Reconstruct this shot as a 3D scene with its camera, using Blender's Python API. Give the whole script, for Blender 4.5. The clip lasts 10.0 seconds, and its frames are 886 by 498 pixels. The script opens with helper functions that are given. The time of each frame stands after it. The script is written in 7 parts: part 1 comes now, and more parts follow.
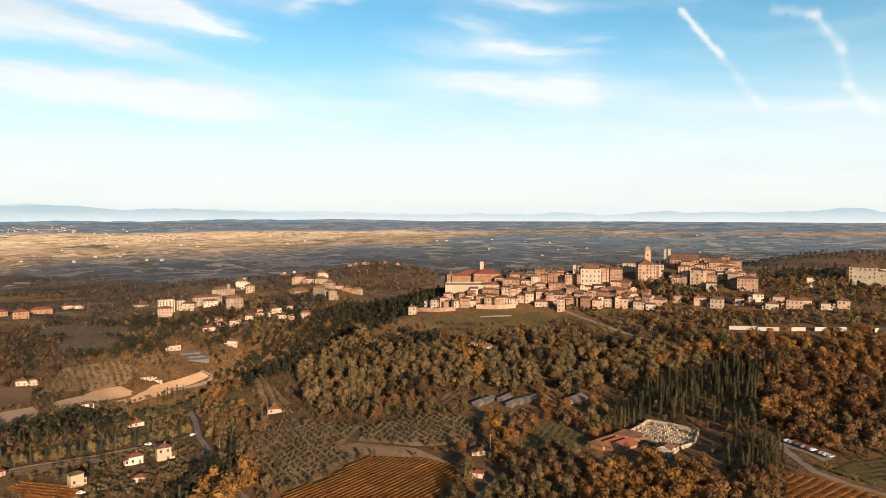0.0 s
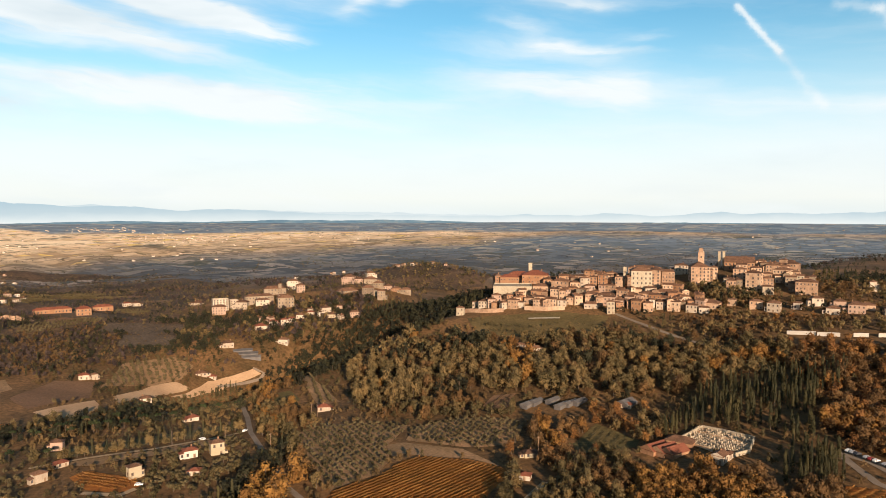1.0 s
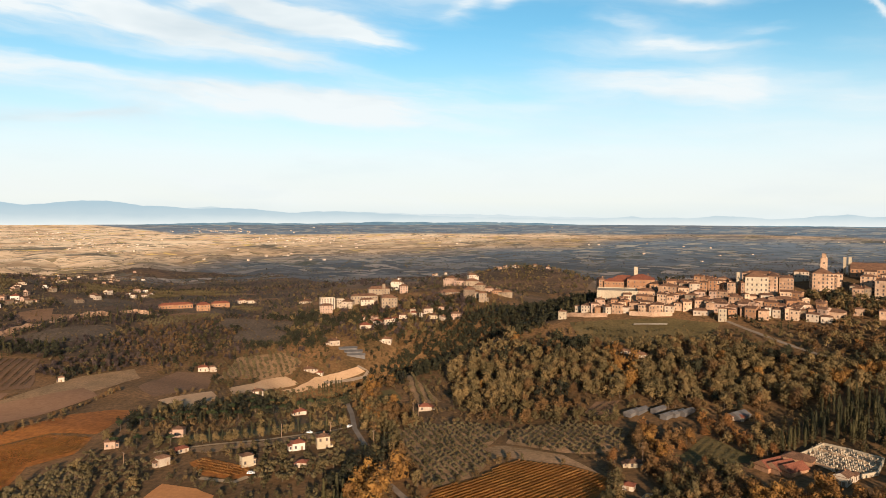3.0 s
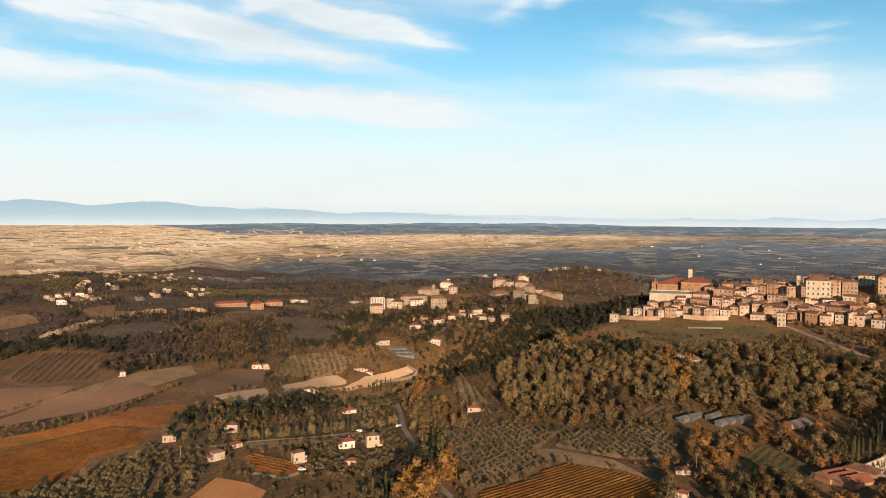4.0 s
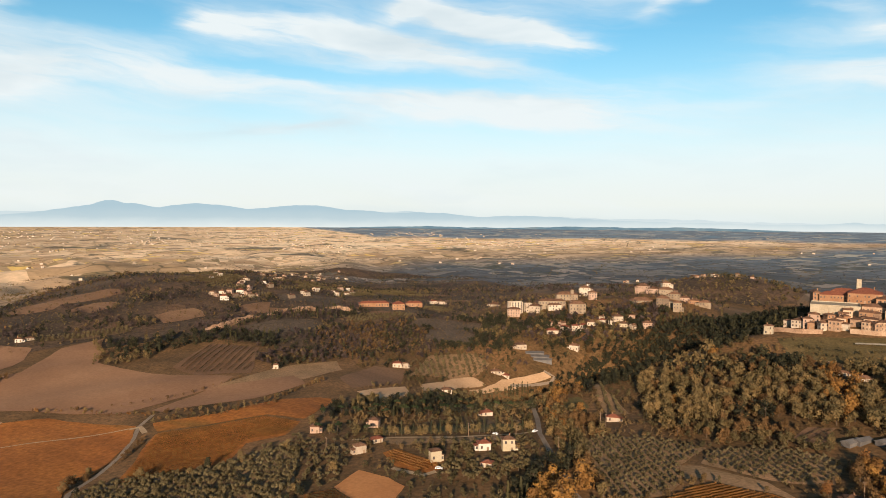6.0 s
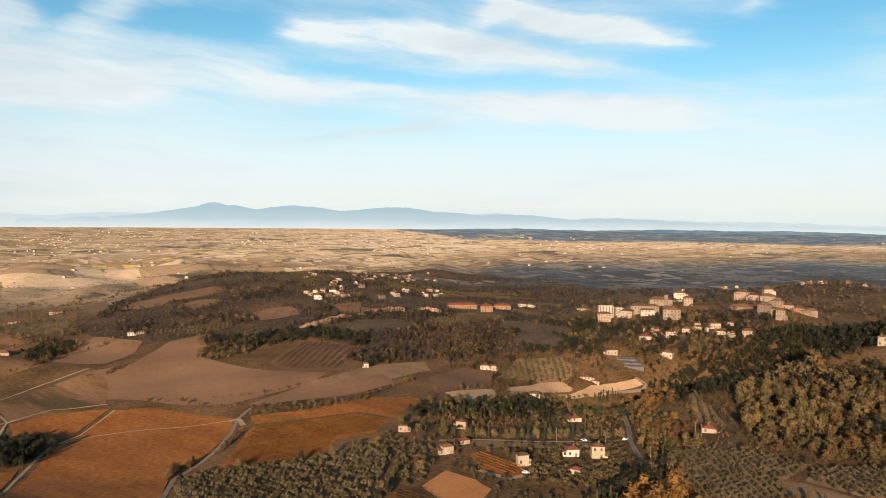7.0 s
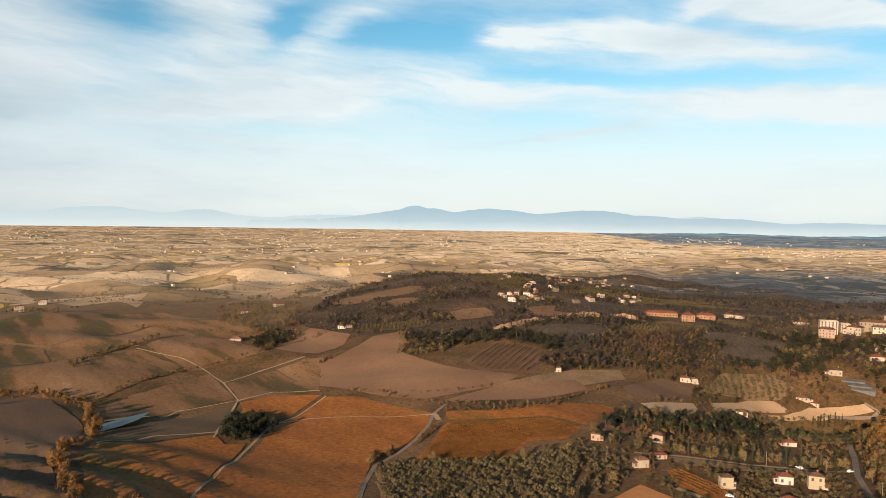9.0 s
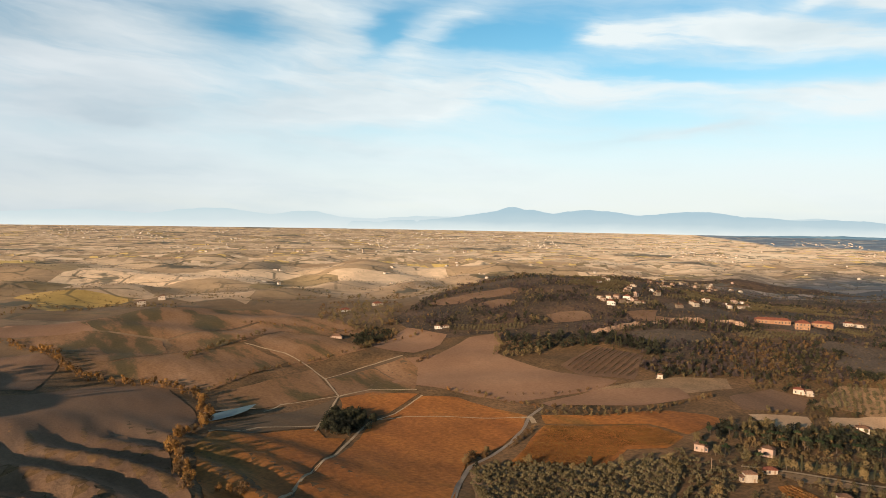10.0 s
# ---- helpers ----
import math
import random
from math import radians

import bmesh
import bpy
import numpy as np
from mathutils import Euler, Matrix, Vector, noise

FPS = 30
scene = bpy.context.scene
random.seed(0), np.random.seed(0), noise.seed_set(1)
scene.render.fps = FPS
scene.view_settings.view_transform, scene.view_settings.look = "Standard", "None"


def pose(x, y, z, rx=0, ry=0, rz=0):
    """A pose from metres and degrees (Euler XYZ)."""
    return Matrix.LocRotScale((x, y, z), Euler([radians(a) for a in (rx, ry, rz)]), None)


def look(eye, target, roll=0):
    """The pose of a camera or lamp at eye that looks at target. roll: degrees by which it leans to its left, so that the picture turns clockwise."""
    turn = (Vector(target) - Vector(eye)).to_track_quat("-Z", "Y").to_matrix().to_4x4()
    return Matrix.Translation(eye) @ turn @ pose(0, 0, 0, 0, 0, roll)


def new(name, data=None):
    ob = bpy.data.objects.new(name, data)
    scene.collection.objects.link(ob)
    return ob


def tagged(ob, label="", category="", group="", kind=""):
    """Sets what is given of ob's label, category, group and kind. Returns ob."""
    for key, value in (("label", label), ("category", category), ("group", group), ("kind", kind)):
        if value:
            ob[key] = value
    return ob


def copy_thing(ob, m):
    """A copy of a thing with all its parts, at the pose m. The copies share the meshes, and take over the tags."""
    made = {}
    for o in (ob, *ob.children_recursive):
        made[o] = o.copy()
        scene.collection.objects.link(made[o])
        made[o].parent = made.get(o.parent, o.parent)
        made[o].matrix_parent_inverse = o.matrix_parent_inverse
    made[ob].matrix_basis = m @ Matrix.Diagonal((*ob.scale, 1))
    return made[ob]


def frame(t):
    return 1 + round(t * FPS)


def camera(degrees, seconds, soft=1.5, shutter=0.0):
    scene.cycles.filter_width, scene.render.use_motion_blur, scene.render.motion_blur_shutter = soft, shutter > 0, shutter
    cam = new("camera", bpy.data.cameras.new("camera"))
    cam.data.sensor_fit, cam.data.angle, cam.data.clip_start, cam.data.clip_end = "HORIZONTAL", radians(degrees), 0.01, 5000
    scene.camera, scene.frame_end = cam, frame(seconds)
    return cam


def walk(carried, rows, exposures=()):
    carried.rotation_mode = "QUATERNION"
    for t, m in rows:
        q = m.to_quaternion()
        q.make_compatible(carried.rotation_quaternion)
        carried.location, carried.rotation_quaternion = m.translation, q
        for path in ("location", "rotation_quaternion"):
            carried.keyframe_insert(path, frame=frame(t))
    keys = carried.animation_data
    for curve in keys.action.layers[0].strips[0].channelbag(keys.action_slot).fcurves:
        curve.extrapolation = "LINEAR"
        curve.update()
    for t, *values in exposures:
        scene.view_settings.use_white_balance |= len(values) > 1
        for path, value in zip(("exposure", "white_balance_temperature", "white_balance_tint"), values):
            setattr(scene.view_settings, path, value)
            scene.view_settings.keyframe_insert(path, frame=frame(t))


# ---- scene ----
cam = camera(64.79, 10.0, soft=0.78)
EYE = 170.0
# seconds, yaw to the left, pitch, roll of the hovering camera
ROWS = [
    (0.0, 0.0, -3.1, 0.0),
    (0.5, 2.16, -3.06, 0.03),
    (1.0, 3.96, -3.03, 0.04),
    (1.5, 5.98, -2.99, 0.05),
    (2.0, 8.05, -2.95, 0.09),
    (2.5, 10.2, -2.9, 0.1),
    (4.0, 16.39, -2.79, 0.23),
    (4.5, 18.48, -2.75, 0.24),
    (5.0, 20.99, -2.69, 0.28),
    (5.5, 24.24, -2.62, 0.33),
    (7.0, 35.0, -2.43, 0.56),
    (7.5, 38.84, -2.38, 0.67),
    (8.0, 42.77, -2.36, 0.75),
    (8.5, 47.02, -2.38, 0.81),
    (9.0, 50.89, -2.37, 0.87),
    (9.5, 54.99, -2.36, 0.92),
    (10.0, 58.83, -2.38, 0.97),
]
walk(cam, [(t, pose(0.004 * yaw, 0.002 * yaw, EYE, 90 + pitch, -roll, yaw)) for t, yaw, pitch, roll in ROWS], [(0.0, 1.08, 6480.0, 10.0), (2.5, 1.02, 6450.0, 9.5), (5.0, 0.97, 6420.0, 8.5), (7.5, 0.95, 6400.0, 7.5), (10.0, 0.97, 6380.0, 7.0)])

# ---- sky, sun ----
SUN_EL, SHADOW_AZ = 14.5, 22.0
sun_to = Vector((math.sin(radians(SHADOW_AZ)) * math.cos(radians(SUN_EL)), -math.cos(radians(SHADOW_AZ)) * math.cos(radians(SUN_EL)), math.sin(radians(SUN_EL))))
sun = new("sun", bpy.data.lights.new("sun", "SUN"))
sun.data.energy, sun.data.angle, sun.data.color = 5.0, radians(0.6), (1.0, 0.745, 0.53)
sun.matrix_world = look(sun_to * 1000, (0, 0, 0))


class Nodes:
    """Short hand for building a node tree."""

    def __init__(self, tree):
        self.tree = tree
        tree.nodes.clear()

    def put(self, kind, ins=(), operation="", use_clamp=False, data_type="", blend_type="", rotation_type="", interpolation_type="", bands_direction="", voronoi_dimensions="", feature=""):
        n = self.tree.nodes.new(kind)
        if operation:
            n.operation = operation
        if use_clamp:
            n.use_clamp = True
        if data_type:
            n.data_type = data_type
        if blend_type:
            n.blend_type = blend_type
        if rotation_type:
            n.rotation_type = rotation_type
        if interpolation_type:
            n.interpolation_type = interpolation_type
        if bands_direction:
            n.bands_direction = bands_direction
        if voronoi_dimensions:
            n.voronoi_dimensions = voronoi_dimensions
        if feature:
            n.feature = feature
        for k, v in dict(ins).items():
            if isinstance(v, bpy.types.NodeSocket):
                self.tree.links.new(v, n.inputs[k])
            else:
                n.inputs[k].default_value = v
        return n

    def math(self, op, a, b=0.0, c=0.0, clamp=False):
        return self.put("ShaderNodeMath", {0: a, 1: b, 2: c}, operation=op, use_clamp=clamp).outputs[0]

    def ramp(self, fac, stops, ease="LINEAR"):
        n = self.put("ShaderNodeValToRGB", {0: fac})
        n.color_ramp.interpolation = ease
        els = n.color_ramp.elements
        while len(els) < len(stops):
            els.new(0.5)
        for e, (p, c) in zip(els, stops):
            e.position, e.color = p, (*c, 1) if len(c) == 3 else c
        return n.outputs[0]

    def mix(self, fac, a, b, blend="MIX"):
        n = self.put("ShaderNodeMix", {0: fac}, data_type="RGBA", blend_type=blend)
        for sock, v in ((n.inputs[6], a), (n.inputs[7], b)):
            if isinstance(v, bpy.types.NodeSocket):
                self.tree.links.new(v, sock)
            else:
                sock.default_value = (*v, 1)
        return n.outputs[2]

    def noise(self, vec, scale, detail=4.0, rough=0.55, out=0):
        return self.put("ShaderNodeTexNoise", {"Vector": vec, "Scale": scale, "Detail": detail, "Roughness": rough}).outputs[out]

    def scaled(self, vec, s):
        return self.put("ShaderNodeVectorMath", {0: vec, 1: s}, operation="MULTIPLY").outputs[0]


def grey(v):
    return (v, v, v)


world = bpy.data.worlds.new("sky")
scene.world = world
world.use_nodes = True
N = Nodes(world.node_tree)
direction = N.put("ShaderNodeTexCoord").outputs["Generated"]
xyz = N.put("ShaderNodeSeparateXYZ", {0: direction})
az = N.math("MULTIPLY", N.math("ARCTAN2", N.math("MULTIPLY", xyz.outputs[0], -1.0), xyz.outputs[1]), 57.2958)
el = N.math("MULTIPLY", N.math("ARCSINE", xyz.outputs[2]), 57.2958)
nishita = N.put("ShaderNodeTexSky")
nishita.sky_type, nishita.sun_disc = "NISHITA", False
nishita.sun_elevation, nishita.sun_rotation = radians(SUN_EL), radians(180 - SHADOW_AZ)
nishita.altitude, nishita.air_density, nishita.dust_density, nishita.ozone_density = 600.0, 1.0, 0.6, 3.0
blue = N.mix(1.0, nishita.outputs[0], (0.130, 0.187, 0.168), "MULTIPLY")
# high cirrus: long streaks, broad banks and thin veils, with blue gaps between them
flat = N.put("ShaderNodeCombineXYZ", {0: az, 1: el, 2: 0.0}).outputs[0]
warp = N.put("ShaderNodeVectorMath", {0: N.noise(N.scaled(flat, (0.09, 0.24, 1)), 1.0, 4.0, 0.6, out=1), 1: (0.5, 0.5, 0.5)}, operation="SUBTRACT").outputs[0]
bent = N.put("ShaderNodeVectorMath", {0: flat, 1: N.scaled(warp, (6.0, 2.4, 0))}, operation="ADD").outputs[0]
tilted = N.put("ShaderNodeVectorRotate", {"Vector": bent, "Angle": radians(-6)}, rotation_type="Z_AXIS").outputs[0]
fibre = N.noise(N.scaled(tilted, (0.11, 0.95, 1)), 1.0, 6.0, 0.62)
wisps = N.noise(N.scaled(tilted, (0.05, 0.36, 1)), 1.0, 5.0, 0.58)
cover = N.put("ShaderNodeMapRange", {0: az, 1: 48.0, 2: 85.0, 3: 0.0, 4: 0.30}).outputs[0]
# azimuth, elevation, half length, half height, slope, strength
STREAKS = [
    (22.2, 14.8, 6.8, 0.91, 15, 0.95), (36.7, 13.7, 8.2, 1.27, 6, 0.6), (27.5, 12.9, 7.1, 1.0, 11, 0.45), (45.6, 14.3, 3.1, 0.55, 3, 0.5), (-5.2, 13.3, 2.6, 0.5, 5, 0.7),
    (-9.5, 12.7, 2.9, 0.3, 6, 0.45), (-12.4, 13.5, 2.1, 0.4, -2, 0.4), (-1.9, 14.8, 2.1, 0.5, 14, 0.35), (-7.1, 16.0, 3.4, 0.5, 6, 0.4), (10.4, 16.2, 1.8, 0.73, -17, 0.6),
    (7.2, 16.5, 0.9, 0.64, 2, 0.5), (25.3, 15.8, 7.6, 0.86, 12, 0.75), (31.1, 16.2, 2.6, 0.59, -22, 0.5), (44.7, 14.4, 2.5, 0.91, 3, 0.8),
]
BANKS = [
    (25.8, 9.0, 10.5, 1.0, 2, 0.6), (16.7, 7.9, 7.3, 0.82, 5, 0.5), (45.0, 10.6, 6.5, 2.05, 6, 0.3), (-4.9, 9.9, 6.5, 1.09, 4, 0.6), (-9.7, 9.6, 2.3, 1.64, 25, 0.5),
    (-18.4, 8.0, 5.2, 0.64, 3, 0.3), (-28.1, 7.3, 5.1, 0.64, 4, 0.35), (36.5, 14.3, 7.7, 0.77, 4, 0.5), (28.8, 13.2, 5.3, 0.64, 12, 0.3), (22.6, 9.1, 6.9, 0.82, -4, 0.45),
    (25.6, 8.3, 7.6, 0.73, 4, 0.45), (15.3, 9.4, 6.2, 1.46, 1, 0.35), (37.3, 7.2, 3.2, 0.45, -8, 0.5), (43.3, 6.6, 5.5, 0.5, -4, 0.3),
]
VEILS = [
    (59.0, 9.6, 7.2, 1.36, -7, 0.5), (67.0, 9.7, 6.8, 2.27, -5, 0.35), (59.4, 13.8, 3.4, 0.9, -25, 0.2), (67.7, 12.3, 4.8, 2.05, -1, 0.35), (47.4, 10.2, 6.8, 0.91, 3, 0.3),
    (39.2, 10.4, 3.2, 0.45, 9, 0.3), (84.9, 8.6, 5.0, 1.82, -5, 0.5), (87.0, 11.1, 8.9, 3.64, -6, 0.4), (68.3, 8.8, 5.9, 1.18, -5, 0.45), (60.1, 10.2, 4.1, 1.0, -6, 0.5),
    (57.0, 16.2, 3.8, 1.0, -24, 0.2), (59.8, 14.7, 3.0, 1.1, -24, 0.16), (69.3, 15.6, 4.0, 1.36, -3, 0.45), (52.4, 11.8, 8.9, 1.18, 4, 0.25),
]
GAPS = [
    (53.8, 14.4, 4.9, 0.95, -2, -0.75), (63.4, 14.6, 2.7, 1.27, -39, -0.6), (74.1, 14.0, 3.0, 1.14, 5, -0.5), (41.4, 11.5, 6.9, 0.8, 6, -0.5), (43.5, 8.4, 4.6, 0.82, 5, -0.5),
    (67.4, 7.0, 4.1, 0.59, -2, -0.3), (87.4, 6.2, 4.4, 0.59, -4, -0.25), (12.6, 12.6, 6.8, 2.05, 1, -0.4), (25.8, 10.9, 8.1, 0.73, 3, -0.35), (7.1, 9.5, 4.0, 0.59, -3, -0.25),
    (5.4, 15.0, 4.8, 1.27, 3, -0.35), (-14.1, 13.6, 3.8, 2.05, 4, -0.4), (-25.0, 13.5, 9.0, 4.0, 0, -0.28), (14.9, 13.2, 5.2, 1.27, 2, -0.25),
]


def blobs(total, rows):
    """Adds soft elongated patches to a density."""
    for ca, ce, cw, ch, slope, strength in rows:
        local = N.put("ShaderNodeMapping", {"Vector": bent, "Location": (ca, ce, 0), "Rotation": (0, 0, radians(slope)), "Scale": (cw, ch, 1)})
        local.vector_type = "TEXTURE"
        q = N.put("ShaderNodeVectorMath", {0: local.outputs[0], 1: local.outputs[0]}, operation="DOT_PRODUCT").outputs["Value"]
        total = N.math("MULTIPLY_ADD", N.math("POWER", 0.3679, q), strength, total)
    return total


white = blobs(blobs(blobs(0.0, STREAKS), BANKS), VEILS)
white = N.math("MULTIPLY", white, N.put("ShaderNodeMapRange", {0: fibre, 1: 0.3, 2: 0.7, 3: 0.35, 4: 1.4}).outputs[0])
density = N.math("ADD", white, N.put("ShaderNodeMapRange", {0: wisps, 1: 0.35, 2: 0.70, 3: 0.0, 4: 0.46}).outputs[0])
density = blobs(N.math("ADD", density, cover), GAPS)
# two dissolving condensation trails
TRAILS = [(-18.65, 14.85, -21.41, 11.58, 0.24, 0.75), (-21.41, 11.58, -24.41, 7.64, 0.34, 0.32), (-25.0, 14.4, -27.6, 13.8, 0.40, 0.36), (-27.6, 13.8, -29.4, 11.4, 0.34, 0.4), (-29.4, 11.4, -29.9, 8.8, 0.34, 0.22), (-29.9, 8.8, -31.5, 7.0, 0.34, 0.34)]
frayed = N.put("ShaderNodeVectorMath", {0: flat, 1: N.scaled(N.put("ShaderNodeVectorMath", {0: N.noise(flat, 0.8, 4.0, 0.6, out=1), 1: (0.5, 0.5, 0.5)}, operation="SUBTRACT").outputs[0], (0.9, 0.9, 0))}, operation="ADD").outputs[0]
for a0, e0, a1, e1, wide, strength in TRAILS:
    length = math.hypot(a1 - a0, e1 - e0)
    local = N.put("ShaderNodeMapping", {"Vector": frayed, "Location": (a0, e0, 0), "Rotation": (0, 0, math.atan2(e1 - e0, a1 - a0)), "Scale": (length, wide, 1)})
    local.vector_type = "TEXTURE"
    uv = N.put("ShaderNodeSeparateXYZ", {0: local.outputs[0]})
    past = N.math("MULTIPLY", N.math("MAXIMUM", N.math("SUBTRACT", N.math("ABSOLUTE", N.math("SUBTRACT", uv.outputs[0], 0.5)), 0.5), 0.0), length / wide)
    q = N.math("ADD", N.math("MULTIPLY", past, past), N.math("MULTIPLY", uv.outputs[1], uv.outputs[1]))
    density = N.math("MULTIPLY_ADD", N.math("POWER", 0.3679, q), strength, density)
veil = N.put("ShaderNodeMapRange", {0: density, 1: -0.16, 2: 0.98, 3: 0.0, 4: 0.97}, interpolation_type="SMOOTHSTEP").outputs[0]
high = N.put("ShaderNodeMapRange", {0: el, 1: 22.0, 2: 45.0, 3: 1.0, 4: 0.05}).outputs[0]
# bright milky air towards the horizon
haze = N.put("ShaderNodeMapRange", {0: el, 1: 1.5, 2: 16.0, 3: 0.97, 4: 0.0}, interpolation_type="SMOOTHSTEP").outputs[0]
milk = N.ramp(N.put("ShaderNodeMapRange", {0: el, 1: -1.0, 2: 12.0}).outputs[0], [(0.0, (0.78, 0.87, 0.88)), (0.16, (0.98, 0.995, 0.94)), (0.45, (0.96, 1.02, 1.04)), (1.0, (0.73, 0.93, 1.03))])
sky = N.mix(haze, blue, milk)
under = N.put("ShaderNodeMapRange", {0: N.math("ADD", N.noise(N.scaled(bent, (0.05, 0.22, 1)), 1.0, 4.0), N.math("MULTIPLY", cover, 0.45)), 1: 0.48, 2: 0.78}).outputs[0]
sky = N.mix(N.math("MULTIPLY", veil, high), sky, N.mix(under, (0.97, 1.02, 1.03), (0.68, 0.79, 0.85)))
dull = N.put("ShaderNodeMapRange", {0: az, 1: 58.0, 2: 96.0, 3: 1.0, 4: 0.84}, interpolation_type="SMOOTHSTEP").outputs[0]
sky = N.mix(1.0, sky, N.put("ShaderNodeCombineColor", {0: dull, 1: dull, 2: N.math("POWER", dull, 0.8)}).outputs[0], "MULTIPLY")
deep = N.put("ShaderNodeMapRange", {0: el, 1: 20.0, 2: 55.0, 3: 1.0, 4: 0.5}).outputs[0]
sky = N.mix(1.0, sky, N.put("ShaderNodeCombineColor", {0: deep, 1: deep, 2: deep}).outputs[0], "MULTIPLY")
bg = N.put("ShaderNodeBackground", {0: sky, 1: 0.465})
N.put("ShaderNodeOutputWorld", {0: bg.outputs[0]})


# ---- materials ----
def surface(name, stops, scale, rough=0.9, fine=0.0, fine_scale=1.0, bump=0.0, island=0.0, each=0.0, spec=0.15, stretch=(1, 1, 1), detail=4.0, extra=None, thin=0.0):
    """Colour from noise of two sizes in metres; island and each vary it by piece and by object."""
    m = bpy.data.materials.new(name)
    m.use_nodes = True
    n = Nodes(m.node_tree)
    geo = n.put("ShaderNodeNewGeometry")
    where = geo.outputs["Position"]
    wide = n.noise(n.scaled(where, stretch), scale, detail, 0.6)
    wide = n.put("ShaderNodeMapRange", {0: wide, 1: 0.27, 2: 0.73}).outputs[0]
    if island:
        wide = n.math("ADD", wide, n.math("MULTIPLY", n.math("SUBTRACT", geo.outputs["Random Per Island"], 0.5), island), clamp=True)
    if each:
        rnd = n.put("ShaderNodeObjectInfo").outputs["Random"]
        wide = n.math("ADD", wide, n.math("MULTIPLY", n.math("SUBTRACT", rnd, 0.5), each), clamp=True)
    colour = n.ramp(wide, stops)
    grain = n.noise(where, fine_scale, 3.0, 0.6)
    if fine:
        k = n.put("ShaderNodeMapRange", {0: grain, 1: 0.3, 2: 0.7, 3: 1 - fine, 4: 1 + fine}).outputs[0]
        colour = n.mix(1.0, colour, n.put("ShaderNodeCombineColor", {0: k, 1: k, 2: k}).outputs[0], "MULTIPLY")
    if extra:
        colour = extra(n, where, colour)
    ins = {"Base Color": colour, "Roughness": rough, "Specular IOR Level": spec}
    if bump:
        ins["Normal"] = n.put("ShaderNodeBump", {"Height": grain, "Strength": min(1.0, bump), "Distance": 0.6}).outputs[0]
    b = n.put("ShaderNodeBsdfPrincipled", ins).outputs[0]
    if thin:
        b = n.put("ShaderNodeMixShader", {0: thin, 1: b, 2: n.put("ShaderNodeBsdfTranslucent", {0: colour}).outputs[0]}).outputs[0]
    n.put("ShaderNodeOutputMaterial", {0: b})
    return m


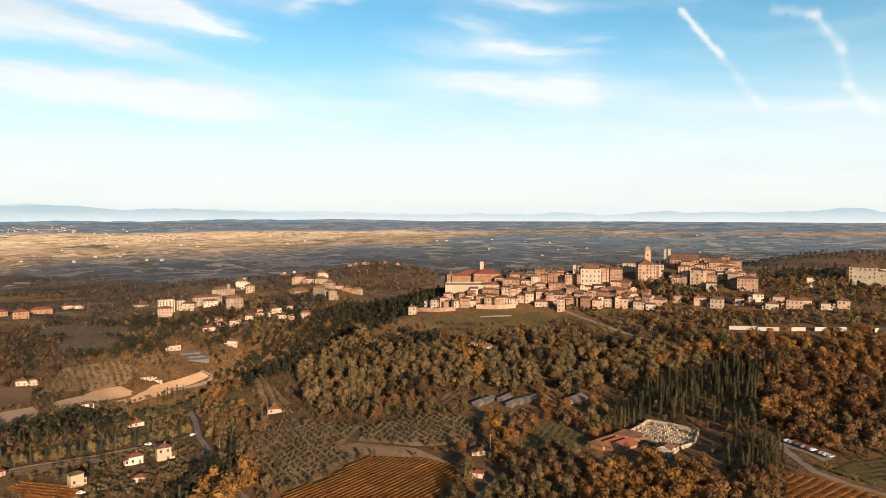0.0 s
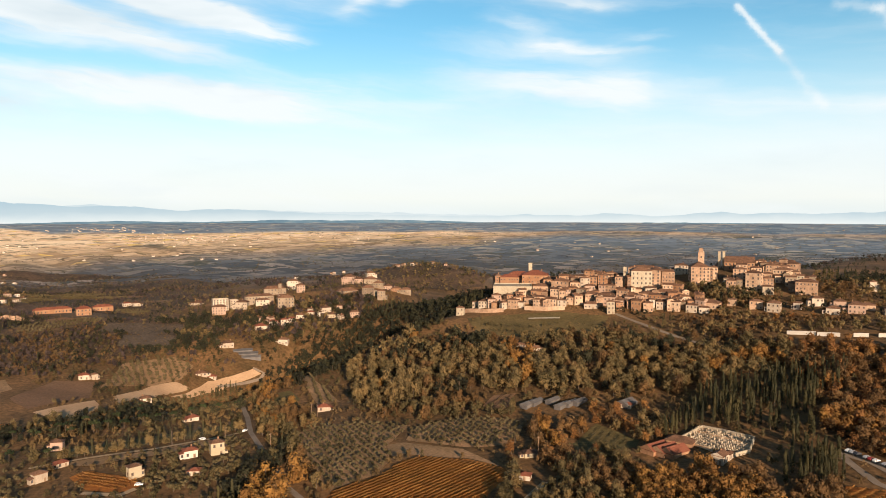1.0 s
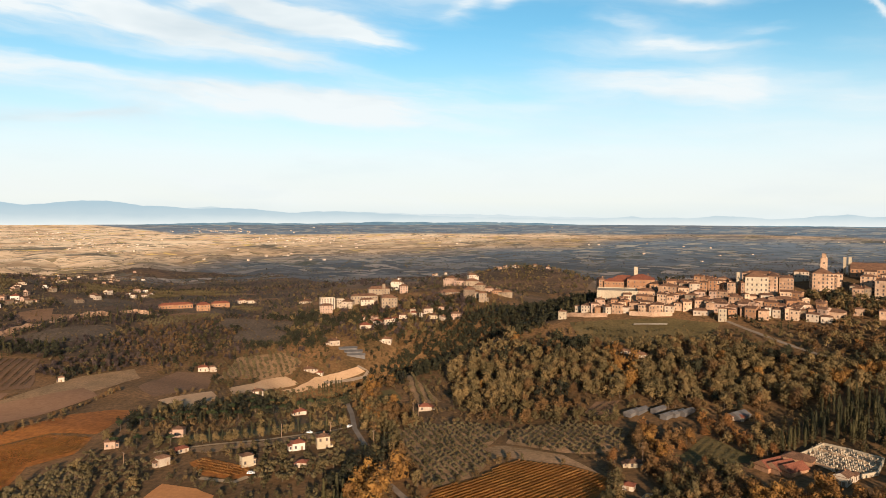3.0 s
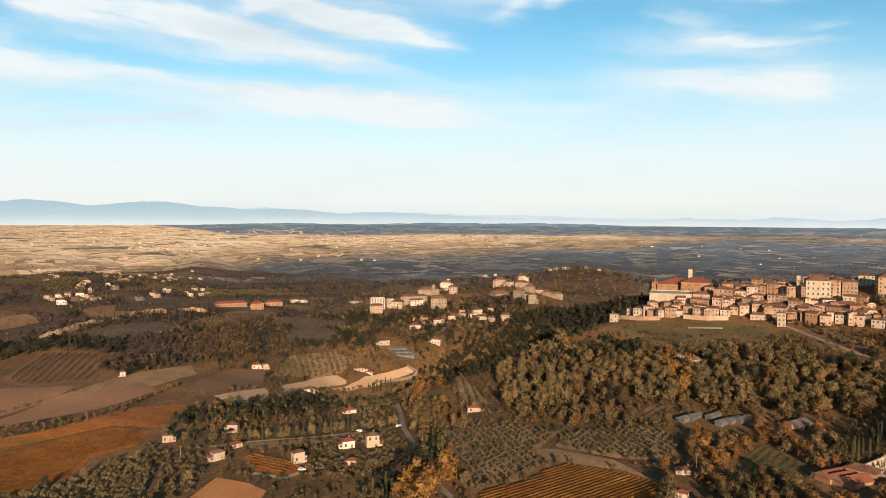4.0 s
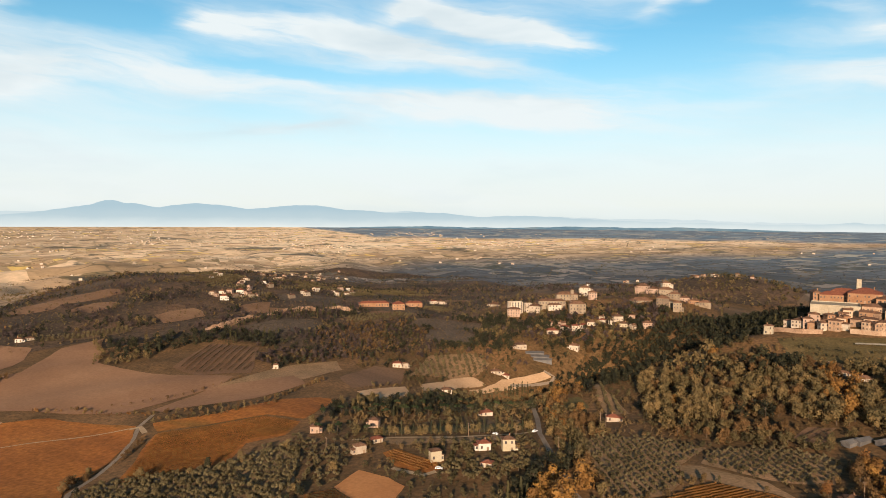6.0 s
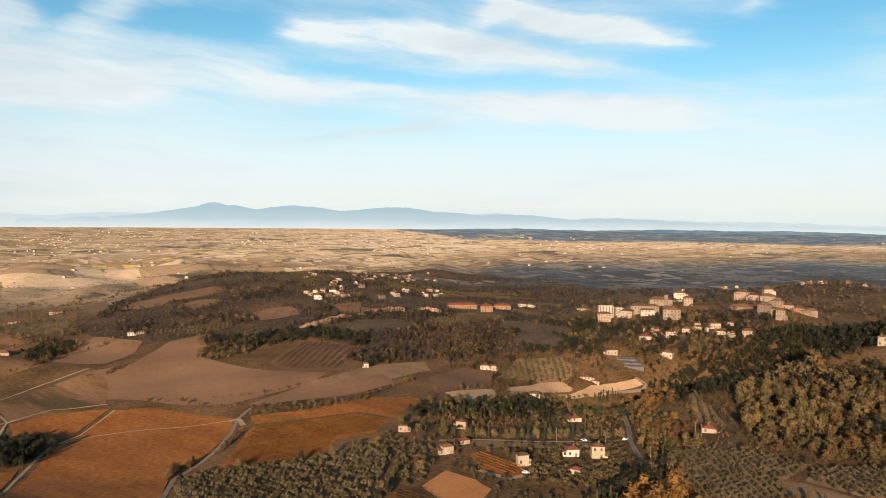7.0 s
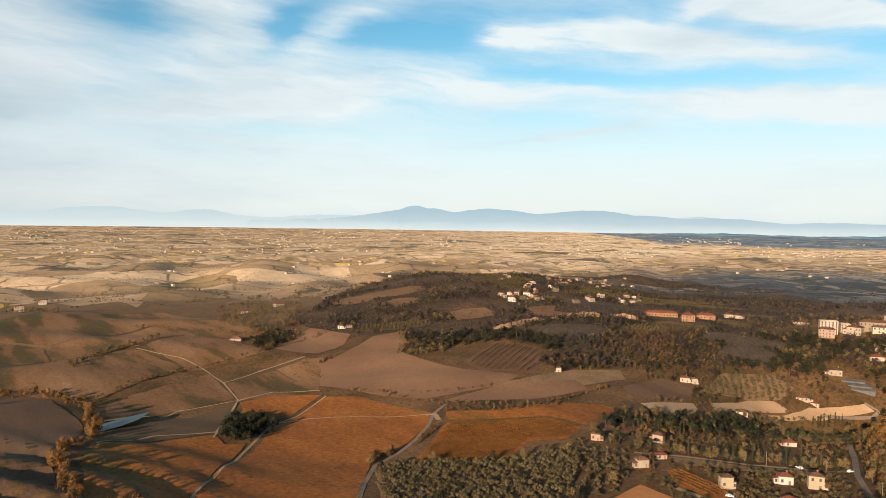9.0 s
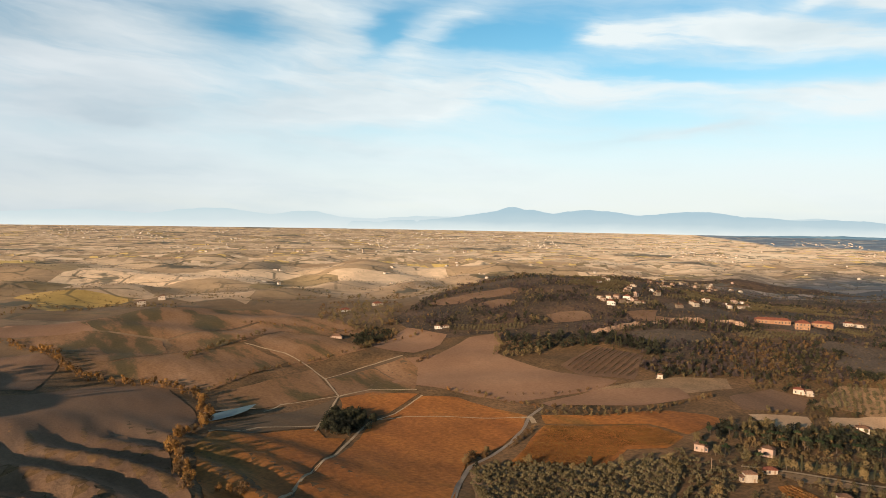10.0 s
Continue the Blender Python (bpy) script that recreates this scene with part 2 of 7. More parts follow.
def farmland(n, where, colour):
    """Patchwork of far fields, cloud shade and haze painted in, laid over the near scrub colour with growing distance
    from the camera's spot.
    """
    flat_where = n.scaled(where, (1, 1, 0))
    bent_where = n.put("ShaderNodeVectorMath", {0: flat_where, 1: n.scaled(n.noise(where, 0.003, 2.0, out=1), (60, 60, 0))}, operation="ADD").outputs[0]
    turned = n.put("ShaderNodeVectorRotate", {"Vector": bent_where, "Angle": radians(24)}, rotation_type="Z_AXIS").outputs[0]
    cells = n.put("ShaderNodeTexVoronoi", {"Vector": n.scaled(turned, (1, 0.55, 0)), "Scale": 0.0155, "Randomness": 0.75}, voronoi_dimensions="2D")
    cells.distance = "CHEBYCHEV"
    plots = n.put("ShaderNodeTexVoronoi", {"Vector": n.scaled(turned, (0.7, 1.5, 0)), "Scale": 0.030, "Randomness": 0.9}, voronoi_dimensions="2D")
    plots.distance = "CHEBYCHEV"
    large = n.put("ShaderNodeTexVoronoi", {"Vector": n.scaled(turned, (0.8, 1.0, 0)), "Scale": 0.0062, "Randomness": 0.9}, voronoi_dimensions="2D")
    large.distance = "CHEBYCHEV"
    pick = n.math("FRACT", n.math("ADD", n.put("ShaderNodeSeparateColor", {0: cells.outputs["Color"]}).outputs[0], n.math("MULTIPLY", n.put("ShaderNodeSeparateColor", {0: plots.outputs["Color"]}).outputs[1], 0.22)))
    span = n.put("ShaderNodeVectorMath", {0: flat_where}, operation="LENGTH").outputs["Value"]
    roomy = n.math("LESS_THAN", n.math("ADD", span, n.math("MULTIPLY", n.noise(where, 0.002, 2.0), 500.0)), 2350.0)
    roomy = n.math("MULTIPLY", roomy, n.math("LESS_THAN", n.math("DIVIDE", n.put("ShaderNodeSeparateXYZ", {0: where}).outputs[0], span), -0.68))
    broad = n.put("ShaderNodeSeparateColor", {0: large.outputs["Color"]}).outputs[0]
    pick = n.math("ADD", n.math("MULTIPLY", pick, n.math("SUBTRACT", 1.0, roomy)), n.math("MULTIPLY", broad, roomy))
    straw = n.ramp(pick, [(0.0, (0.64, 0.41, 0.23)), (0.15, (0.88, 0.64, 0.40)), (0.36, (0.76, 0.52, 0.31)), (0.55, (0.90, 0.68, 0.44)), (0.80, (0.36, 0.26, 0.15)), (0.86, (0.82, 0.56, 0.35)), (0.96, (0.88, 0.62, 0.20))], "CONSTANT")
    # cloud shadow over the nearer plain, painted into these field colours
    cloud_shaded = n.ramp(pick, [(0.0, (0.054, 0.058, 0.064)), (0.2, (0.092, 0.092, 0.098)), (0.42, (0.064, 0.068, 0.074)), (0.6, (0.135, 0.125, 0.120)), (0.8, (0.054, 0.060, 0.062)), (0.9, (0.23, 0.195, 0.17))], "CONSTANT")
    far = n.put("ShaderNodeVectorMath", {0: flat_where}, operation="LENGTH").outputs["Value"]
    # distance haze painted in: bluer, paler fields further out
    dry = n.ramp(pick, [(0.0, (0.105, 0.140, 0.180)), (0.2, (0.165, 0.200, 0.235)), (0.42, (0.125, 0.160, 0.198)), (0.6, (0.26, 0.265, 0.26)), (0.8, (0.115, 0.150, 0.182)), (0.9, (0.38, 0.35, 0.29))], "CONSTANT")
    cloud_shaded = n.mix(n.put("ShaderNodeMapRange", {0: n.math("ADD", far, n.math("MULTIPLY", n.noise(where, 0.0014, 3.0), 900.0)), 1: 2300.0, 2: 3300.0}).outputs[0], cloud_shaded, dry)
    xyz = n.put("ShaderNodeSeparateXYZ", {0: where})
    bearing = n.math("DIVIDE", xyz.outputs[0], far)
    # the plain painted as sunlit begins further out to the north than to the west
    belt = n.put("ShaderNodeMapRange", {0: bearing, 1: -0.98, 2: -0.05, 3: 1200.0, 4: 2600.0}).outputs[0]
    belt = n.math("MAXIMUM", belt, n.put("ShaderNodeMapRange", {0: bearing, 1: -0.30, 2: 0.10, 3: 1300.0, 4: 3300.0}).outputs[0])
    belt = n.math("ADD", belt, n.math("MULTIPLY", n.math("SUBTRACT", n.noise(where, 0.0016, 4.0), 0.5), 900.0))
    sunlit_part = n.put("ShaderNodeMapRange", {0: n.math("SUBTRACT", far, belt), 1: -150.0, 2: 250.0}).outputs[0]
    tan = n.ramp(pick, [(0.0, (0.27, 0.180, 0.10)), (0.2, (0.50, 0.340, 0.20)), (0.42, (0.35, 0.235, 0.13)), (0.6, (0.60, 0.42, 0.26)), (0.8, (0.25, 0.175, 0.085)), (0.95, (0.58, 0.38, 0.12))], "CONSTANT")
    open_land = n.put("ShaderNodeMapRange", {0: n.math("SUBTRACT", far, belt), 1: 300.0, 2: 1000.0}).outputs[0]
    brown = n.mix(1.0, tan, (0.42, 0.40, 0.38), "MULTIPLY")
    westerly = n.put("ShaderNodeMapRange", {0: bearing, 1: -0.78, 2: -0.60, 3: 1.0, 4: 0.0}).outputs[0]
    fields = n.mix(sunlit_part, n.mix(westerly, cloud_shaded, brown), n.mix(n.math("MULTIPLY", open_land, n.put("ShaderNodeMapRange", {0: bearing, 1: -0.92, 2: -0.62, 3: 0.2, 4: 1.0}).outputs[0]), tan, straw))
    # hedges and ditches between the plots
    edges = n.put("ShaderNodeTexVoronoi", {"Vector": n.scaled(turned, (1, 0.55, 0)), "Scale": 0.0155, "Randomness": 0.75}, voronoi_dimensions="2D", feature="F2")
    edges.distance = "CHEBYCHEV"
    hedge = n.put("ShaderNodeMapRange", {0: n.math("SUBTRACT", edges.outputs["Distance"], cells.outputs["Distance"]), 1: 0.03, 2: 0.09, 3: 1.0, 4: 0.0}).outputs[0]
    hedge = n.math("MULTIPLY", hedge, n.put("ShaderNodeMapRange", {0: n.noise(where, 0.006, 3.0), 1: 0.42, 2: 0.55, 3: 0.0, 4: 0.75}).outputs[0])
    fields = n.mix(hedge, fields, (0.085, 0.07, 0.04))
    streak = n.put("ShaderNodeMapRange", {0: n.noise(where, 0.03, 6.0, 0.75), 1: 0.3, 2: 0.7, 3: 0.75, 4: 1.22}).outputs[0]
    fields = n.mix(1.0, fields, n.put("ShaderNodeCombineColor", {0: streak, 1: streak, 2: streak}).outputs[0], "MULTIPLY")
    woods = n.put("ShaderNodeMapRange", {0: n.noise(where, 0.0035, 5.0, 0.7), 1: 0.58, 2: 0.62}).outputs[0]
    fields = n.mix(n.math("MULTIPLY", woods, 0.8), fields, (0.06, 0.062, 0.045))
    # wooded rim of the plain, with blue distance haze painted into its colour
    hazy_rim = n.math("ADD", far, n.math("ADD", n.math("MULTIPLY", n.noise(where, 0.0011, 4.0), 900.0), n.put("ShaderNodeMapRange", {0: bearing, 1: -0.70, 2: -0.55, 3: -2200.0, 4: 0.0}).outputs[0]))
    hazy_rim = n.put("ShaderNodeMapRange", {0: hazy_rim, 1: 3950.0, 2: 4150.0}).outputs[0]
    fields = n.mix(n.math("MULTIPLY", hazy_rim, 0.9), fields, n.ramp(pick, [(0.0, (0.075, 0.135, 0.20)), (0.5, (0.115, 0.19, 0.26)), (0.85, (0.30, 0.31, 0.30))], "CONSTANT"))
    west = n.put("ShaderNodeMapRange", {0: xyz.outputs[0], 1: -950.0, 2: -500.0, 3: 350.0, 4: 0.0}).outputs[0]
    amount = n.put("ShaderNodeMapRange", {0: n.math("ADD", far, west), 1: 1150.0, 2: 1500.0}).outputs[0]
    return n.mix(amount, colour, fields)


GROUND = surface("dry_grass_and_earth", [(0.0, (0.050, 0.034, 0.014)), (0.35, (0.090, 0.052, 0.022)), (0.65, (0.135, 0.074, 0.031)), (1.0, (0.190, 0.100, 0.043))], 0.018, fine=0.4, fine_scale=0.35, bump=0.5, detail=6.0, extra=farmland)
TILLED = surface("tilled_brown_earth_with_grass", [(0.0, (0.060, 0.046, 0.016)), (0.34, (0.084, 0.056, 0.021)), (0.48, (0.170, 0.088, 0.038)), (0.8, (0.215, 0.116, 0.057)), (1.0, (0.250, 0.142, 0.072))], 0.014, fine=0.22, fine_scale=0.35, bump=0.4, stretch=(0.45, 1.8, 1), detail=6.0)
PLOUGHED = surface("ploughed_clay", [(0.0, (0.105, 0.058, 0.031)), (0.5, (0.150, 0.084, 0.046)), (1.0, (0.190, 0.112, 0.062))], 0.012, fine=0.18, fine_scale=0.5, bump=0.5, stretch=(0.5, 1.6, 1))
STUBBLE = surface("pale_stubble", [(0.0, (0.160, 0.086, 0.047)), (0.5, (0.204, 0.110, 0.060)), (1.0, (0.250, 0.142, 0.080))], 0.011, fine=0.12, fine_scale=0.4, bump=0.2)
SAND = surface("bare_sandy_strip", [(0.0, (0.312, 0.195, 0.110)), (0.5, (0.399, 0.256, 0.147)), (1.0, (0.468, 0.308, 0.184))], 0.03, fine=0.14, fine_scale=0.6, bump=0.2)
RUSSET = surface("russet_autumn_field", [(0.0, (0.088, 0.044, 0.014)), (0.35, (0.205, 0.072, 0.016)), (0.6, (0.275, 0.100, 0.021)), (0.8, (0.175, 0.082, 0.019)), (1.0, (0.130, 0.084, 0.024))], 0.009, fine=0.3, fine_scale=0.3, bump=0.4, stretch=(0.6, 1.9, 1), detail=7.0)
MEADOW = surface("dull_green_meadow", [(0.0, (0.060, 0.049, 0.020)), (0.5, (0.093, 0.073, 0.028)), (1.0, (0.129, 0.092, 0.036))], 0.02, fine=0.25, fine_scale=0.4, bump=0.3)
GREENISH = surface("grey_green_field", [(0.0, (0.083, 0.054, 0.029)), (0.5, (0.113, 0.071, 0.038)), (1.0, (0.145, 0.089, 0.044))], 0.014, fine=0.15, fine_scale=0.4, bump=0.2)
SLOPE_GRASS = surface("golden_green_slope_grass", [(0.0, (0.062, 0.046, 0.018)), (0.5, (0.100, 0.072, 0.027)), (1.0, (0.145, 0.098, 0.040))], 0.03, fine=0.3, fine_scale=0.5, bump=0.4)
GROVE_SOIL = surface("grassy_grove_soil", [(0.0, (0.150, 0.096, 0.048)), (0.5, (0.215, 0.132, 0.068)), (1.0, (0.285, 0.168, 0.088))], 0.05, fine=0.3, fine_scale=0.6, bump=0.4)
HEATH = surface("grey_brown_scrubland", [(0.0, (0.030, 0.022, 0.014)), (0.4, (0.055, 0.037, 0.023)), (0.7, (0.085, 0.052, 0.031)), (1.0, (0.122, 0.070, 0.040))], 0.016, fine=0.45, fine_scale=0.25, bump=0.5, detail=6.0)
TERRACE = surface("dark_terrace_soil", [(0.0, (0.050, 0.038, 0.027)), (1.0, (0.105, 0.074, 0.050))], 0.03, fine=0.4, fine_scale=0.4, bump=0.3)
TRACK = surface("white_gravel_track", [(0.0, (0.260, 0.180, 0.105)), (1.0, (0.380, 0.275, 0.170))], 0.2, fine=0.15, fine_scale=2.0)
ASPHALT = surface("worn_asphalt", [(0.0, (0.150, 0.115, 0.085)), (1.0, (0.240, 0.185, 0.135))], 0.1, fine=0.15, fine_scale=2.0, rough=0.8)
WATER = surface("pond_water", [(0.0, (0.05, 0.085, 0.09)), (1.0, (0.07, 0.11, 0.11))], 0.05, rough=0.45, spec=0.3)


def leaves(name, dark, mid, light, size=0.06, thin=0.34):
    return surface(name, [(0.0, dark), (0.5, mid), (1.0, light)], size, rough=0.75, island=0.10, each=0.5, detail=2.0, spec=0.2, thin=thin)


OAK = leaves("oak_green_leaves", (0.052, 0.042, 0.018), (0.112, 0.084, 0.036), (0.205, 0.136, 0.056))
BROWN = leaves("browning_leaves", (0.070, 0.040, 0.017), (0.140, 0.078, 0.031), (0.215, 0.120, 0.046))
OCHRE = leaves("ochre_leaves", (0.125, 0.060, 0.019), (0.235, 0.118, 0.032), (0.335, 0.176, 0.044))
RUST = leaves("rust_red_leaves", (0.102, 0.048, 0.017), (0.188, 0.086, 0.028), (0.280, 0.136, 0.040))
CYPRESS = leaves("cypress_green", (0.018, 0.019, 0.010), (0.038, 0.036, 0.016), (0.082, 0.067, 0.026))
OLIVE = leaves("olive_grey_green", (0.052, 0.043, 0.019), (0.098, 0.074, 0.034), (0.145, 0.112, 0.054))
PINE = leaves("pine_green", (0.018, 0.026, 0.011), (0.034, 0.045, 0.018), (0.058, 0.067, 0.026))
VINE = leaves("autumn_vine_leaves", (0.190, 0.088, 0.024), (0.330, 0.155, 0.040), (0.440, 0.235, 0.070), 0.12)
VINE_ORANGE = leaves("orange_vine_leaves", (0.098, 0.047, 0.013), (0.170, 0.080, 0.021), (0.225, 0.112, 0.030), 0.05)
VINE_DULL = leaves("dull_vine_leaves", (0.053, 0.041, 0.017), (0.090, 0.066, 0.026), (0.128, 0.090, 0.038), 0.12)
# near-black leaf tone that paints cloud shade and shaded hollows into the trees
SHADED_HOLM = leaves("shade_dark_evergreen_leaves", (0.013, 0.013, 0.009), (0.028, 0.028, 0.015), (0.054, 0.049, 0.023))
TWIG = leaves("grey_brown_twigs", (0.031, 0.021, 0.021), (0.066, 0.046, 0.041), (0.114, 0.079, 0.067))
SCRUB = leaves("dry_scrub_leaves", (0.054, 0.035, 0.015), (0.116, 0.073, 0.030), (0.190, 0.120, 0.050))
BARK = surface("bark", [(0.0, (0.05, 0.035, 0.025)), (1.0, (0.11, 0.08, 0.055))], 0.8, fine=0.2, fine_scale=3.0)

STONE = surface("old_tan_stone", [(0.0, (0.175, 0.110, 0.072)), (0.5, (0.310, 0.200, 0.130)), (1.0, (0.400, 0.285, 0.195))], 0.10, fine=0.2, fine_scale=0.9, bump=0.4, each=0.9)
BRICK = surface("red_brick_wall", [(0.0, (0.191, 0.096, 0.050)), (0.5, (0.242, 0.131, 0.073)), (1.0, (0.293, 0.175, 0.102))], 0.12, fine=0.15, fine_scale=1.0, bump=0.3, each=0.4)
PALE = surface("pale_stone_wall", [(0.0, (0.245, 0.195, 0.139)), (0.5, (0.301, 0.250, 0.179)), (1.0, (0.360, 0.303, 0.225))], 0.08, fine=0.18, fine_scale=0.8, bump=0.4, each=0.4)
PLASTER = surface("cream_plaster", [(0.0, (0.280, 0.222, 0.165)), (0.5, (0.345, 0.282, 0.215)), (1.0, (0.400, 0.340, 0.270))], 0.15, fine=0.08, fine_scale=1.2, each=0.8)
YELLOW = surface("yellow_plaster", [(0.0, (0.294, 0.239, 0.157)), (1.0, (0.352, 0.295, 0.210))], 0.2, fine=0.08, fine_scale=1.2)
TANWALL = surface("weathered_tan_render", [(0.0, (0.125, 0.091, 0.063)), (0.5, (0.176, 0.132, 0.090)), (1.0, (0.232, 0.180, 0.127))], 0.12, fine=0.15, fine_scale=1.0, bump=0.3, each=0.9)
PINK = surface("pink_plaster", [(0.0, (0.268, 0.178, 0.130)), (1.0, (0.320, 0.224, 0.167))], 0.2, fine=0.1, fine_scale=1.2)


def tiled(n, where, colour):
    wave = n.put("ShaderNodeTexWave", {"Vector": n.put("ShaderNodeTexCoord").outputs["Object"], "Scale": 1.3, "Distortion": 1.5, "Detail": 2.0}, bands_direction="X").outputs[1]
    k = n.put("ShaderNodeMapRange", {0: wave, 3: 0.8, 4: 1.1}).outputs[0]
    return n.mix(1.0, colour, n.put("ShaderNodeCombineColor", {0: k, 1: k, 2: k}).outputs[0], "MULTIPLY")


ROOF = surface("terracotta_tiles", [(0.0, (0.080, 0.044, 0.028)), (0.5, (0.125, 0.066, 0.040)), (1.0, (0.175, 0.094, 0.056))], 0.25, fine=0.25, fine_scale=1.5, bump=0.5, each=0.7, extra=tiled)
REDROOF = surface("fresh_red_tiles", [(0.0, (0.142, 0.047, 0.028)), (1.0, (0.193, 0.070, 0.041))], 0.25, fine=0.2, fine_scale=1.5, bump=0.5, each=0.4, extra=tiled)
GLASS = surface("dark_window", [(0.0, (0.036, 0.036, 0.040)), (1.0, (0.081, 0.072, 0.072))], 0.5, rough=0.2, spec=0.5, each=0.6)
SHUTTER = surface("brown_shutters", [(0.0, (0.144, 0.096, 0.064)), (1.0, (0.240, 0.160, 0.104))], 0.5, each=0.8)
SHEET = surface("grey_sheet_roof", [(0.0, (0.071, 0.065, 0.063)), (1.0, (0.120, 0.108, 0.099))], 0.2, fine=0.12, fine_scale=1.0, rough=0.5, each=0.6)
WHITE = surface("white_paint", [(0.0, (0.395, 0.354, 0.300)), (1.0, (0.463, 0.425, 0.370))], 0.4, fine=0.06, fine_scale=1.5)
MARBLE = surface("grey_grave_stone", [(0.0, (0.162, 0.130, 0.094)), (1.0, (0.455, 0.369, 0.262))], 0.6, fine=0.12, fine_scale=2.0, each=0.9, island=0.8)

# ---- lie of the land ----
HILLS_NEAR = [(46.6, 173.9, 150.0, 11.4), (-92.7, 154.3, 150.0, -11.0), (-175.4, 40.5, 150.0, 17.6), (206.6, 342.5, 150.0, 15.1), (56.4, 396.0, 150.0, -10.9), (-102.9, 386.6, 150.0, 8.3), (-245.7, 315.6, 150.0, 17.2), (-349.5, 194.5, 150.0, -28.5), (-397.7, 42.5, 150.0, 23.7), (346.9, 537.8, 150.0, 42.2), (171.8, 616.5, 150.0, -10.2), (-18.7, 639.7, 150.0, 37.7), (-207.6, 605.4, 150.0, -34.2), (-377.8, 516.6, 150.0, 8.0)]
HILLS_MIDDLE = [(-514.0, 381.4, 150.0, 0.8), (-603.9, 211.8, 150.0, -17.2), (-639.6, 23.2, 150.0, 5.0), (444.4, 759.5, 160.0, 19.2), (227.8, 850.0, 160.0, 50.0), (-5.1, 880.0, 160.0, 7.4), (-237.6, 847.3, 160.0, 5.4), (-453.2, 754.3, 160.0, 9.1), (-636.6, 607.6, 160.0, -0.2), (-774.6, 417.6, 160.0, 0.4), (-857.4, 198.0, 160.0, 3.8), (-879.3, -35.8, 160.0, -8.9), (606.0, 1035.7, 220.0, 82.4), (310.6, 1159.1, 220.0, -15.5)]
HILLS_FAR = [(-7.0, 1200.0, 220.0, -13.3), (-324.0, 1155.4, 220.0, 35.6), (-618.0, 1028.6, 220.0, -18.0), (-868.0, 828.6, 220.0, 59.2), (-1056.2, 569.5, 220.0, -4.6), (-1169.2, 269.9, 220.0, 0.8), (-1199.0, -48.9, 220.0, -2.6), (-178.2, 565.2, 32.0, 9.0), (-239.7, 607.9, 46.0, -20.0), (-165.2, 612.5, 32.0, 9.0), (-226.7, 655.3, 46.0, -20.0), (-144.1, 642.3, 32.0, 9.0), (-205.6, 685.0, 46.0, -20.0), (-125.7, 686.0, 32.0, 9.0), (-187.2, 728.8, 46.0, -20.0), (-93.0, 694.1, 32.0, 9.0), (-154.5, 736.9, 46.0, -20.0), (-54.9, 715.2, 32.0, 9.0), (-116.4, 758.0, 46.0, -20.0), (-305.9, 941.5, 50.0, 14.0)]
# the five below y = -100 are unseen, added to shade the ploughed hill
HILLS_SMALL = [(-176.3, 999.6, 60.0, 24.0), (29.0, 829.5, 70.0, 16.0), (101.2, 823.8, 70.0, 14.0), (266.0, 828.4, 60.0, 12.0), (643.8, 1071.5, 150.0, 8.0), (-995.9, 835.6, 110.0, 10.0), (-355.0, -203.0, 45.0, 52.0), (-290.0, -177.0, 45.0, 29.0), (-225.0, -151.0, 45.0, 12.0), (-520.0, -235.0, 80.0, 62.0), (-700.0, -255.0, 80.0, 58.0), (68.0, 1298.2, 150.0, 14.0), (-105.0, 1290.0, 95.0, 40.0)]


def ground(x, y):
    """Height of the land at x, y (numbers or arrays)."""
    x, y = np.asarray(x, float), np.asarray(y, float)
    r = np.hypot(x, y)
    w = np.clip((r - 1250) / 500, 0, 1)
    w = w * w * (3 - 2 * w)
    z = 20 * (1 - w) + w * (20 + (np.maximum(r, 1500) - 1500) * 82 / 3350)
    near = np.clip((r - 250) / 150, 0, 1) * np.clip((1500 - r) / 500, 0, 1) * np.clip((-x - 150) / 250, 0, 1)
    far = np.clip((r - 1050) / 350, 0, 1) * np.clip((2900 - r) / 900, 0, 1) * np.clip((-x - 500) / 500, 0, 1)
    z = z + near * (1.3 * np.sin(x * 0.043 + 1.4 * np.sin(y * 0.021)) * np.cos(y * 0.037 + 0.9 * np.sin(x * 0.017)))
    z = z + 3.6 * np.exp(-((x + 400) ** 2 + (y - 20) ** 2) / 15000) * np.sin(0.17 * (x * 0.42 - y * 0.9) + 1.5 * np.sin(x * 0.031 + y * 0.02))
    z = z + far * (11.0 * np.sin(x * 0.0115 + 1.6 * np.sin(y * 0.0072)) * np.cos(y * 0.0105 + 1.1 * np.sin(x * 0.006)) + 2.5 * np.sin(x * 0.035 + y * 0.022))
    west = np.clip((-x - 560) / 150, 0, 1) * np.clip((1500 - r) / 300, 0, 1) * np.clip((520 - y) / 200, 0, 1)
    z = z + west * 4.2 * np.sin(x * 0.021 + 1.3 * np.sin(y * 0.013)) * np.cos(y * 0.024 - x * 0.006 + 0.8)
    swell = np.clip((r - 1250) / 250, 0, 1) * np.clip((2700 - r) / 600, 0, 1) * np.clip((-x / np.maximum(r, 1) - 0.72) / 0.12, 0, 1)
    z = z + swell * 13.0 * np.sin(x * 0.0125 + 1.2 * np.sin(y * 0.010)) * np.sin(y * 0.0155 + 0.9 * np.sin(x * 0.009))
    for hx, hy, s, h in HILLS_NEAR + HILLS_MIDDLE + HILLS_FAR + HILLS_SMALL:
        z = z + h * np.exp(-((x - hx) ** 2 + (y - hy) ** 2) / (2 * s * s))
    return z


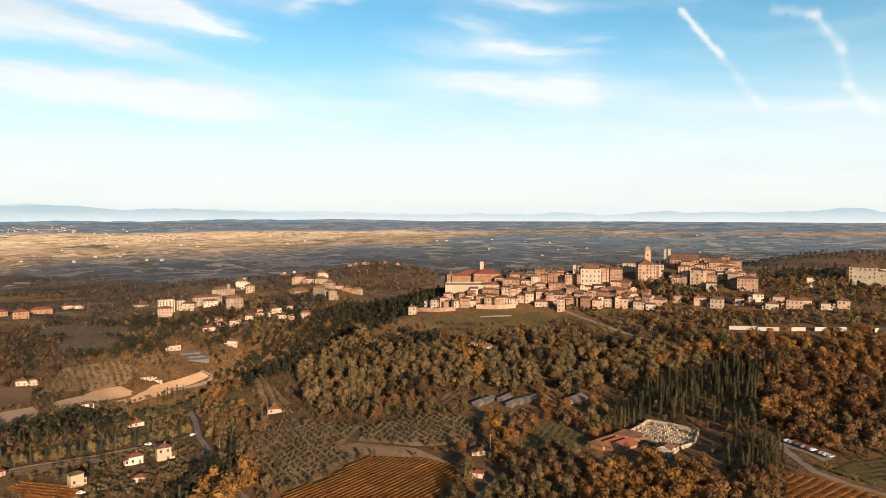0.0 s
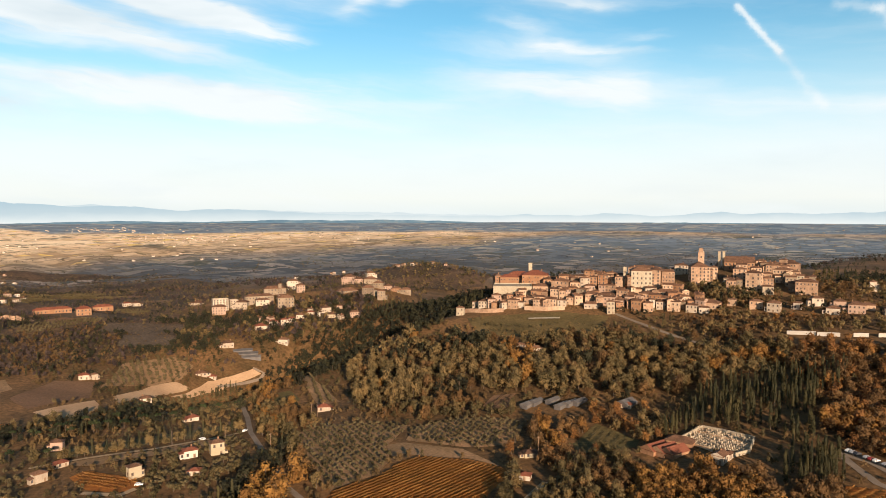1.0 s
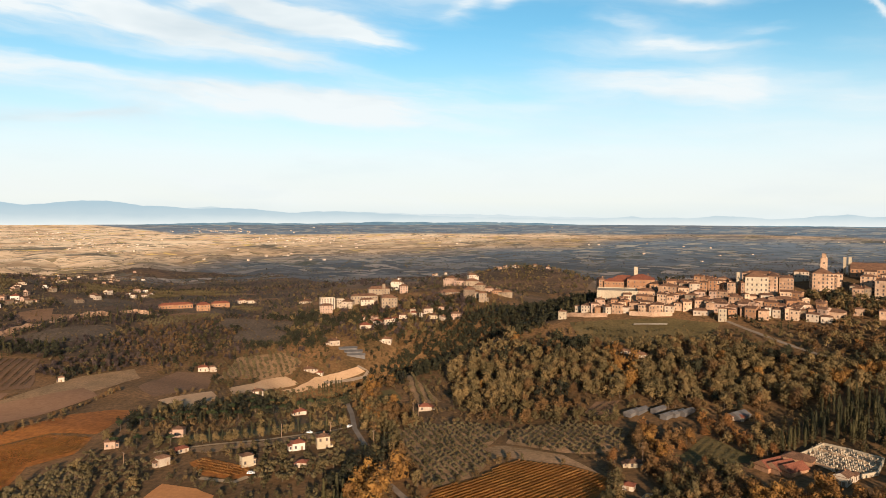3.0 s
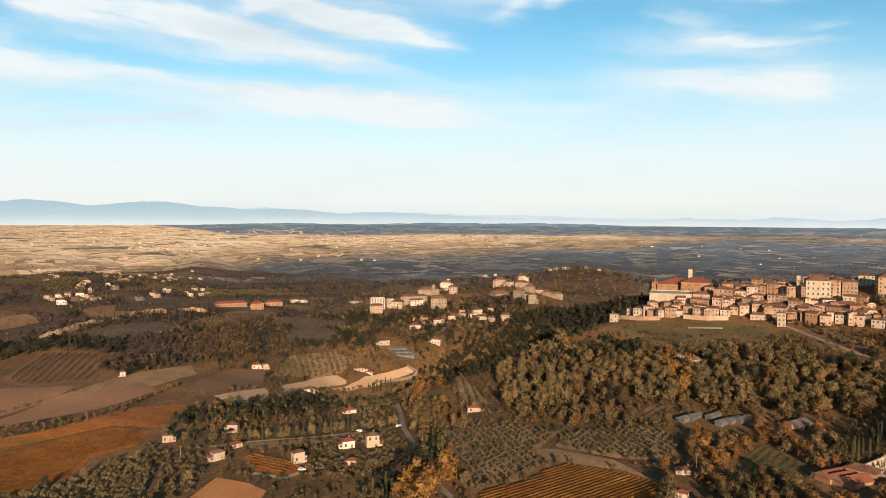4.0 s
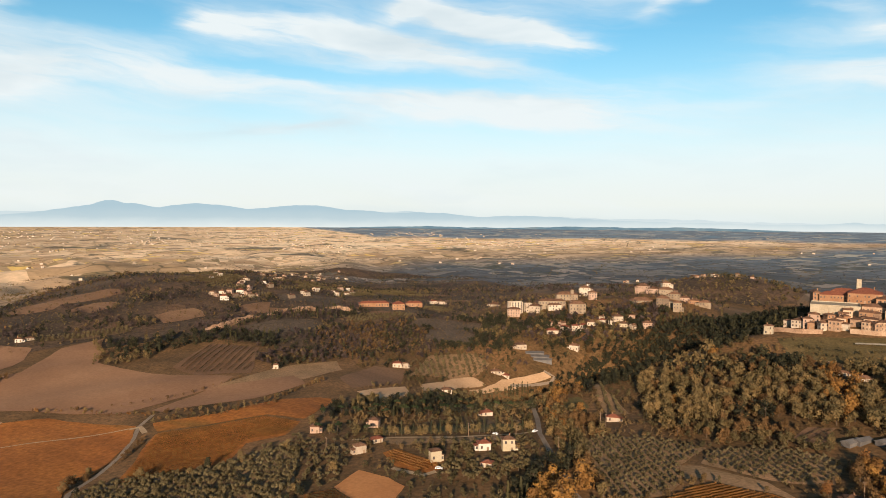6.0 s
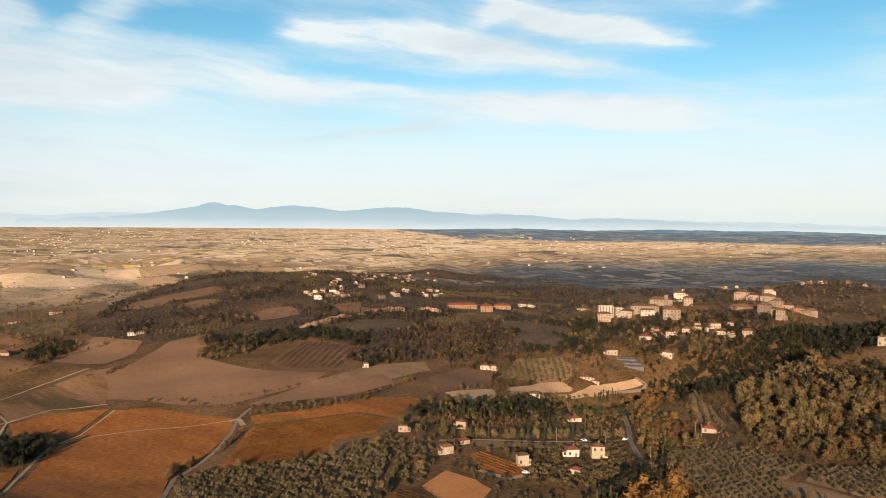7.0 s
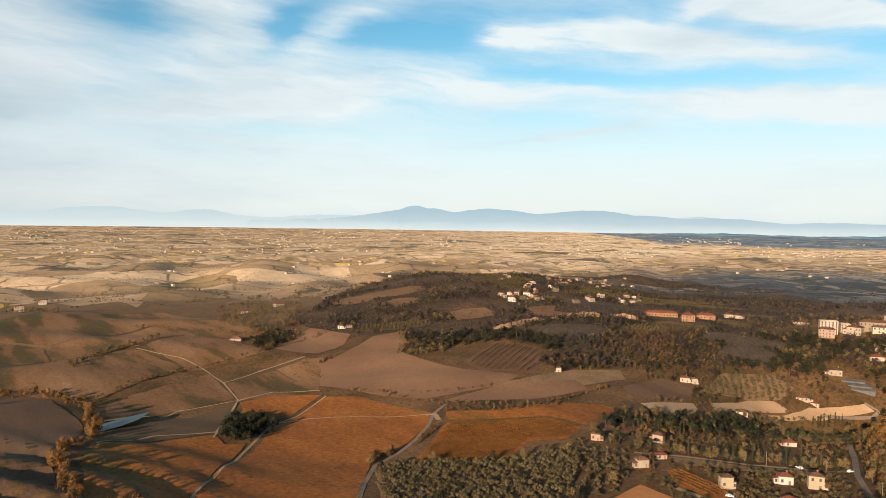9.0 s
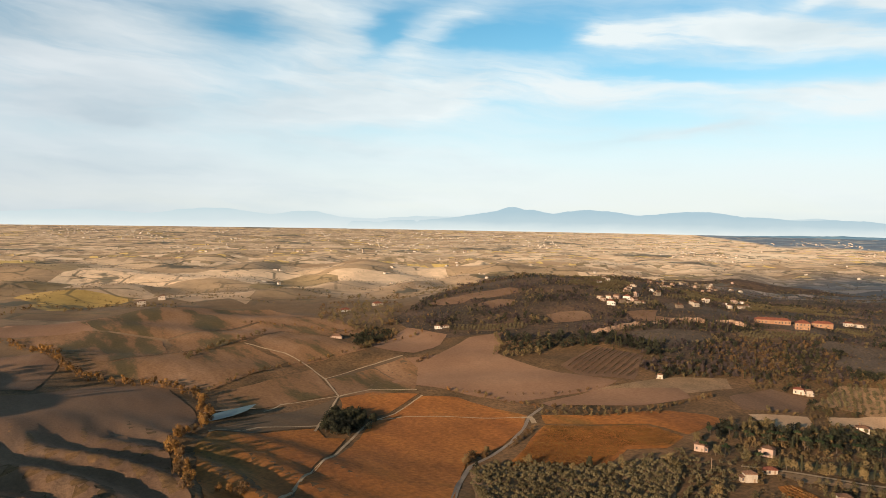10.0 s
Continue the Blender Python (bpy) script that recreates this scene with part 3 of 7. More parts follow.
def mesh_from(name, verts, faces, mats, index=None, smooth=False):
    me = bpy.data.meshes.new(name)
    me.from_pydata([tuple(v) for v in verts], [], [tuple(f) for f in faces])
    for m in mats:
        me.materials.append(m)
    if index is not None:
        me.polygons.foreach_set("material_index", index)
    if smooth:
        me.polygons.foreach_set("use_smooth", [True] * len(me.polygons))
    me.update()
    return me


def tri_mesh(name, verts, mat):
    """A mesh of loose triangles: verts is an array of n x 3 corners."""
    verts = np.asarray(verts, np.float32).reshape(-1, 3)
    n = len(verts) // 3
    me = bpy.data.meshes.new(name)
    me.vertices.add(n * 3)
    me.vertices.foreach_set("co", verts.ravel())
    me.loops.add(n * 3)
    me.loops.foreach_set("vertex_index", np.arange(n * 3, dtype=np.int32))
    me.polygons.add(n)
    me.polygons.foreach_set("loop_start", np.arange(0, n * 3, 3, dtype=np.int32))
    me.polygons.foreach_set("loop_total", np.full(n, 3, np.int32))
    me.materials.append(mat)
    me.update(calc_edges=True)
    return me


def part(name, me, parent, label=""):
    ob = new(name, me)
    ob.parent = parent
    return tagged(ob, label) if label else ob


radii = np.concatenate([[0.0], np.arange(30, 240, 30), np.arange(240, 1000, 9), np.arange(1000, 1600, 16), np.arange(1600, 4881, 60)])
turns = np.radians(np.concatenate([np.arange(-46, 108, 0.6), np.arange(108, 314, 4)]))
rr, aa = np.meshgrid(radii, turns, indexing="ij")
gx, gy = -np.sin(aa) * rr, np.cos(aa) * rr
gz = ground(gx, gy)
cols = len(turns)
quads = [(i * cols + j, (i + 1) * cols + j, (i + 1) * cols + (j + 1) % cols, i * cols + (j + 1) % cols) for i in range(len(radii) - 1) for j in range(cols)]
tagged(new("ground", mesh_from("ground", np.stack([gx, gy, gz], -1).reshape(-1, 3), [q[::-1] for q in quads], [GROUND], smooth=True)),
       "dry grass, scrub and patchwork farmland reaching the horizon", "ground", kind="structure")

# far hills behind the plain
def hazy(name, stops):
    """Distance seen through bright air: the haze is painted in as a glow, paler towards the foot."""
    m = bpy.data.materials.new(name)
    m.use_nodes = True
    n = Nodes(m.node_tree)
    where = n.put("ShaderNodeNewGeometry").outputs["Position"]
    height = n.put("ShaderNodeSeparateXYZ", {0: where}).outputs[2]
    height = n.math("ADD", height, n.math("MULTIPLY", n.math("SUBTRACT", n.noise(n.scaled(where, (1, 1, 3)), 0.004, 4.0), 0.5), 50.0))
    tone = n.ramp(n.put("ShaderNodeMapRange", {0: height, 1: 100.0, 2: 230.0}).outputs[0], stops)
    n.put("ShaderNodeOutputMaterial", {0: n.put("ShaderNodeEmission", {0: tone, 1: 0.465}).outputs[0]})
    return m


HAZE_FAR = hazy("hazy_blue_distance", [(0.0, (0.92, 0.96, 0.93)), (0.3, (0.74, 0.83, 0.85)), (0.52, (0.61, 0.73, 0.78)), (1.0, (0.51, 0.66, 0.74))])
# blue haze over the wooded ridge, put into its colour as emission
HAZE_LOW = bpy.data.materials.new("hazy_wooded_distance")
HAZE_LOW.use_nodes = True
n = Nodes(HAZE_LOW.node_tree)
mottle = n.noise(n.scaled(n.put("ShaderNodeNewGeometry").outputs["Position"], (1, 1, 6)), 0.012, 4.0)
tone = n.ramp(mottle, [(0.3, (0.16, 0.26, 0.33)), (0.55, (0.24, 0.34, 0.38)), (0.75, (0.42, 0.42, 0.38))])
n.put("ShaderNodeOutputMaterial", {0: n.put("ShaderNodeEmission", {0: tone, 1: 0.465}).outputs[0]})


def far_hills(name, r, low, peaks, seed, label, mat, rough):
    """A ridge far off: height of its crest in degrees above the eye from a few rounded summits and noise."""
    az = np.radians(np.arange(-48, 110, 0.25))
    deg = np.full(len(az), low)
    for pa, pe, pw in peaks:
        deg = np.maximum(deg, low + (pe - low) / (1 + ((np.degrees(az) - pa) / pw) ** 2))
    deg = deg + np.array([rough * noise.fractal((math.degrees(a) * 0.6, seed, 0), 0.7, 2.1, 6) for a in az])
    top = EYE + r * np.tan(np.radians(deg))
    v, f = [], []
    for i, a in enumerate(az):
        x, y = -math.sin(a) * r, math.cos(a) * r
        v += [(x * 0.985, y * 0.985, 60.0), (x, y, top[i]), (x * 1.01, y * 1.01, 60.0)]
        if i:
            k = 3 * i
            f += [(k - 3, k, k + 1, k - 2), (k - 2, k + 1, k + 2, k - 1)]
    ob = tagged(new(name, mesh_from(name, v, f, [mat], smooth=True)), label, "hills", kind="structure")
    ob.visible_shadow = False
    return ob


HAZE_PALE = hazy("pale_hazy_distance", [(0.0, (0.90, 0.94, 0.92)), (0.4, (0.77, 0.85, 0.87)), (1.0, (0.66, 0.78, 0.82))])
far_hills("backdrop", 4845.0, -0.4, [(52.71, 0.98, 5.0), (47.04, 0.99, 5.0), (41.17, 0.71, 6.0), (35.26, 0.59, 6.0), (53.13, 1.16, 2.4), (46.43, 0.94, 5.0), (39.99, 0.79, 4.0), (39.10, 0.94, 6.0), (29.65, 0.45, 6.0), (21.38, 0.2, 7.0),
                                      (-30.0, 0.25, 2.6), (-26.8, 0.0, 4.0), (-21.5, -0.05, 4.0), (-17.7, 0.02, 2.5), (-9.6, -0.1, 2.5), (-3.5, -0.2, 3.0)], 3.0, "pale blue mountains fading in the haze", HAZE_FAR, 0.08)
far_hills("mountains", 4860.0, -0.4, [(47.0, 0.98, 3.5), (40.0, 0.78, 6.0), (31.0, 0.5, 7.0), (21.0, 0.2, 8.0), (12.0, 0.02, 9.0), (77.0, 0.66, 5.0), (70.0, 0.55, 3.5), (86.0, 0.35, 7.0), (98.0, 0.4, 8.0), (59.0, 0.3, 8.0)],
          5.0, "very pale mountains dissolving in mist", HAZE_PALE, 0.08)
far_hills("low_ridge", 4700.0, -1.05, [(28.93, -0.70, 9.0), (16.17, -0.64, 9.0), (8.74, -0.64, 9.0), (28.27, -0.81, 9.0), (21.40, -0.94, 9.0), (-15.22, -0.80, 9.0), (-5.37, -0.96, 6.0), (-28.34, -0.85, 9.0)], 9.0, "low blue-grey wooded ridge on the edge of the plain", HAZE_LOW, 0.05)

# ---- fields, roads ----
from mathutils import geometry


def inside(poly, x, y):
    """Which of the points lie in the polygon."""
    x, y = np.asarray(x, float), np.asarray(y, float)
    hit = np.zeros(x.shape, bool)
    for (x0, y0), (x1, y1) in zip(poly, poly[1:] + poly[:1]):
        if y0 != y1:
            hit ^= ((y0 > y) != (y1 > y)) & (x < (x1 - x0) * (y - y0) / (y1 - y0) + x0)
    return hit


def dense(line, step, closed=False):
    out = []
    pairs = list(zip(line, line[1:] + (line[:1] if closed else [])))
    for (x0, y0), (x1, y1) in pairs[: len(line) if closed else None]:
        k = max(1, int(math.hypot(x1 - x0, y1 - y0) / step))
        out += [(x0 + (x1 - x0) * i / k, y0 + (y1 - y0) * i / k) for i in range(k)]
    return out if closed else out + [line[-1]]


FIELDS = []
TERRACES = []
LIFTS = []


def top_of(x, y):
    """Height of the uppermost field sheet over the land at each point."""
    out = np.zeros(np.shape(x))
    for poly, lift in LIFTS:
        out = np.where(inside(poly, x, y), np.maximum(out, lift), out)
    return out



def sheet(poly, step, lift, mat, name):
    wob = [(x + 2.2 * noise.noise((x * 0.05, y * 0.05, 3)), y + 2.2 * noise.noise((x * 0.05, y * 0.05, 9))) for x, y in dense(poly, step, True)]
    xs, ys = [p[0] for p in wob], [p[1] for p in wob]
    px, py = np.meshgrid(np.arange(min(xs), max(xs), step), np.arange(min(ys), max(ys), step))
    px, py = px.ravel() + 0.013, py.ravel() + 0.017
    ok = inside(wob, px, py)
    pts = [Vector(p) for p in wob] + [Vector((a, b)) for a, b in zip(px[ok], py[ok])]
    k = len(wob)
    v, _, f, *_ = geometry.delaunay_2d_cdt(pts, [(i, (i + 1) % k) for i in range(k)], [], 1, 1e-4)
    z = ground([p.x for p in v], [p.y for p in v]) + lift
    f = [t if (v[t[1]] - v[t[0]]).cross(v[t[2]] - v[t[0]]) > 0 else t[::-1] for t in f]
    return mesh_from(name, [(p.x, p.y, h) for p, h in zip(v, z)], f, [mat], smooth=True)


def field(name, poly, mat, label, step=9.0, lift=0.22):
    """Each field lies a little above the one laid before it, so that no two share a plane."""
    lift += 0.004 * len(FIELDS)
    FIELDS.append(poly)
    LIFTS.append((poly, lift))
    return tagged(new(name, sheet(poly, step, lift, mat, name)), label, "field", kind="structure")


def strip(name, line, width, mat, label, lift=0.22, category="road"):
    pts = dense(line, 5.0)
    v, f = [], []
    for i, (x, y) in enumerate(pts):
        a, b = pts[max(0, i - 1)], pts[min(len(pts) - 1, i + 1)]
        d = Vector((b[0] - a[0], b[1] - a[1])).normalized()
        w = width / 2 * (1 + 0.15 * noise.noise((x * 0.1, y * 0.1, 0)))
        for s in (1, 0, -1):
            qx, qy = x - d.y * w * s, y + d.x * w * s
            v.append((qx, qy, float(ground(qx, qy)) + lift + float(top_of(qx, qy))))
        if i:
            k = 3 * i
            f += [(k - 3, k - 2, k + 1, k), (k - 2, k - 1, k + 2, k + 1)]
    ROADS.append((np.array(pts), width))
    return tagged(new(name, mesh_from(name, v, f, [mat], smooth=True)), label, category, kind="structure")


ROADS = []


def spread(shape, size, count, rng, loose=0.17):
    """Leaf triangles of about the given size round points of a shape, lying roughly along its surface."""
    centre, out = shape(count)
    out = out + rng.normal(0, loose, (count, 3))
    out /= np.linalg.norm(out, axis=1, keepdims=True)
    side = np.cross(out, rng.normal(size=(count, 3)))
    side /= np.linalg.norm(side, axis=1, keepdims=True)
    up = np.cross(out, side)
    turn = rng.uniform(0, 6.28, (count, 1)) + np.array([[0, 2.1, 4.2]]) + rng.normal(0, 0.25, (count, 3))
    corner = side[:, None, :] * np.cos(turn)[..., None] + up[:, None, :] * np.sin(turn)[..., None]
    return centre[:, None, :] + corner * size * rng.uniform(0.6, 1.3, (count, 3, 1))


rng = np.random.default_rng(7)


def vine_rows(owner, poly, angle, gap, mat, per_metre=6.0, height=1.7, leaf=0.5):
    """Rows of vines across a field, each row a part of it."""
    c, s = math.cos(angle), math.sin(angle)
    turned = [(x * c + y * s, -x * s + y * c) for x, y in poly]
    lo, hi = min(p[1] for p in turned), max(p[1] for p in turned)
    for row in np.arange(lo + gap, hi - gap * 0.5, gap):
        cuts = sorted(x0 + (x1 - x0) * (row - y0) / (y1 - y0) for (x0, y0), (x1, y1) in zip(turned, turned[1:] + turned[:1]) if (y0 > row) != (y1 > row))
        tris = []
        for a, b in zip(cuts[::2], cuts[1::2]):
            a, b = a + 1.5, b - 1.5
            k = int((b - a) * per_metre)
            if k < 3:
                continue
            u = rng.uniform(a, b, k)
            v = row + rng.normal(0, 0.16, k)
            x, y = u * c - v * s, u * s + v * c
            z = ground(x, y) + top_of(x, y) + rng.uniform(0.35, 1.0, k) ** 0.7 * height
            tris.append(spread(lambda m: (np.stack([x, y, z], -1), np.stack([v * 0 - s, v * 0 + c, v * 0 + 0.8], -1) * np.sign(rng.normal(size=(m, 1)))), leaf, k, rng))
        if tris:
            part("vine_row", tri_mesh("vine_row", np.concatenate(tris), mat), owner)


def heading(line):
    (x0, y0), (x1, y1) = line
    return math.atan2(y1 - y0, x1 - x0)


# near vineyards and groves
vy = field("vineyard", [(-80.4, 313.8), (-78.7, 335.9), (-59.1, 356.8), (-48.7, 381.2), (-38.3, 387.9), (-12.7, 382.4), (8.5, 371.7), (6.8, 353.4), (-5.4, 325.9), (-15.6, 275.3), (-53.8, 269.3)], RUSSET, "orange autumn vineyard with many parallel rows of vines")
ROWS_A = heading([(-16.7, 338.9), (8.5, 370.1)])
vine_rows(vy, [(-79.0, 314.1), (-77.8, 334.6), (-58.8, 355.2), (-48.5, 379.4), (-38.1, 386.2), (-12.7, 380.7), (7.9, 370.1), (6.2, 354.8), (-5.4, 327.2), (-15.6, 276.2), (-53.5, 270.3)], ROWS_A, 2.8, VINE, 9.0, 1.25)
field("headland", [(-62.1, 406.1), (-50.8, 410.3), (-16.6, 399.5), (-5.1, 386.6), (5.6, 373.0), (-12.8, 384.1), (-48.3, 390.3), (-55.7, 385.6)], GROVE_SOIL, "bare brown headland beside the olive grove", 6.0)
GROVE_A = [(-114.8, 400.6), (-123.3, 424.1), (-116.7, 448.7), (-74.2, 448.0), (-51.0, 441.3), (-62.1, 406.1), (-56.3, 382.8), (-59.5, 359.1), (-79.0, 337.3), (-94.6, 363.7)]
GROVE_B = [(-51.3, 414.4), (-47.1, 439.2), (-15.4, 456.3), (10.0, 451.5), (20.0, 436.9), (15.6, 408.6), (-0.5, 402.9), (-16.7, 403.2)]
GROVE_C = [(-215.1, 740.4), (-148.4, 571.1), (-129.8, 544.9), (-112.5, 508.9), (-127.0, 505.5), (-146.4, 544.9)]
GROVE_D = [(-185.2, 339.8), (-166.8, 360.1), (-144.8, 384.6), (-132.7, 361.6), (-142.1, 335.2), (-170.8, 325.9)]
GROVE_E = [(-302.6, 577.4), (-274.3, 676.8), (-260.4, 674.1), (-187.5, 510.3), (-211.4, 498.3), (-271.3, 573.2)]
GROVE_F = [(-359.5, 240.9), (-357.1, 259.4), (-307.9, 303.7), (-298.9, 335.9), (-274.4, 335.1), (-245.2, 294.7), (-233.6, 271.7), (-207.0, 225.6), (-267.0, 184.7)]
GROVE_G = [(-340.1, 581.7), (-361.9, 659.9), (-328.1, 698.5), (-304.8, 690.1), (-302.8, 658.8), (-315.7, 622.2)]
field("olive_grove_ground", GROVE_A, GROVE_SOIL, "grey-brown grassy soil under rows of olive trees", 7.0)
field("olive_grove_ground", GROVE_B, GROVE_SOIL, "grey-brown grassy soil under rows of olive trees", 7.0)
field("olive_grove_ground", GROVE_C, GROVE_SOIL, "small terraced grove floor with dry grass", 6.0)
field("olive_grove_ground", GROVE_F, GROVE_SOIL, "grassy soil under a dense olive plantation", 8.0)
field("olive_grove_ground", GROVE_G, GROVE_SOIL, "grassy slope planted with olives", 8.0)
v2 = field("vineyard", [(47.0, 405.8), (67.1, 437.3), (86.6, 405.7), (81.7, 396.0), (60.6, 393.5), (47.7, 385.0)], MEADOW, "small green garden vineyard with wire rows", 6.0)
vine_rows(v2, [(48.3, 403.2), (66.6, 434.5), (85.0, 404.9), (80.5, 397.6), (61.0, 396.0), (49.4, 387.5)], heading([(48.6, 393.2), (67.7, 430.8)]), 5.0, VINE_DULL, 4.0)
v3 = field("vineyard", [(167.1, 334.9), (184.6, 325.7), (197.7, 307.9), (207.9, 293.2), (166.9, 258.6), (142.0, 282.4)], RUSSET, "bright orange vineyard with raked rows", 6.0)
vine_rows(v3, [(167.0, 333.6), (184.0, 324.6), (196.6, 307.0), (205.6, 293.4), (167.0, 260.6), (143.5, 284.6)], heading([(156.5, 312.1), (179.6, 326.4)]), 4.2, VINE, 8.0)
v4 = field("vineyard", [(189.3, 334.2), (209.9, 345.7), (229.5, 340.8), (226.6, 320.4), (202.8, 316.2)], MEADOW, "dull green vineyard beside a lane", 6.0)
vine_rows(v4, [(190.6, 334.0), (209.2, 344.5), (228.2, 339.7), (224.8, 321.7), (203.0, 317.3)], heading([(190.2, 330.9), (213.7, 333.6)]), 4.0, VINE_DULL, 3.0)
v5 = field("vineyard", [(-6.6, 474.9), (2.9, 497.1), (18.7, 499.8), (14.2, 477.8), (4.7, 461.9)], PLOUGHED, "small dark vineyard plot on the slope", 6.0)
vine_rows(v5, [(-5.8, 474.9), (2.9, 494.9), (17.8, 497.6), (13.5, 478.9), (4.7, 464.0)], heading([(-4.6, 467.2), (12.7, 496.7)]), 5.0, VINE_DULL, 4.0)
field("grass_slope", [(-24.1, 702.9), (9.2, 705.0), (43.3, 699.3), (72.6, 695.6), (114.6, 675.3), (93.1, 630.0), (34.0, 631.1), (-11.8, 654.6)], SLOPE_GRASS, "golden green grass slope below the town wall", 6.0)
# around the white farmhouses
field("field", [(-219.5, 296.1), (-222.0, 323.0), (-199.1, 318.4), (-184.9, 310.7), (-177.3, 284.0), (-195.0, 283.2)], surface("orange_clay", [(0.0, (0.34, 0.14, 0.05)), (1.0, (0.44, 0.195, 0.07))], 0.05, fine=0.12, fine_scale=0.5, bump=0.2), "bare orange ploughed clay beside a farm", 6.0)
v6 = field("vineyard", [(-229.4, 282.8), (-218.5, 294.8), (-194.7, 281.7), (-177.0, 281.0), (-165.5, 253.8), (-194.4, 234.0)], RUSSET, "orange vineyard with dark rows", 6.0)
vine_rows(v6, [(-227.6, 282.0), (-218.1, 293.2), (-194.4, 280.2), (-177.8, 279.7), (-168.1, 255.4), (-195.2, 237.0)], heading([(-226.4, 286.3), (-184.1, 281.9)]), 2.8, VINE_DULL, 5.0)
v7 = field("vineyard", [(-225.4, 353.6), (-222.5, 363.7), (-187.5, 352.0), (-178.1, 342.3), (-184.0, 331.6), (-205.8, 334.9)], RUSSET, "ochre garden rows beside a farmhouse", 5.0)
vine_rows(v7, [(-224.3, 353.1), (-221.3, 361.8), (-187.5, 350.7), (-179.5, 342.4), (-184.9, 333.2), (-205.8, 336.1)], heading([(-223.8, 357.4), (-184.3, 344.7)]), 3.2, VINE, 4.0)
field("field", [(-341.4, 491.5), (-323.5, 543.6), (-308.6, 525.6), (-300.8, 483.5), (-317.5, 482.0)], SAND, "pale bare sandy strip of field", 6.0)
field("field", [(-318.3, 563.3), (-315.2, 623.7), (-305.3, 648.5), (-291.3, 651.2), (-300.8, 610.9), (-305.4, 547.7)], SAND, "pale bare sandy strip of field", 6.0)
field("field", [(-295.3, 620.4), (-283.5, 677.4), (-255.7, 728.9), (-246.5, 728.5), (-267.4, 689.4), (-291.5, 619.8)], SAND, "pale bare sandy strip of field", 6.0)
field("field", [(-378.1, 518.4), (-382.8, 582.2), (-352.7, 592.2), (-331.2, 551.4), (-349.7, 496.5)], PLOUGHED, "rust-brown vineyard slope", 7.0)
field("field", [(-165.1, 506.3), (-170.1, 543.8), (-161.4, 547.0), (-147.1, 522.4), (-154.8, 498.2)], MEADOW, "small green clearing among trees", 6.0)
field("field", [(-452.1, 436.8), (-444.8, 530.8), (-416.1, 567.0), (-392.7, 543.4), (-402.5, 481.1), (-430.1, 428.8)], GROVE_SOIL, "olive-brown grass slope", 8.0)
field("field", [(-268.0, 396.0), (-250.0, 384.5), (-221.0, 403.5), (-191.0, 424.0), (-166.0, 447.5), (-176.0, 464.0), (-205.0, 440.0), (-240.0, 415.0)], MEADOW, "shaded grass verge behind a row of trees", 6.0)
field("field", [(-250.0, 372.0), (-232.0, 383.0), (-201.0, 398.0), (-172.0, 421.0), (-165.0, 412.0), (-195.0, 390.0), (-225.0, 370.0)], GROVE_SOIL, "bare brown garden strip along the drive", 6.0)
# big fields of the western slope
field("field", [(-334.1, 110.4), (-398.1, 152.7), (-468.7, 215.0), (-508.8, 243.3), (-519.5, 265.1), (-549.2, 314.8), (-525.7, 336.6), (-434.4, 344.2), (-411.5, 319.4), (-385.4, 278.9), (-384.6, 256.2), (-347.0, 224.5), (-303.1, 191.1), (-254.5, 132.9), (-273.9, 86.0)], RUSSET, "broad russet and green autumn field", 10.0)
v8 = field("vineyard", [(-352.1, 263.9), (-391.9, 318.7), (-406.2, 337.7), (-354.7, 394.3), (-321.3, 394.0), (-309.3, 363.1), (-325.9, 342.6), (-310.5, 311.1)], RUSSET, "wide orange vineyard beside the lane", 9.0)
vine_rows(v8, [(-352.3, 265.4), (-389.9, 317.1), (-403.5, 336.6), (-352.8, 392.3), (-321.9, 393.0), (-311.0, 365.1), (-327.7, 344.5), (-312.2, 312.8)], heading([(-371.1, 307.0), (-330.4, 367.7)]), 3.0, VINE_ORANGE, 3.0)
field("field", [(-408.7, 340.9), (-426.0, 352.8), (-398.2, 385.5), (-375.6, 436.3), (-353.1, 455.1), (-336.0, 459.5), (-323.6, 399.7), (-356.0, 397.0)], RUSSET, "orange-brown grass strip above the vineyard", 8.0)
field("field", [(-623.1, 317.0), (-613.3, 344.9), (-675.5, 365.2), (-659.5, 394.9), (-697.8, 462.0), (-689.4, 505.8), (-648.2, 472.5), (-619.6, 447.3), (-582.8, 445.7), (-519.3, 449.8), (-459.0, 468.3), (-450.0, 443.2), (-462.9, 388.4), (-474.6, 361.8), (-504.8, 355.2), (-550.8, 340.6), (-603.9, 316.6)], STUBBLE, "large pale bare field with soft swells", 10.0)
field("field", [(-736.5, 348.0), (-803.7, 434.8), (-732.8, 451.9), (-701.1, 423.9), (-692.3, 407.8), (-687.0, 380.2), (-697.4, 373.3)], STUBBLE, "pale bare field beside a hedge", 9.0)
field("field", [(-452.6, 374.9), (-453.0, 432.1), (-416.4, 500.5), (-389.2, 483.9), (-398.3, 434.0), (-441.0, 373.0)], STUBBLE, "pale grey-brown field above the hedge", 8.0)
field("field", [(-659.6, 265.9), (-691.7, 362.9), (-673.8, 364.3), (-614.3, 344.4), (-620.7, 314.8), (-593.3, 253.9)], GREENISH, "grey-green field beside a gravel track", 9.0)
field("field", [(-603.4, 141.8), (-643.2, 154.6), (-695.9, 263.3), (-598.2, 249.7), (-590.7, 194.6), (-568.6, 140.3)], TILLED, "brown ploughed field", 9.0)
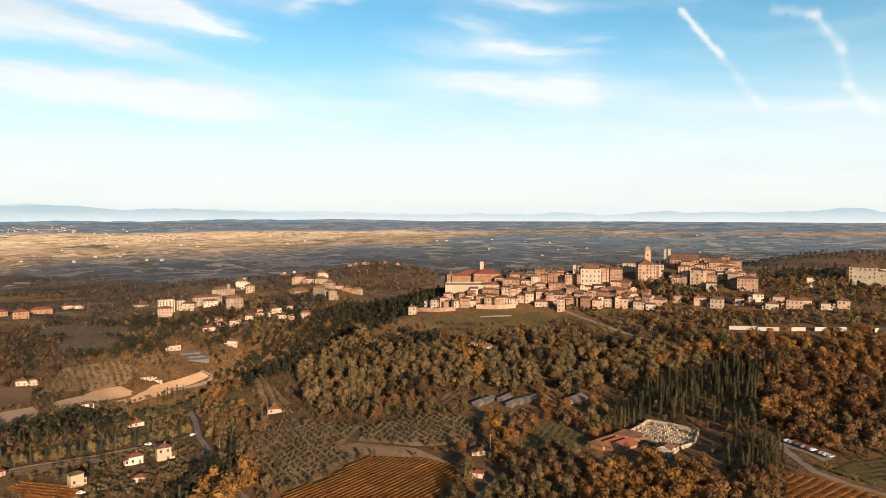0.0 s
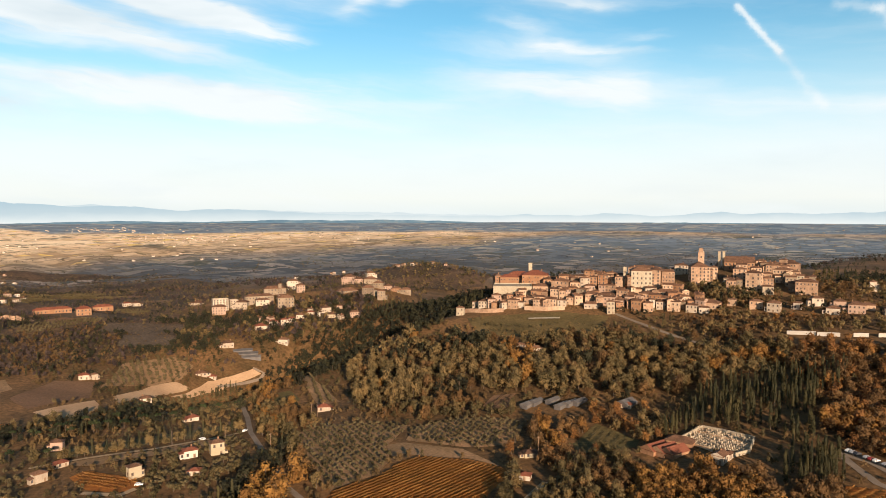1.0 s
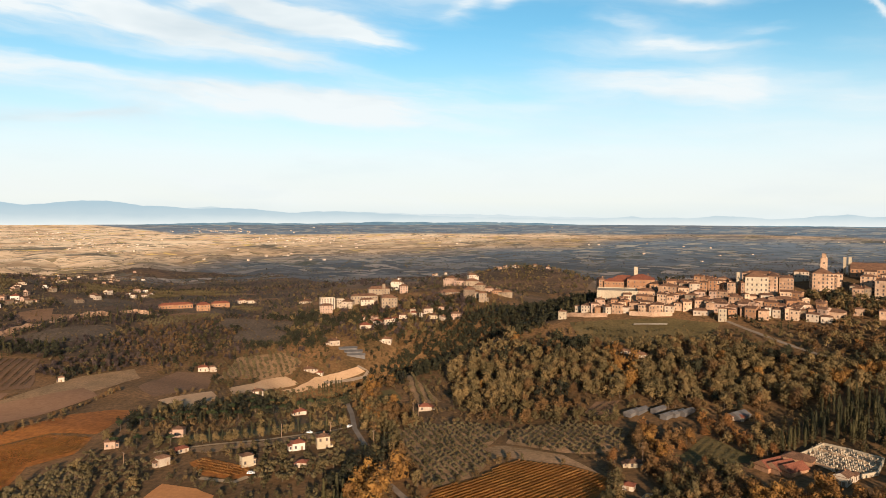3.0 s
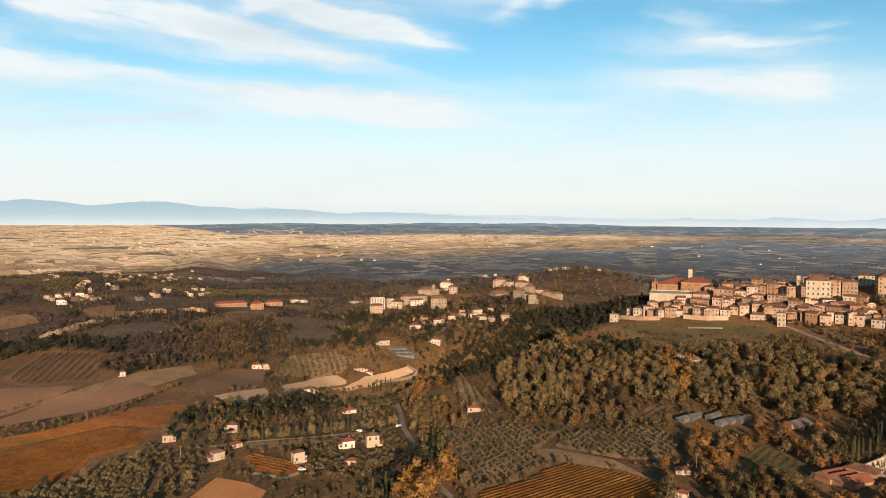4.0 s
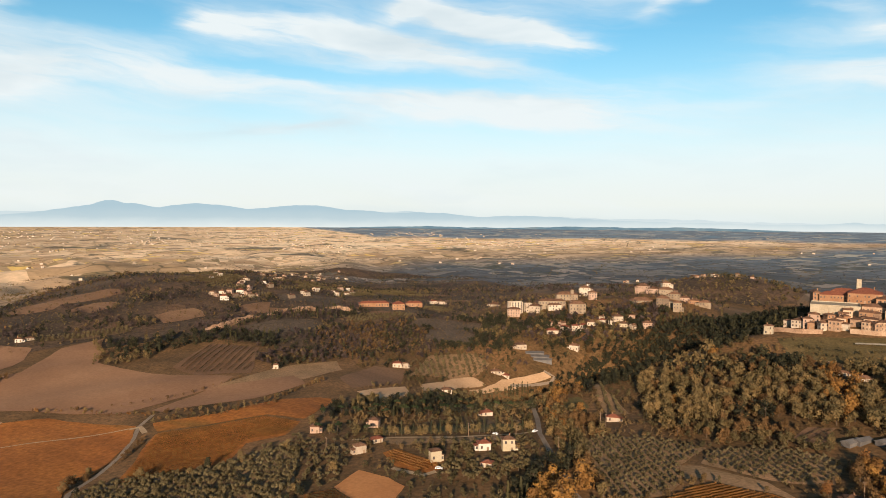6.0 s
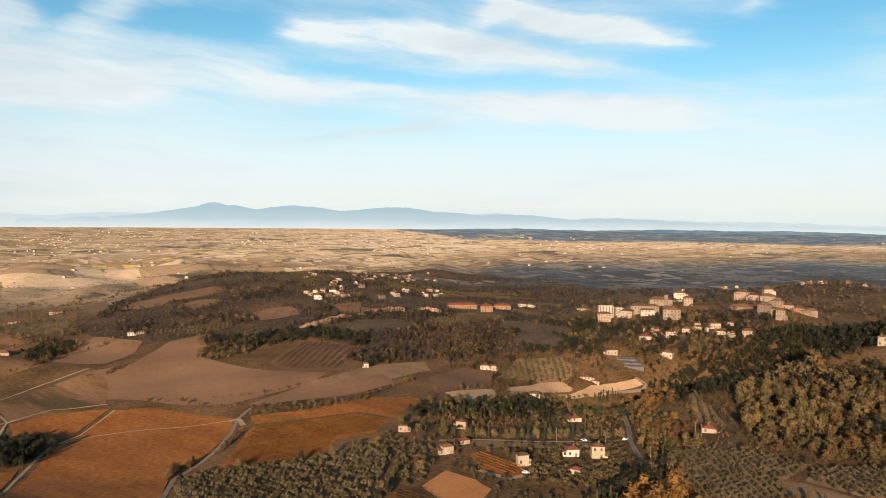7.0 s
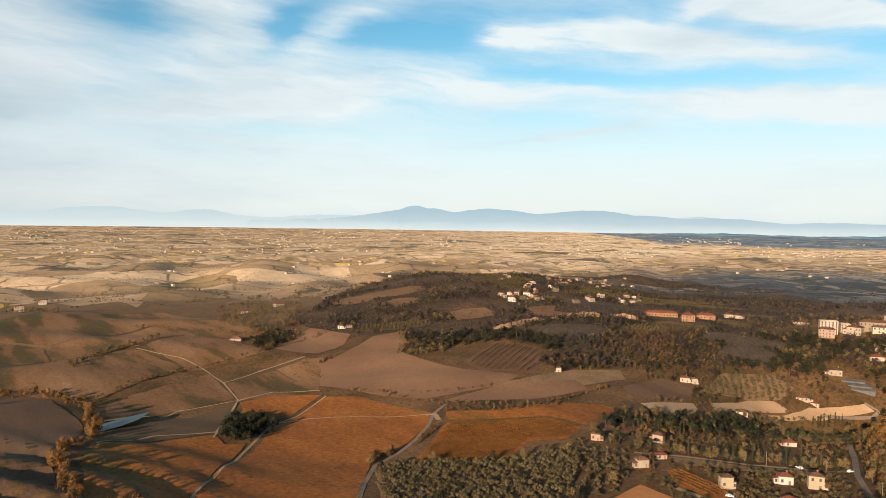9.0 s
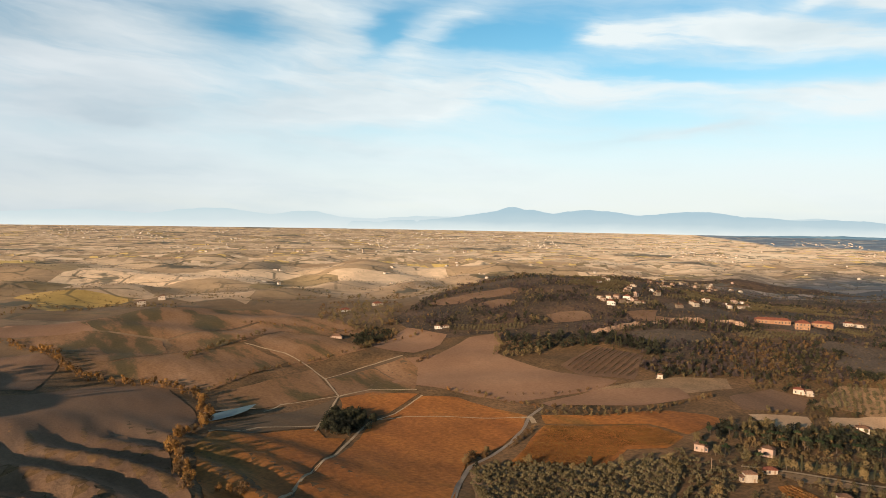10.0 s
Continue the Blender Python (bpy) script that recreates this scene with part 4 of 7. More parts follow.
field("field", [(-498.8, 117.2), (-522.7, 129.0), (-555.3, 178.2), (-586.5, 247.1), (-538.7, 217.1), (-507.1, 197.9)], GREENISH, "grey-green field beside the pond", 9.0)
field("field", [(-455.1, 93.0), (-496.5, 111.7), (-503.3, 195.0), (-477.3, 191.6), (-471.5, 204.9), (-403.6, 154.8), (-338.3, 111.2), (-274.8, 83.9), (-277.8, 64.4), (-356.0, 76.9)], RUSSET, "russet field above a gravel lane", 9.0)
field("field", [(-667.8, 109.1), (-775.8, 52.4), (-800.5, 85.9), (-826.8, 141.1), (-821.2, 228.7), (-726.6, 246.5), (-655.0, 151.3)], TILLED, "brown rolling field with grassy streaks", 10.0)
field("field", [(-836.5, 241.2), (-883.3, 290.2), (-806.5, 331.4), (-725.3, 338.4), (-716.7, 275.0), (-709.9, 247.1)], TILLED, "brown field below a lane", 10.0)
field("field", [(-654.9, 263.4), (-680.9, 366.2), (-638.6, 358.5), (-570.3, 318.1), (-587.2, 268.8), (-590.9, 251.1)], TILLED, "brown and green field crossed by a track", 9.0)
field("field", [(-584.4, 247.3), (-591.4, 282.3), (-557.3, 315.1), (-527.8, 268.2), (-520.1, 246.0), (-534.4, 244.8), (-547.3, 234.9)], RUSSET, "dark russet field by a cypress clump", 9.0)
field("field", [(-914.4, 156.0), (-962.4, 267.8), (-998.2, 345.1), (-904.3, 378.0), (-817.3, 373.0), (-812.5, 332.3), (-890.6, 292.6), (-839.9, 233.9), (-829.7, 159.9)], TILLED, "dull brown rolling field", 12.0)
field("field", [(-1016.5, -12.9), (-1019.7, 69.0), (-917.6, 149.9), (-836.2, 142.7), (-804.3, 80.9), (-831.0, 40.1)], TILLED, "brown ploughed rolling field", 12.0)
field("field", [(-1117.6, 61.3), (-1185.3, 202.2), (-1124.7, 350.1), (-977.7, 372.7), (-975.4, 271.5), (-921.9, 157.3), (-1004.0, 87.7)], TILLED, "dark brown ploughed rolling field", 14.0)
field("field", [(-1038.9, -60.7), (-1100.7, -13.8), (-1120.4, 75.9), (-1009.6, 81.5), (-1027.7, -13.0)], STUBBLE, "tan bare rolling field", 14.0)
v9 = field("vineyard", [(-538.0, 467.5), (-570.5, 545.5), (-512.3, 557.6), (-454.1, 484.9), (-494.0, 456.1)], PLOUGHED, "dark vineyard with diagonal rows", 9.0)
vine_rows(v9, [(-538.3, 469.2), (-567.2, 542.3), (-509.5, 552.7), (-458.0, 487.4), (-496.6, 460.1)], heading([(-497.7, 459.6), (-543.6, 552.6)]), 7.0, OAK, 3.0, 2.4, 1.0)
field("ploughed_hill", [(-649.7, -38.4), (-664.0, 3.2), (-708.4, 52.4), (-684.9, 92.4), (-663.1, 113.2), (-567.3, 118.8), (-529.7, 110.2), (-482.7, 82.4), (-438.4, 74.2), (-364.4, 69.8), (-334.7, 68.4), (-275.1, 53.2), (-301.0, -33.1), (-557.9, -60.4)], PLOUGHED, "brown ploughed hillside with soft furrows", 10.0)
field("ploughed_hill", [(-868.7, -60.6), (-902.5, -22.1), (-899.4, 10.0), (-806.2, 33.8), (-687.2, 7.5), (-682.5, -40.3)], PLOUGHED, "brown ploughed slope behind the trees", 10.0)
# scrubby sides of the ridge and its small terraced plots
RIDGE = [(-867.7, 447.8), (-1023.9, 603.6), (-1300.0, 950.0), (-1250.0, 1375.0), (-963.4, 1526.4), (-718.7, 1521.5), (-500.0, 1300.0), (-420.0, 1000.0), (-400.0, 860.0), (-300.0, 840.0), (-330.0, 740.0), (-430.0, 590.0), (-520.0, 575.0), (-609.2, 560.0), (-660.7, 475.0), (-690.0, 500.0), (-724.2, 436.0), (-762.9, 425.9)]
tagged(new("hillside", sheet(RIDGE, 16.0, 0.15, HEATH, "hillside")), "grey-brown scrubby hillside of the village ridge", "hillside", kind="structure")
for k in range(44):
    while True:
        a, r = radians(rng.uniform(27, 66)), rng.uniform(800, 1300)
        x, y = -math.sin(a) * r, math.cos(a) * r
        if inside(RIDGE, x, y) and not any(math.hypot(x - q[0][0], y - q[0][1]) < 75 for q in FIELDS):
            break
    turn, w, d = a + rng.normal(0, 0.5), rng.uniform(22, 48), rng.uniform(14, 26)
    c, q = math.cos(turn), math.sin(turn)
    plot = [(x + c * u * w - q * v * d, y + q * u * w + c * v * d) for u, v in ((-1, -1), (0.1, -1.2), (1, -0.9), (1.1, 0.2), (0.9, 1), (-0.2, 1.15), (-1, 0.9))]
    field("field", plot, (GREENISH, HEATH, TERRACE, PLOUGHED, TERRACE)[k % 5], ("small grey-green terrace plot", "scrubby plot on the ridge", "dark tilled terrace plot", "brown tilled plot on the ridge", "dark grey plot with rows of olives")[k % 5], 9.0)
    if k % 5 == 4 or k % 5 == 0:
        TERRACES.append((plot, turn))
field("grass_slope", [(-215.0, 1180.0), (-235.0, 1320.0), (-150.0, 1400.0), (-60.0, 1390.0), (0.0, 1300.0), (-15.0, 1190.0), (-70.0, 1130.0), (-150.0, 1120.0)], HEATH, "sunlit olive-brown slope with scattered olives", 12.0)
pond = [(-539.5, 121.5), (-558.5, 125.5), (-571.0, 160.0), (-573.0, 168.0), (-557.0, 156.0), (-546.0, 140.0)]
FIELDS.append(pond)
level = max(float(ground(*q)) for q in pond) + 0.5
tagged(new("water", mesh_from("water", [(x, y, level) for x, y in pond], [tuple(range(len(pond)))], [WATER])), "small blue-grey farm pond", "pond", kind="structure")
strip("pond_bank", [(-563.0, 123.0), (-569.5, 140.0), (-577.0, 168.0)], 4.5, SAND, "pale earth bank of the pond", 1.6, "bank")

strip("road", [(-311.2, 94.9), (-346.4, 116.0), (-400.0, 154.1), (-466.7, 205.9), (-512.3, 244.9), (-521.8, 270.5), (-551.3, 314.7)], 2.1, TRACK, "pale gravel lane between fields")
strip("road", [(-495.1, 189.6), (-513.0, 200.1), (-547.1, 220.9), (-591.7, 249.3), (-658.1, 262.3), (-704.1, 263.8), (-763.1, 254.2), (-831.7, 228.2)], 1.9, TRACK, "pale gravel farm track")
strip("road", [(-591.7, 249.3), (-590.7, 194.6), (-568.7, 172.8)], 1.6, TRACK, "narrow gravel track to the pond")
strip("road", [(-658.1, 262.3), (-675.0, 308.5), (-687.1, 365.9)], 2.4, TRACK, "narrow grassy track between fields")
strip("road", [(-498.7, 112.2), (-513.9, 152.0), (-508.3, 199.2)], 2.4, TRACK, "narrow earth track")
strip("road", [(-514.0, 245.7), (-506.9, 273.4), (-477.4, 299.4), (-434.7, 338.8)], 1.8, TRACK, "faint track across the field")
strip("road", [(-590.4, 247.6), (-600.6, 286.7), (-569.5, 318.9)], 2.4, TRACK, "gravel track along the field edge")
strip("road", [(-303.1, 191.1), (-338.7, 219.1), (-369.3, 247.4), (-379.0, 270.7), (-394.1, 299.0), (-414.0, 325.6), (-431.4, 344.6), (-442.8, 366.5)], 3.2, ASPHALT, "winding grey asphalt lane")
strip("road", [(-433.5, 337.9), (-429.5, 344.3), (-415.3, 336.4)], 4.0, TRACK, "gravel junction beside the lane")
strip("road", [(-89.1, 323.1), (-98.3, 334.7), (-107.2, 346.0), (-114.0, 363.5)], 3.4, ASPHALT, "narrow grey lane among trees")
strip("road", [(-130.4, 389.6), (-155.9, 437.9), (-173.4, 481.7), (-191.2, 520.3)], 3.4, ASPHALT, "shaded asphalt lane among trees")
strip("road", [(-274.8, 678.4), (-245.1, 721.3), (-243.9, 731.2), (-255.9, 729.6)], 3.0, ASPHALT, "lane bending round the sandy field")
strip("road", [(-259.9, 369.8), (-234.9, 385.1), (-202.8, 401.2), (-169.2, 428.9), (-160.7, 440.4)], 3.2, TRACK, "garden drive along the pine row")
strip("road", [(-206.1, 332.4), (-183.9, 328.4), (-179.8, 336.6)], 3.6, TRACK, "gravel farmyard drive")
strip("road", [(180.9, 373.4), (180.9, 356.1), (181.7, 335.5), (189.5, 320.2), (199.6, 307.7)], 4.0, ASPHALT, "grey lane beside the cemetery")
strip("road", [(183.4, 370.4), (191.5, 359.6), (194.6, 346.4)], 7.0, ASPHALT, "asphalt car park beside the cemetery")
strip("road", [(120.2, 682.5), (140.2, 645.7), (157.5, 610.2), (173.5, 580.0)], 4.0, ASPHALT, "walled road climbing to the town")
strip("road", [(185.0, 524.4), (198.2, 508.6), (203.8, 491.6)], 2.8, TRACK, "pale track in the woods")
strip("road", [(16.6, 328.6), (22.9, 341.7), (27.9, 351.4)], 3.2, TRACK, "pale drive by the yellow house")
strip("road", [(-153.6, 493.0), (-141.6, 501.0)], 2.4, TRACK, "short pale drive at a clearing")
strip("terrace", [(36.7, 681.3), (66.7, 675.7)], 4.0, PALE, "pale paved terrace under the town wall", 1.5, "terrace")

# ---- buildings ----
FOOT = []


def box(v, f, x0, x1, y0, y1, z0, z1):
    k = len(v)
    v += [(x0, y0, z0), (x1, y0, z0), (x1, y1, z0), (x0, y1, z0), (x0, y0, z1), (x1, y0, z1), (x1, y1, z1), (x0, y1, z1)]
    f += [(k + 3, k + 2, k + 1, k), (k + 4, k + 5, k + 6, k + 7), (k, k + 1, k + 5, k + 4), (k + 1, k + 2, k + 6, k + 5), (k + 2, k + 3, k + 7, k + 6), (k + 3, k, k + 4, k + 7)]


def boxes_mesh(name, boxes, mats, index=None):
    v, f = [], []
    for b in boxes:
        box(v, f, *b)
    return mesh_from(name, v, f, mats, None if index is None else [i for i in index for _ in range(6)])


PANE = boxes_mesh("pane", [(-0.5, 0.5, -0.03, 0.02, 0, 1.5)], [GLASS])
FRAME = boxes_mesh("window", [(-0.65, -0.5, -0.10, 0.02, 0, 1.5), (0.5, 0.65, -0.10, 0.02, 0, 1.5), (-0.65, 0.65, -0.10, 0.02, 1.5, 1.65), (-0.7, 0.7, -0.18, 0.02, -0.12, 0), (-0.03, 0.03, -0.06, 0.02, 0, 1.5)], [SHUTTER])


def window_mesh(name, w, h):
    """A surround, a sill and a pane set back in it; the wall lies at y = 0."""
    return boxes_mesh(name, [(-w / 2 - 0.15, -w / 2, -0.10, 0.02, 0, h), (w / 2, w / 2 + 0.15, -0.10, 0.02, 0, h), (-w / 2 - 0.15, w / 2 + 0.15, -0.10, 0.02, h, h + 0.15),
                             (-w / 2 - 0.2, w / 2 + 0.2, -0.18, 0.02, -0.12, 0), (-w / 2, w / 2, -0.03, 0.02, 0, h)], [SHUTTER, GLASS], [0, 0, 0, 0, 1])


WINDOWS = [window_mesh("window", 1.0, 1.5), window_mesh("window", 1.2, 1.9), window_mesh("window", 1.5, 2.3)]
DOOR = boxes_mesh("door", [(-0.7, -0.6, -0.12, 0.02, 0, 2.2), (0.6, 0.7, -0.12, 0.02, 0, 2.2), (-0.7, 0.7, -0.12, 0.02, 2.2, 2.35), (-0.6, 0.6, -0.04, 0.02, 0, 2.2)], [PALE, SHUTTER], [0, 0, 0, 1])
CHIMNEY = boxes_mesh("chimney", [(-0.35, 0.35, -0.35, 0.35, -1.2, 0.9), (-0.45, 0.45, -0.45, 0.45, 0.9, 1.05), (-0.3, 0.3, -0.3, 0.3, 1.05, 1.3)], [BRICK])


def roof_mesh(w, d, rise, gable, roof, wall, over=0.5):
    a, b = w / 2 + over, d / 2 + over
    r = a if gable else max(0.2, a - b)
    v = [(-a, -b, -0.25), (a, -b, -0.25), (a, b, -0.25), (-a, b, -0.25), (-a, -b, 0), (a, -b, 0), (a, b, 0), (-a, b, 0), (-r, 0, rise), (r, 0, rise)]
    f = [(3, 2, 1, 0), (0, 1, 5, 4), (1, 2, 6, 5), (2, 3, 7, 6), (3, 0, 4, 7), (4, 5, 9, 8), (6, 7, 8, 9), (5, 6, 9), (7, 4, 8)]
    side = 1 if gable else 0
    return mesh_from("roof", v, f, [roof, wall], [0, 0, 0, 0, 0, 0, 0, side, side])


def house(x, y, z, w, h, d=0.0, rot=0.0, wall=None, roof=None, gable=False, label="tan stone town house with a tiled roof", name="house", group="", rows=0, flat=False, big=0, rise=0.0, win=True, chimneys=1):
    """A building whose front, w wide and h high to the eaves, stands at x, y and is turned to the camera."""
    wall, roof = wall or STONE, roof or ROOF
    if math.hypot(x, y) > 700 and (group in ("suburban convent", "lower suburb", "houses outside the town", "village houses") or name in ("apartment_block", "brick_hall")):
        w, h, d = w * 0.86, h * 0.84, d * 0.7
    elif name == "farmhouse":
        w, h = w * 0.86, h * 0.92
    w, h = max(w, 2.0), max(h, 2.5)
    if not d:
        c, s = math.cos(radians(rot)), abs(math.sin(radians(rot)))
        w = max(w / (c + 0.7 * s), 3.0)  # the given width is that of the whole turned house
        d = min(max(w * 0.7, 4.5), 13.0)
        if not flat:
            h = max(h - min(w, d) * 0.16, 2.6)
    yaw = math.atan2(-x, y) + radians(rot)
    dist = math.hypot(x, y)
    cx, cy = x + x / dist * d / 2, y + y / dist * d / 2
    FOOT.append((cx, cy, max(w, d) / 2 + 2.0))
    root = tagged(new(name), label, "church" if name == "church" else "tower" if "tower" in name else "house", group)
    root.matrix_world = Matrix.Translation((cx, cy, z)) @ Matrix.Rotation(yaw, 4, "Z")
    low = min(float(ground(cx + sx * w / 2, cy + sy * d / 2)) for sx in (-1, 1) for sy in (-1, 1)) - z - 2.0
    part("wall", boxes_mesh("wall", [(-w / 2, w / 2, -d / 2, d / 2, min(-1.0, low), h)], [wall]), root)
    if flat:
        part("parapet", boxes_mesh("parapet", [(-w / 2 - 0.15, w / 2 + 0.15, -d / 2 - 0.15, -d / 2 + 0.35, h, h + 0.9), (-w / 2 - 0.15, w / 2 + 0.15, d / 2 - 0.35, d / 2 + 0.15, h, h + 0.9),
                                               (-w / 2 - 0.15, -w / 2 + 0.35, -d / 2 + 0.35, d / 2 - 0.35, h, h + 0.9), (w / 2 - 0.35, w / 2 + 0.15, -d / 2 + 0.35, d / 2 - 0.35, h, h + 0.9)], [wall]), root)
    else:
        up = rise or min(w, d) * (0.2 if name == "town_house" else 0.27)
        me = roof_mesh(w, d, up, gable, roof, wall) if w >= d else roof_mesh(d, w, up, gable, roof, wall)
        ob = part("roof", me, root)
        ob.location = (0, 0, h + 0.25)
        if w < d:
            ob.rotation_euler = (0, 0, math.pi / 2)
        for k in range(chimneys if min(w, d) > 5 else 0):
            part("chimney", CHIMNEY, root).location = (rng.uniform(-0.3, 0.3) * w, rng.uniform(0.1, 0.25) * d, h + 0.25 + up * 0.8)
    if name in ("farmhouse", "villa", "suburb_house", "village_house") and w > 4:
        # a lower wing at one end, with a lean-to roof of its own
        e = 1 if int(abs(x) * 3.7) % 2 else -1
        ww, wd, wh = w * (0.22 + (abs(y) * 0.37) % 0.16), d * 0.7, h * (0.5 + (abs(x) * 0.23) % 0.2)
        x0, x1 = sorted((e * w / 2, e * (w / 2 + ww)))
        y0, y1 = -d / 2 + d * 0.2, -d / 2 + d * 0.2 + wd
        part("wing", boxes_mesh("wing", [(x0, x1, y0, y1, min(-1.0, low), wh)], [wall]), root)
        hi, lo = wh + ww * 0.28, wh
        zl, zr = (lo, hi) if e < 0 else (hi, lo)
        a0, a1 = (x0 - 0.4, x1) if e < 0 else (x0, x1 + 0.4)
        v = [(a0, y0 - 0.4, zl), (a1, y0 - 0.4, zr), (a1, y1 + 0.4, zr), (a0, y1 + 0.4, zl), (a0, y0 - 0.4, zl + 0.25), (a1, y0 - 0.4, zr + 0.25), (a1, y1 + 0.4, zr + 0.25), (a0, y1 + 0.4, zl + 0.25)]
        part("wing_roof", mesh_from("wing_roof", v, [(3, 2, 1, 0), (4, 5, 6, 7), (0, 1, 5, 4), (1, 2, 6, 5), (2, 3, 7, 6), (3, 0, 4, 7)], [roof]), root)
        part("wing_window", WINDOWS[0], root).matrix_local = Matrix.Translation(((x0 + x1) / 2, y0, wh * 0.35))
    if win:
        floors = rows or max(1, int(h / 3.3))
        me = WINDOWS[big]
        for side, length, at in ((0, w, d / 2), (1, d, w / 2), (3, d, w / 2)):
            facing = Matrix.Rotation(yaw + side * math.pi / 2, 2) @ Vector((0, -1))
            if facing.dot(Vector((-cx, -cy)).normalized()) < 0.06:
                continue
            cols = max(1, int(length / (3.0 + big * 0.8)))
            for i in range(floors):
                for j in range(cols):
                    if rng.random() < 0.12:
                        continue
                    u, v = (j + 0.5) / cols * length - length / 2, (i + 0.3) * h / floors
                    turn = Matrix.Rotation(side * math.pi / 2, 4, "Z")
                    if side == 0 and i == 0 and j == cols // 2:
                        part("door", DOOR, root).matrix_local = turn @ Matrix.Translation((u, -at, 0.05))
                        continue
                    if name == "farmhouse":
                        frame_ob = part("window", FRAME, root)
                        frame_ob.matrix_local = turn @ Matrix.Translation((u, -at, v))
                        part("pane", PANE, frame_ob, "dark glass pane")
                        continue
                    part("window", me, root).matrix_local = turn @ Matrix.Translation((u, -at, v))
    return root


TOWN = "old hill town houses"
# fortress-like convent at the end of the town
house(23.2, 751.0, 76.6, 41.6, 12.9, d=34, wall=PALE, flat=True, win=False, label="pale battered stone bastion under the brick convent", name="bastion")
house(7.2, 800.0, 86.3, 7.8, 10.5, d=22, wall=BRICK, rot=8, label="red brick convent wing with a tiled roof", name="convent_wing", big=1)
house(28.5, 796.5, 86.6, 36.3, 9.1, d=12, wall=BRICK, roof=REDROOF, label="long red brick convent range with small windows", name="convent_range")
house(32.3, 811.4, 92.4, 22.4, 6.0, d=10, wall=BRICK, roof=REDROOF, label="upper brick range of the convent", name="convent_range")
house(49.4, 788.0, 89.4, 29.4, 9.6, d=24, wall=BRICK, roof=REDROOF, gable=False, rise=5, label="brick convent church with a broad tiled roof", name="church")
house(45.3, 810.7, 93.7, 4.3, 16.5, d=5, wall=PALE, flat=True, rows=2, label="slender pale bell tower with openings", name="bell_tower", big=1)
for spec in (
    (55.9, 758.7, 84.4, 21.6, 7.4, STONE), (74.0, 747.7, 83.8, 20.0, 14.7, STONE), (89.1, 749.4, 85.4, 10.9, 11.0, STONE), (99.2, 747.8, 85.6, 10.9, 15.3, PLASTER),
    (109.0, 750.0, 86.6, 9.1, 15.3, BRICK), (116.8, 747.5, 86.2, 8.4, 17.7, BRICK), (126.7, 757.5, 88.9, 9.1, 14.2, STONE), (133.9, 742.6, 85.6, 7.7, 17.0, STONE),
    (188.3, 757.7, 91.3, 13.8, 16.7, STONE), (212.7, 797.7, 100.2, 15.0, 11.7, PLASTER), (228.4, 752.8, 94.3, 10.5, 16.0, STONE),
    (238.5, 765.6, 98.0, 8.3, 13.7, STONE), (256.6, 739.6, 94.4, 13.1, 18.1, STONE), (263.4, 717.5, 90.8, 16.4, 19.9, STONE), (297.0, 791.1, 105.9, 12.0, 11.6, STONE),
) + (
    (301.7, 771.5, 102.5, 14.0, 11.9, STONE), (300.9, 741.3, 97.9, 19.0, 14.5, STONE), (327.1, 779.1, 105.6, 13.4, 10.1, STONE), (303.5, 692.9, 90.1, 19.6, 14.7, STONE),
    (270.9, 702.7, 89.0, 11.2, 9.2, PALE), (175.5, 811.4, 97.6, 38.7, 10.6, STONE), (87.1, 778.7, 92.3, 20.8, 7.0, PLASTER), (67.1, 778.5, 90.4, 18.9, 7.0, BRICK),
):
    house(*spec[0:5], wall=spec[5], rot=rng.uniform(-14, 14), group=TOWN, big=int(rng.integers(0, 2)), name="town_house", label="tall brick town house" if spec[5] is BRICK else "weathered tan stone town house with small dark windows")
for spec in (
    (-31.3, 717.5, 63.2, 8.8, 8.8, PALE), (-16.5, 749.6, 67.0, 7.3, 6.8, PLASTER), (-4.5, 737.5, 68.6, 17.4, 8.5, PLASTER), (15.1, 726.2, 70.2, 7.7, 8.9, STONE), (29.0, 719.8, 71.1, 11.1, 7.1, PLASTER),
    (40.0, 727.0, 74.3, 11.2, 7.7, STONE), (50.9, 722.8, 74.8, 12.3, 8.9, STONE), (63.0, 719.0, 75.3, 11.1, 7.1, PLASTER), (71.8, 710.3, 74.1, 9.2, 7.6, PLASTER), (80.6, 714.5, 75.9, 8.7, 8.2, STONE),
    (89.6, 728.5, 80.0, 10.6, 6.6, STONE), (101.7, 715.3, 77.6, 17.9, 11.1, STONE), (99.2, 699.6, 73.9, 14.7, 6.3, PLASTER), (117.8, 717.6, 79.0, 15.6, 8.8, STONE), (141.4, 714.2, 79.5, 16.0, 8.8, STONE),
) + (
    (155.2, 708.3, 79.1, 14.7, 11.0, STONE), (175.5, 714.7, 81.7, 23.2, 9.9, STONE), (187.4, 692.9, 78.8, 13.1, 10.2, STONE), (115.6, 681.7, 71.3, 7.7, 12.9, PALE), (173.2, 687.8, 76.6, 14.1, 8.4, PLASTER),
    (189.2, 669.8, 75.2, 11.0, 8.2, PLASTER), (207.3, 674.5, 77.9, 22.1, 8.3, STONE), (198.8, 664.4, 75.4, 9.3, 6.5, PLASTER), (228.6, 677.7, 80.8, 8.4, 7.2, STONE), (244.4, 660.5, 80.3, 12.1, 8.7, STONE),
    (150.9, 693.4, 75.9, 12.1, 8.0, PLASTER), (130.0, 709.2, 77.8, 6.8, 7.0, STONE),
):
    house(*spec[0:5], wall=spec[5], rot=rng.uniform(-18, 18), group=TOWN, name="town_house", label="cream plastered town house below the wall" if spec[5] is PLASTER else "tan stone town house with small dark windows")
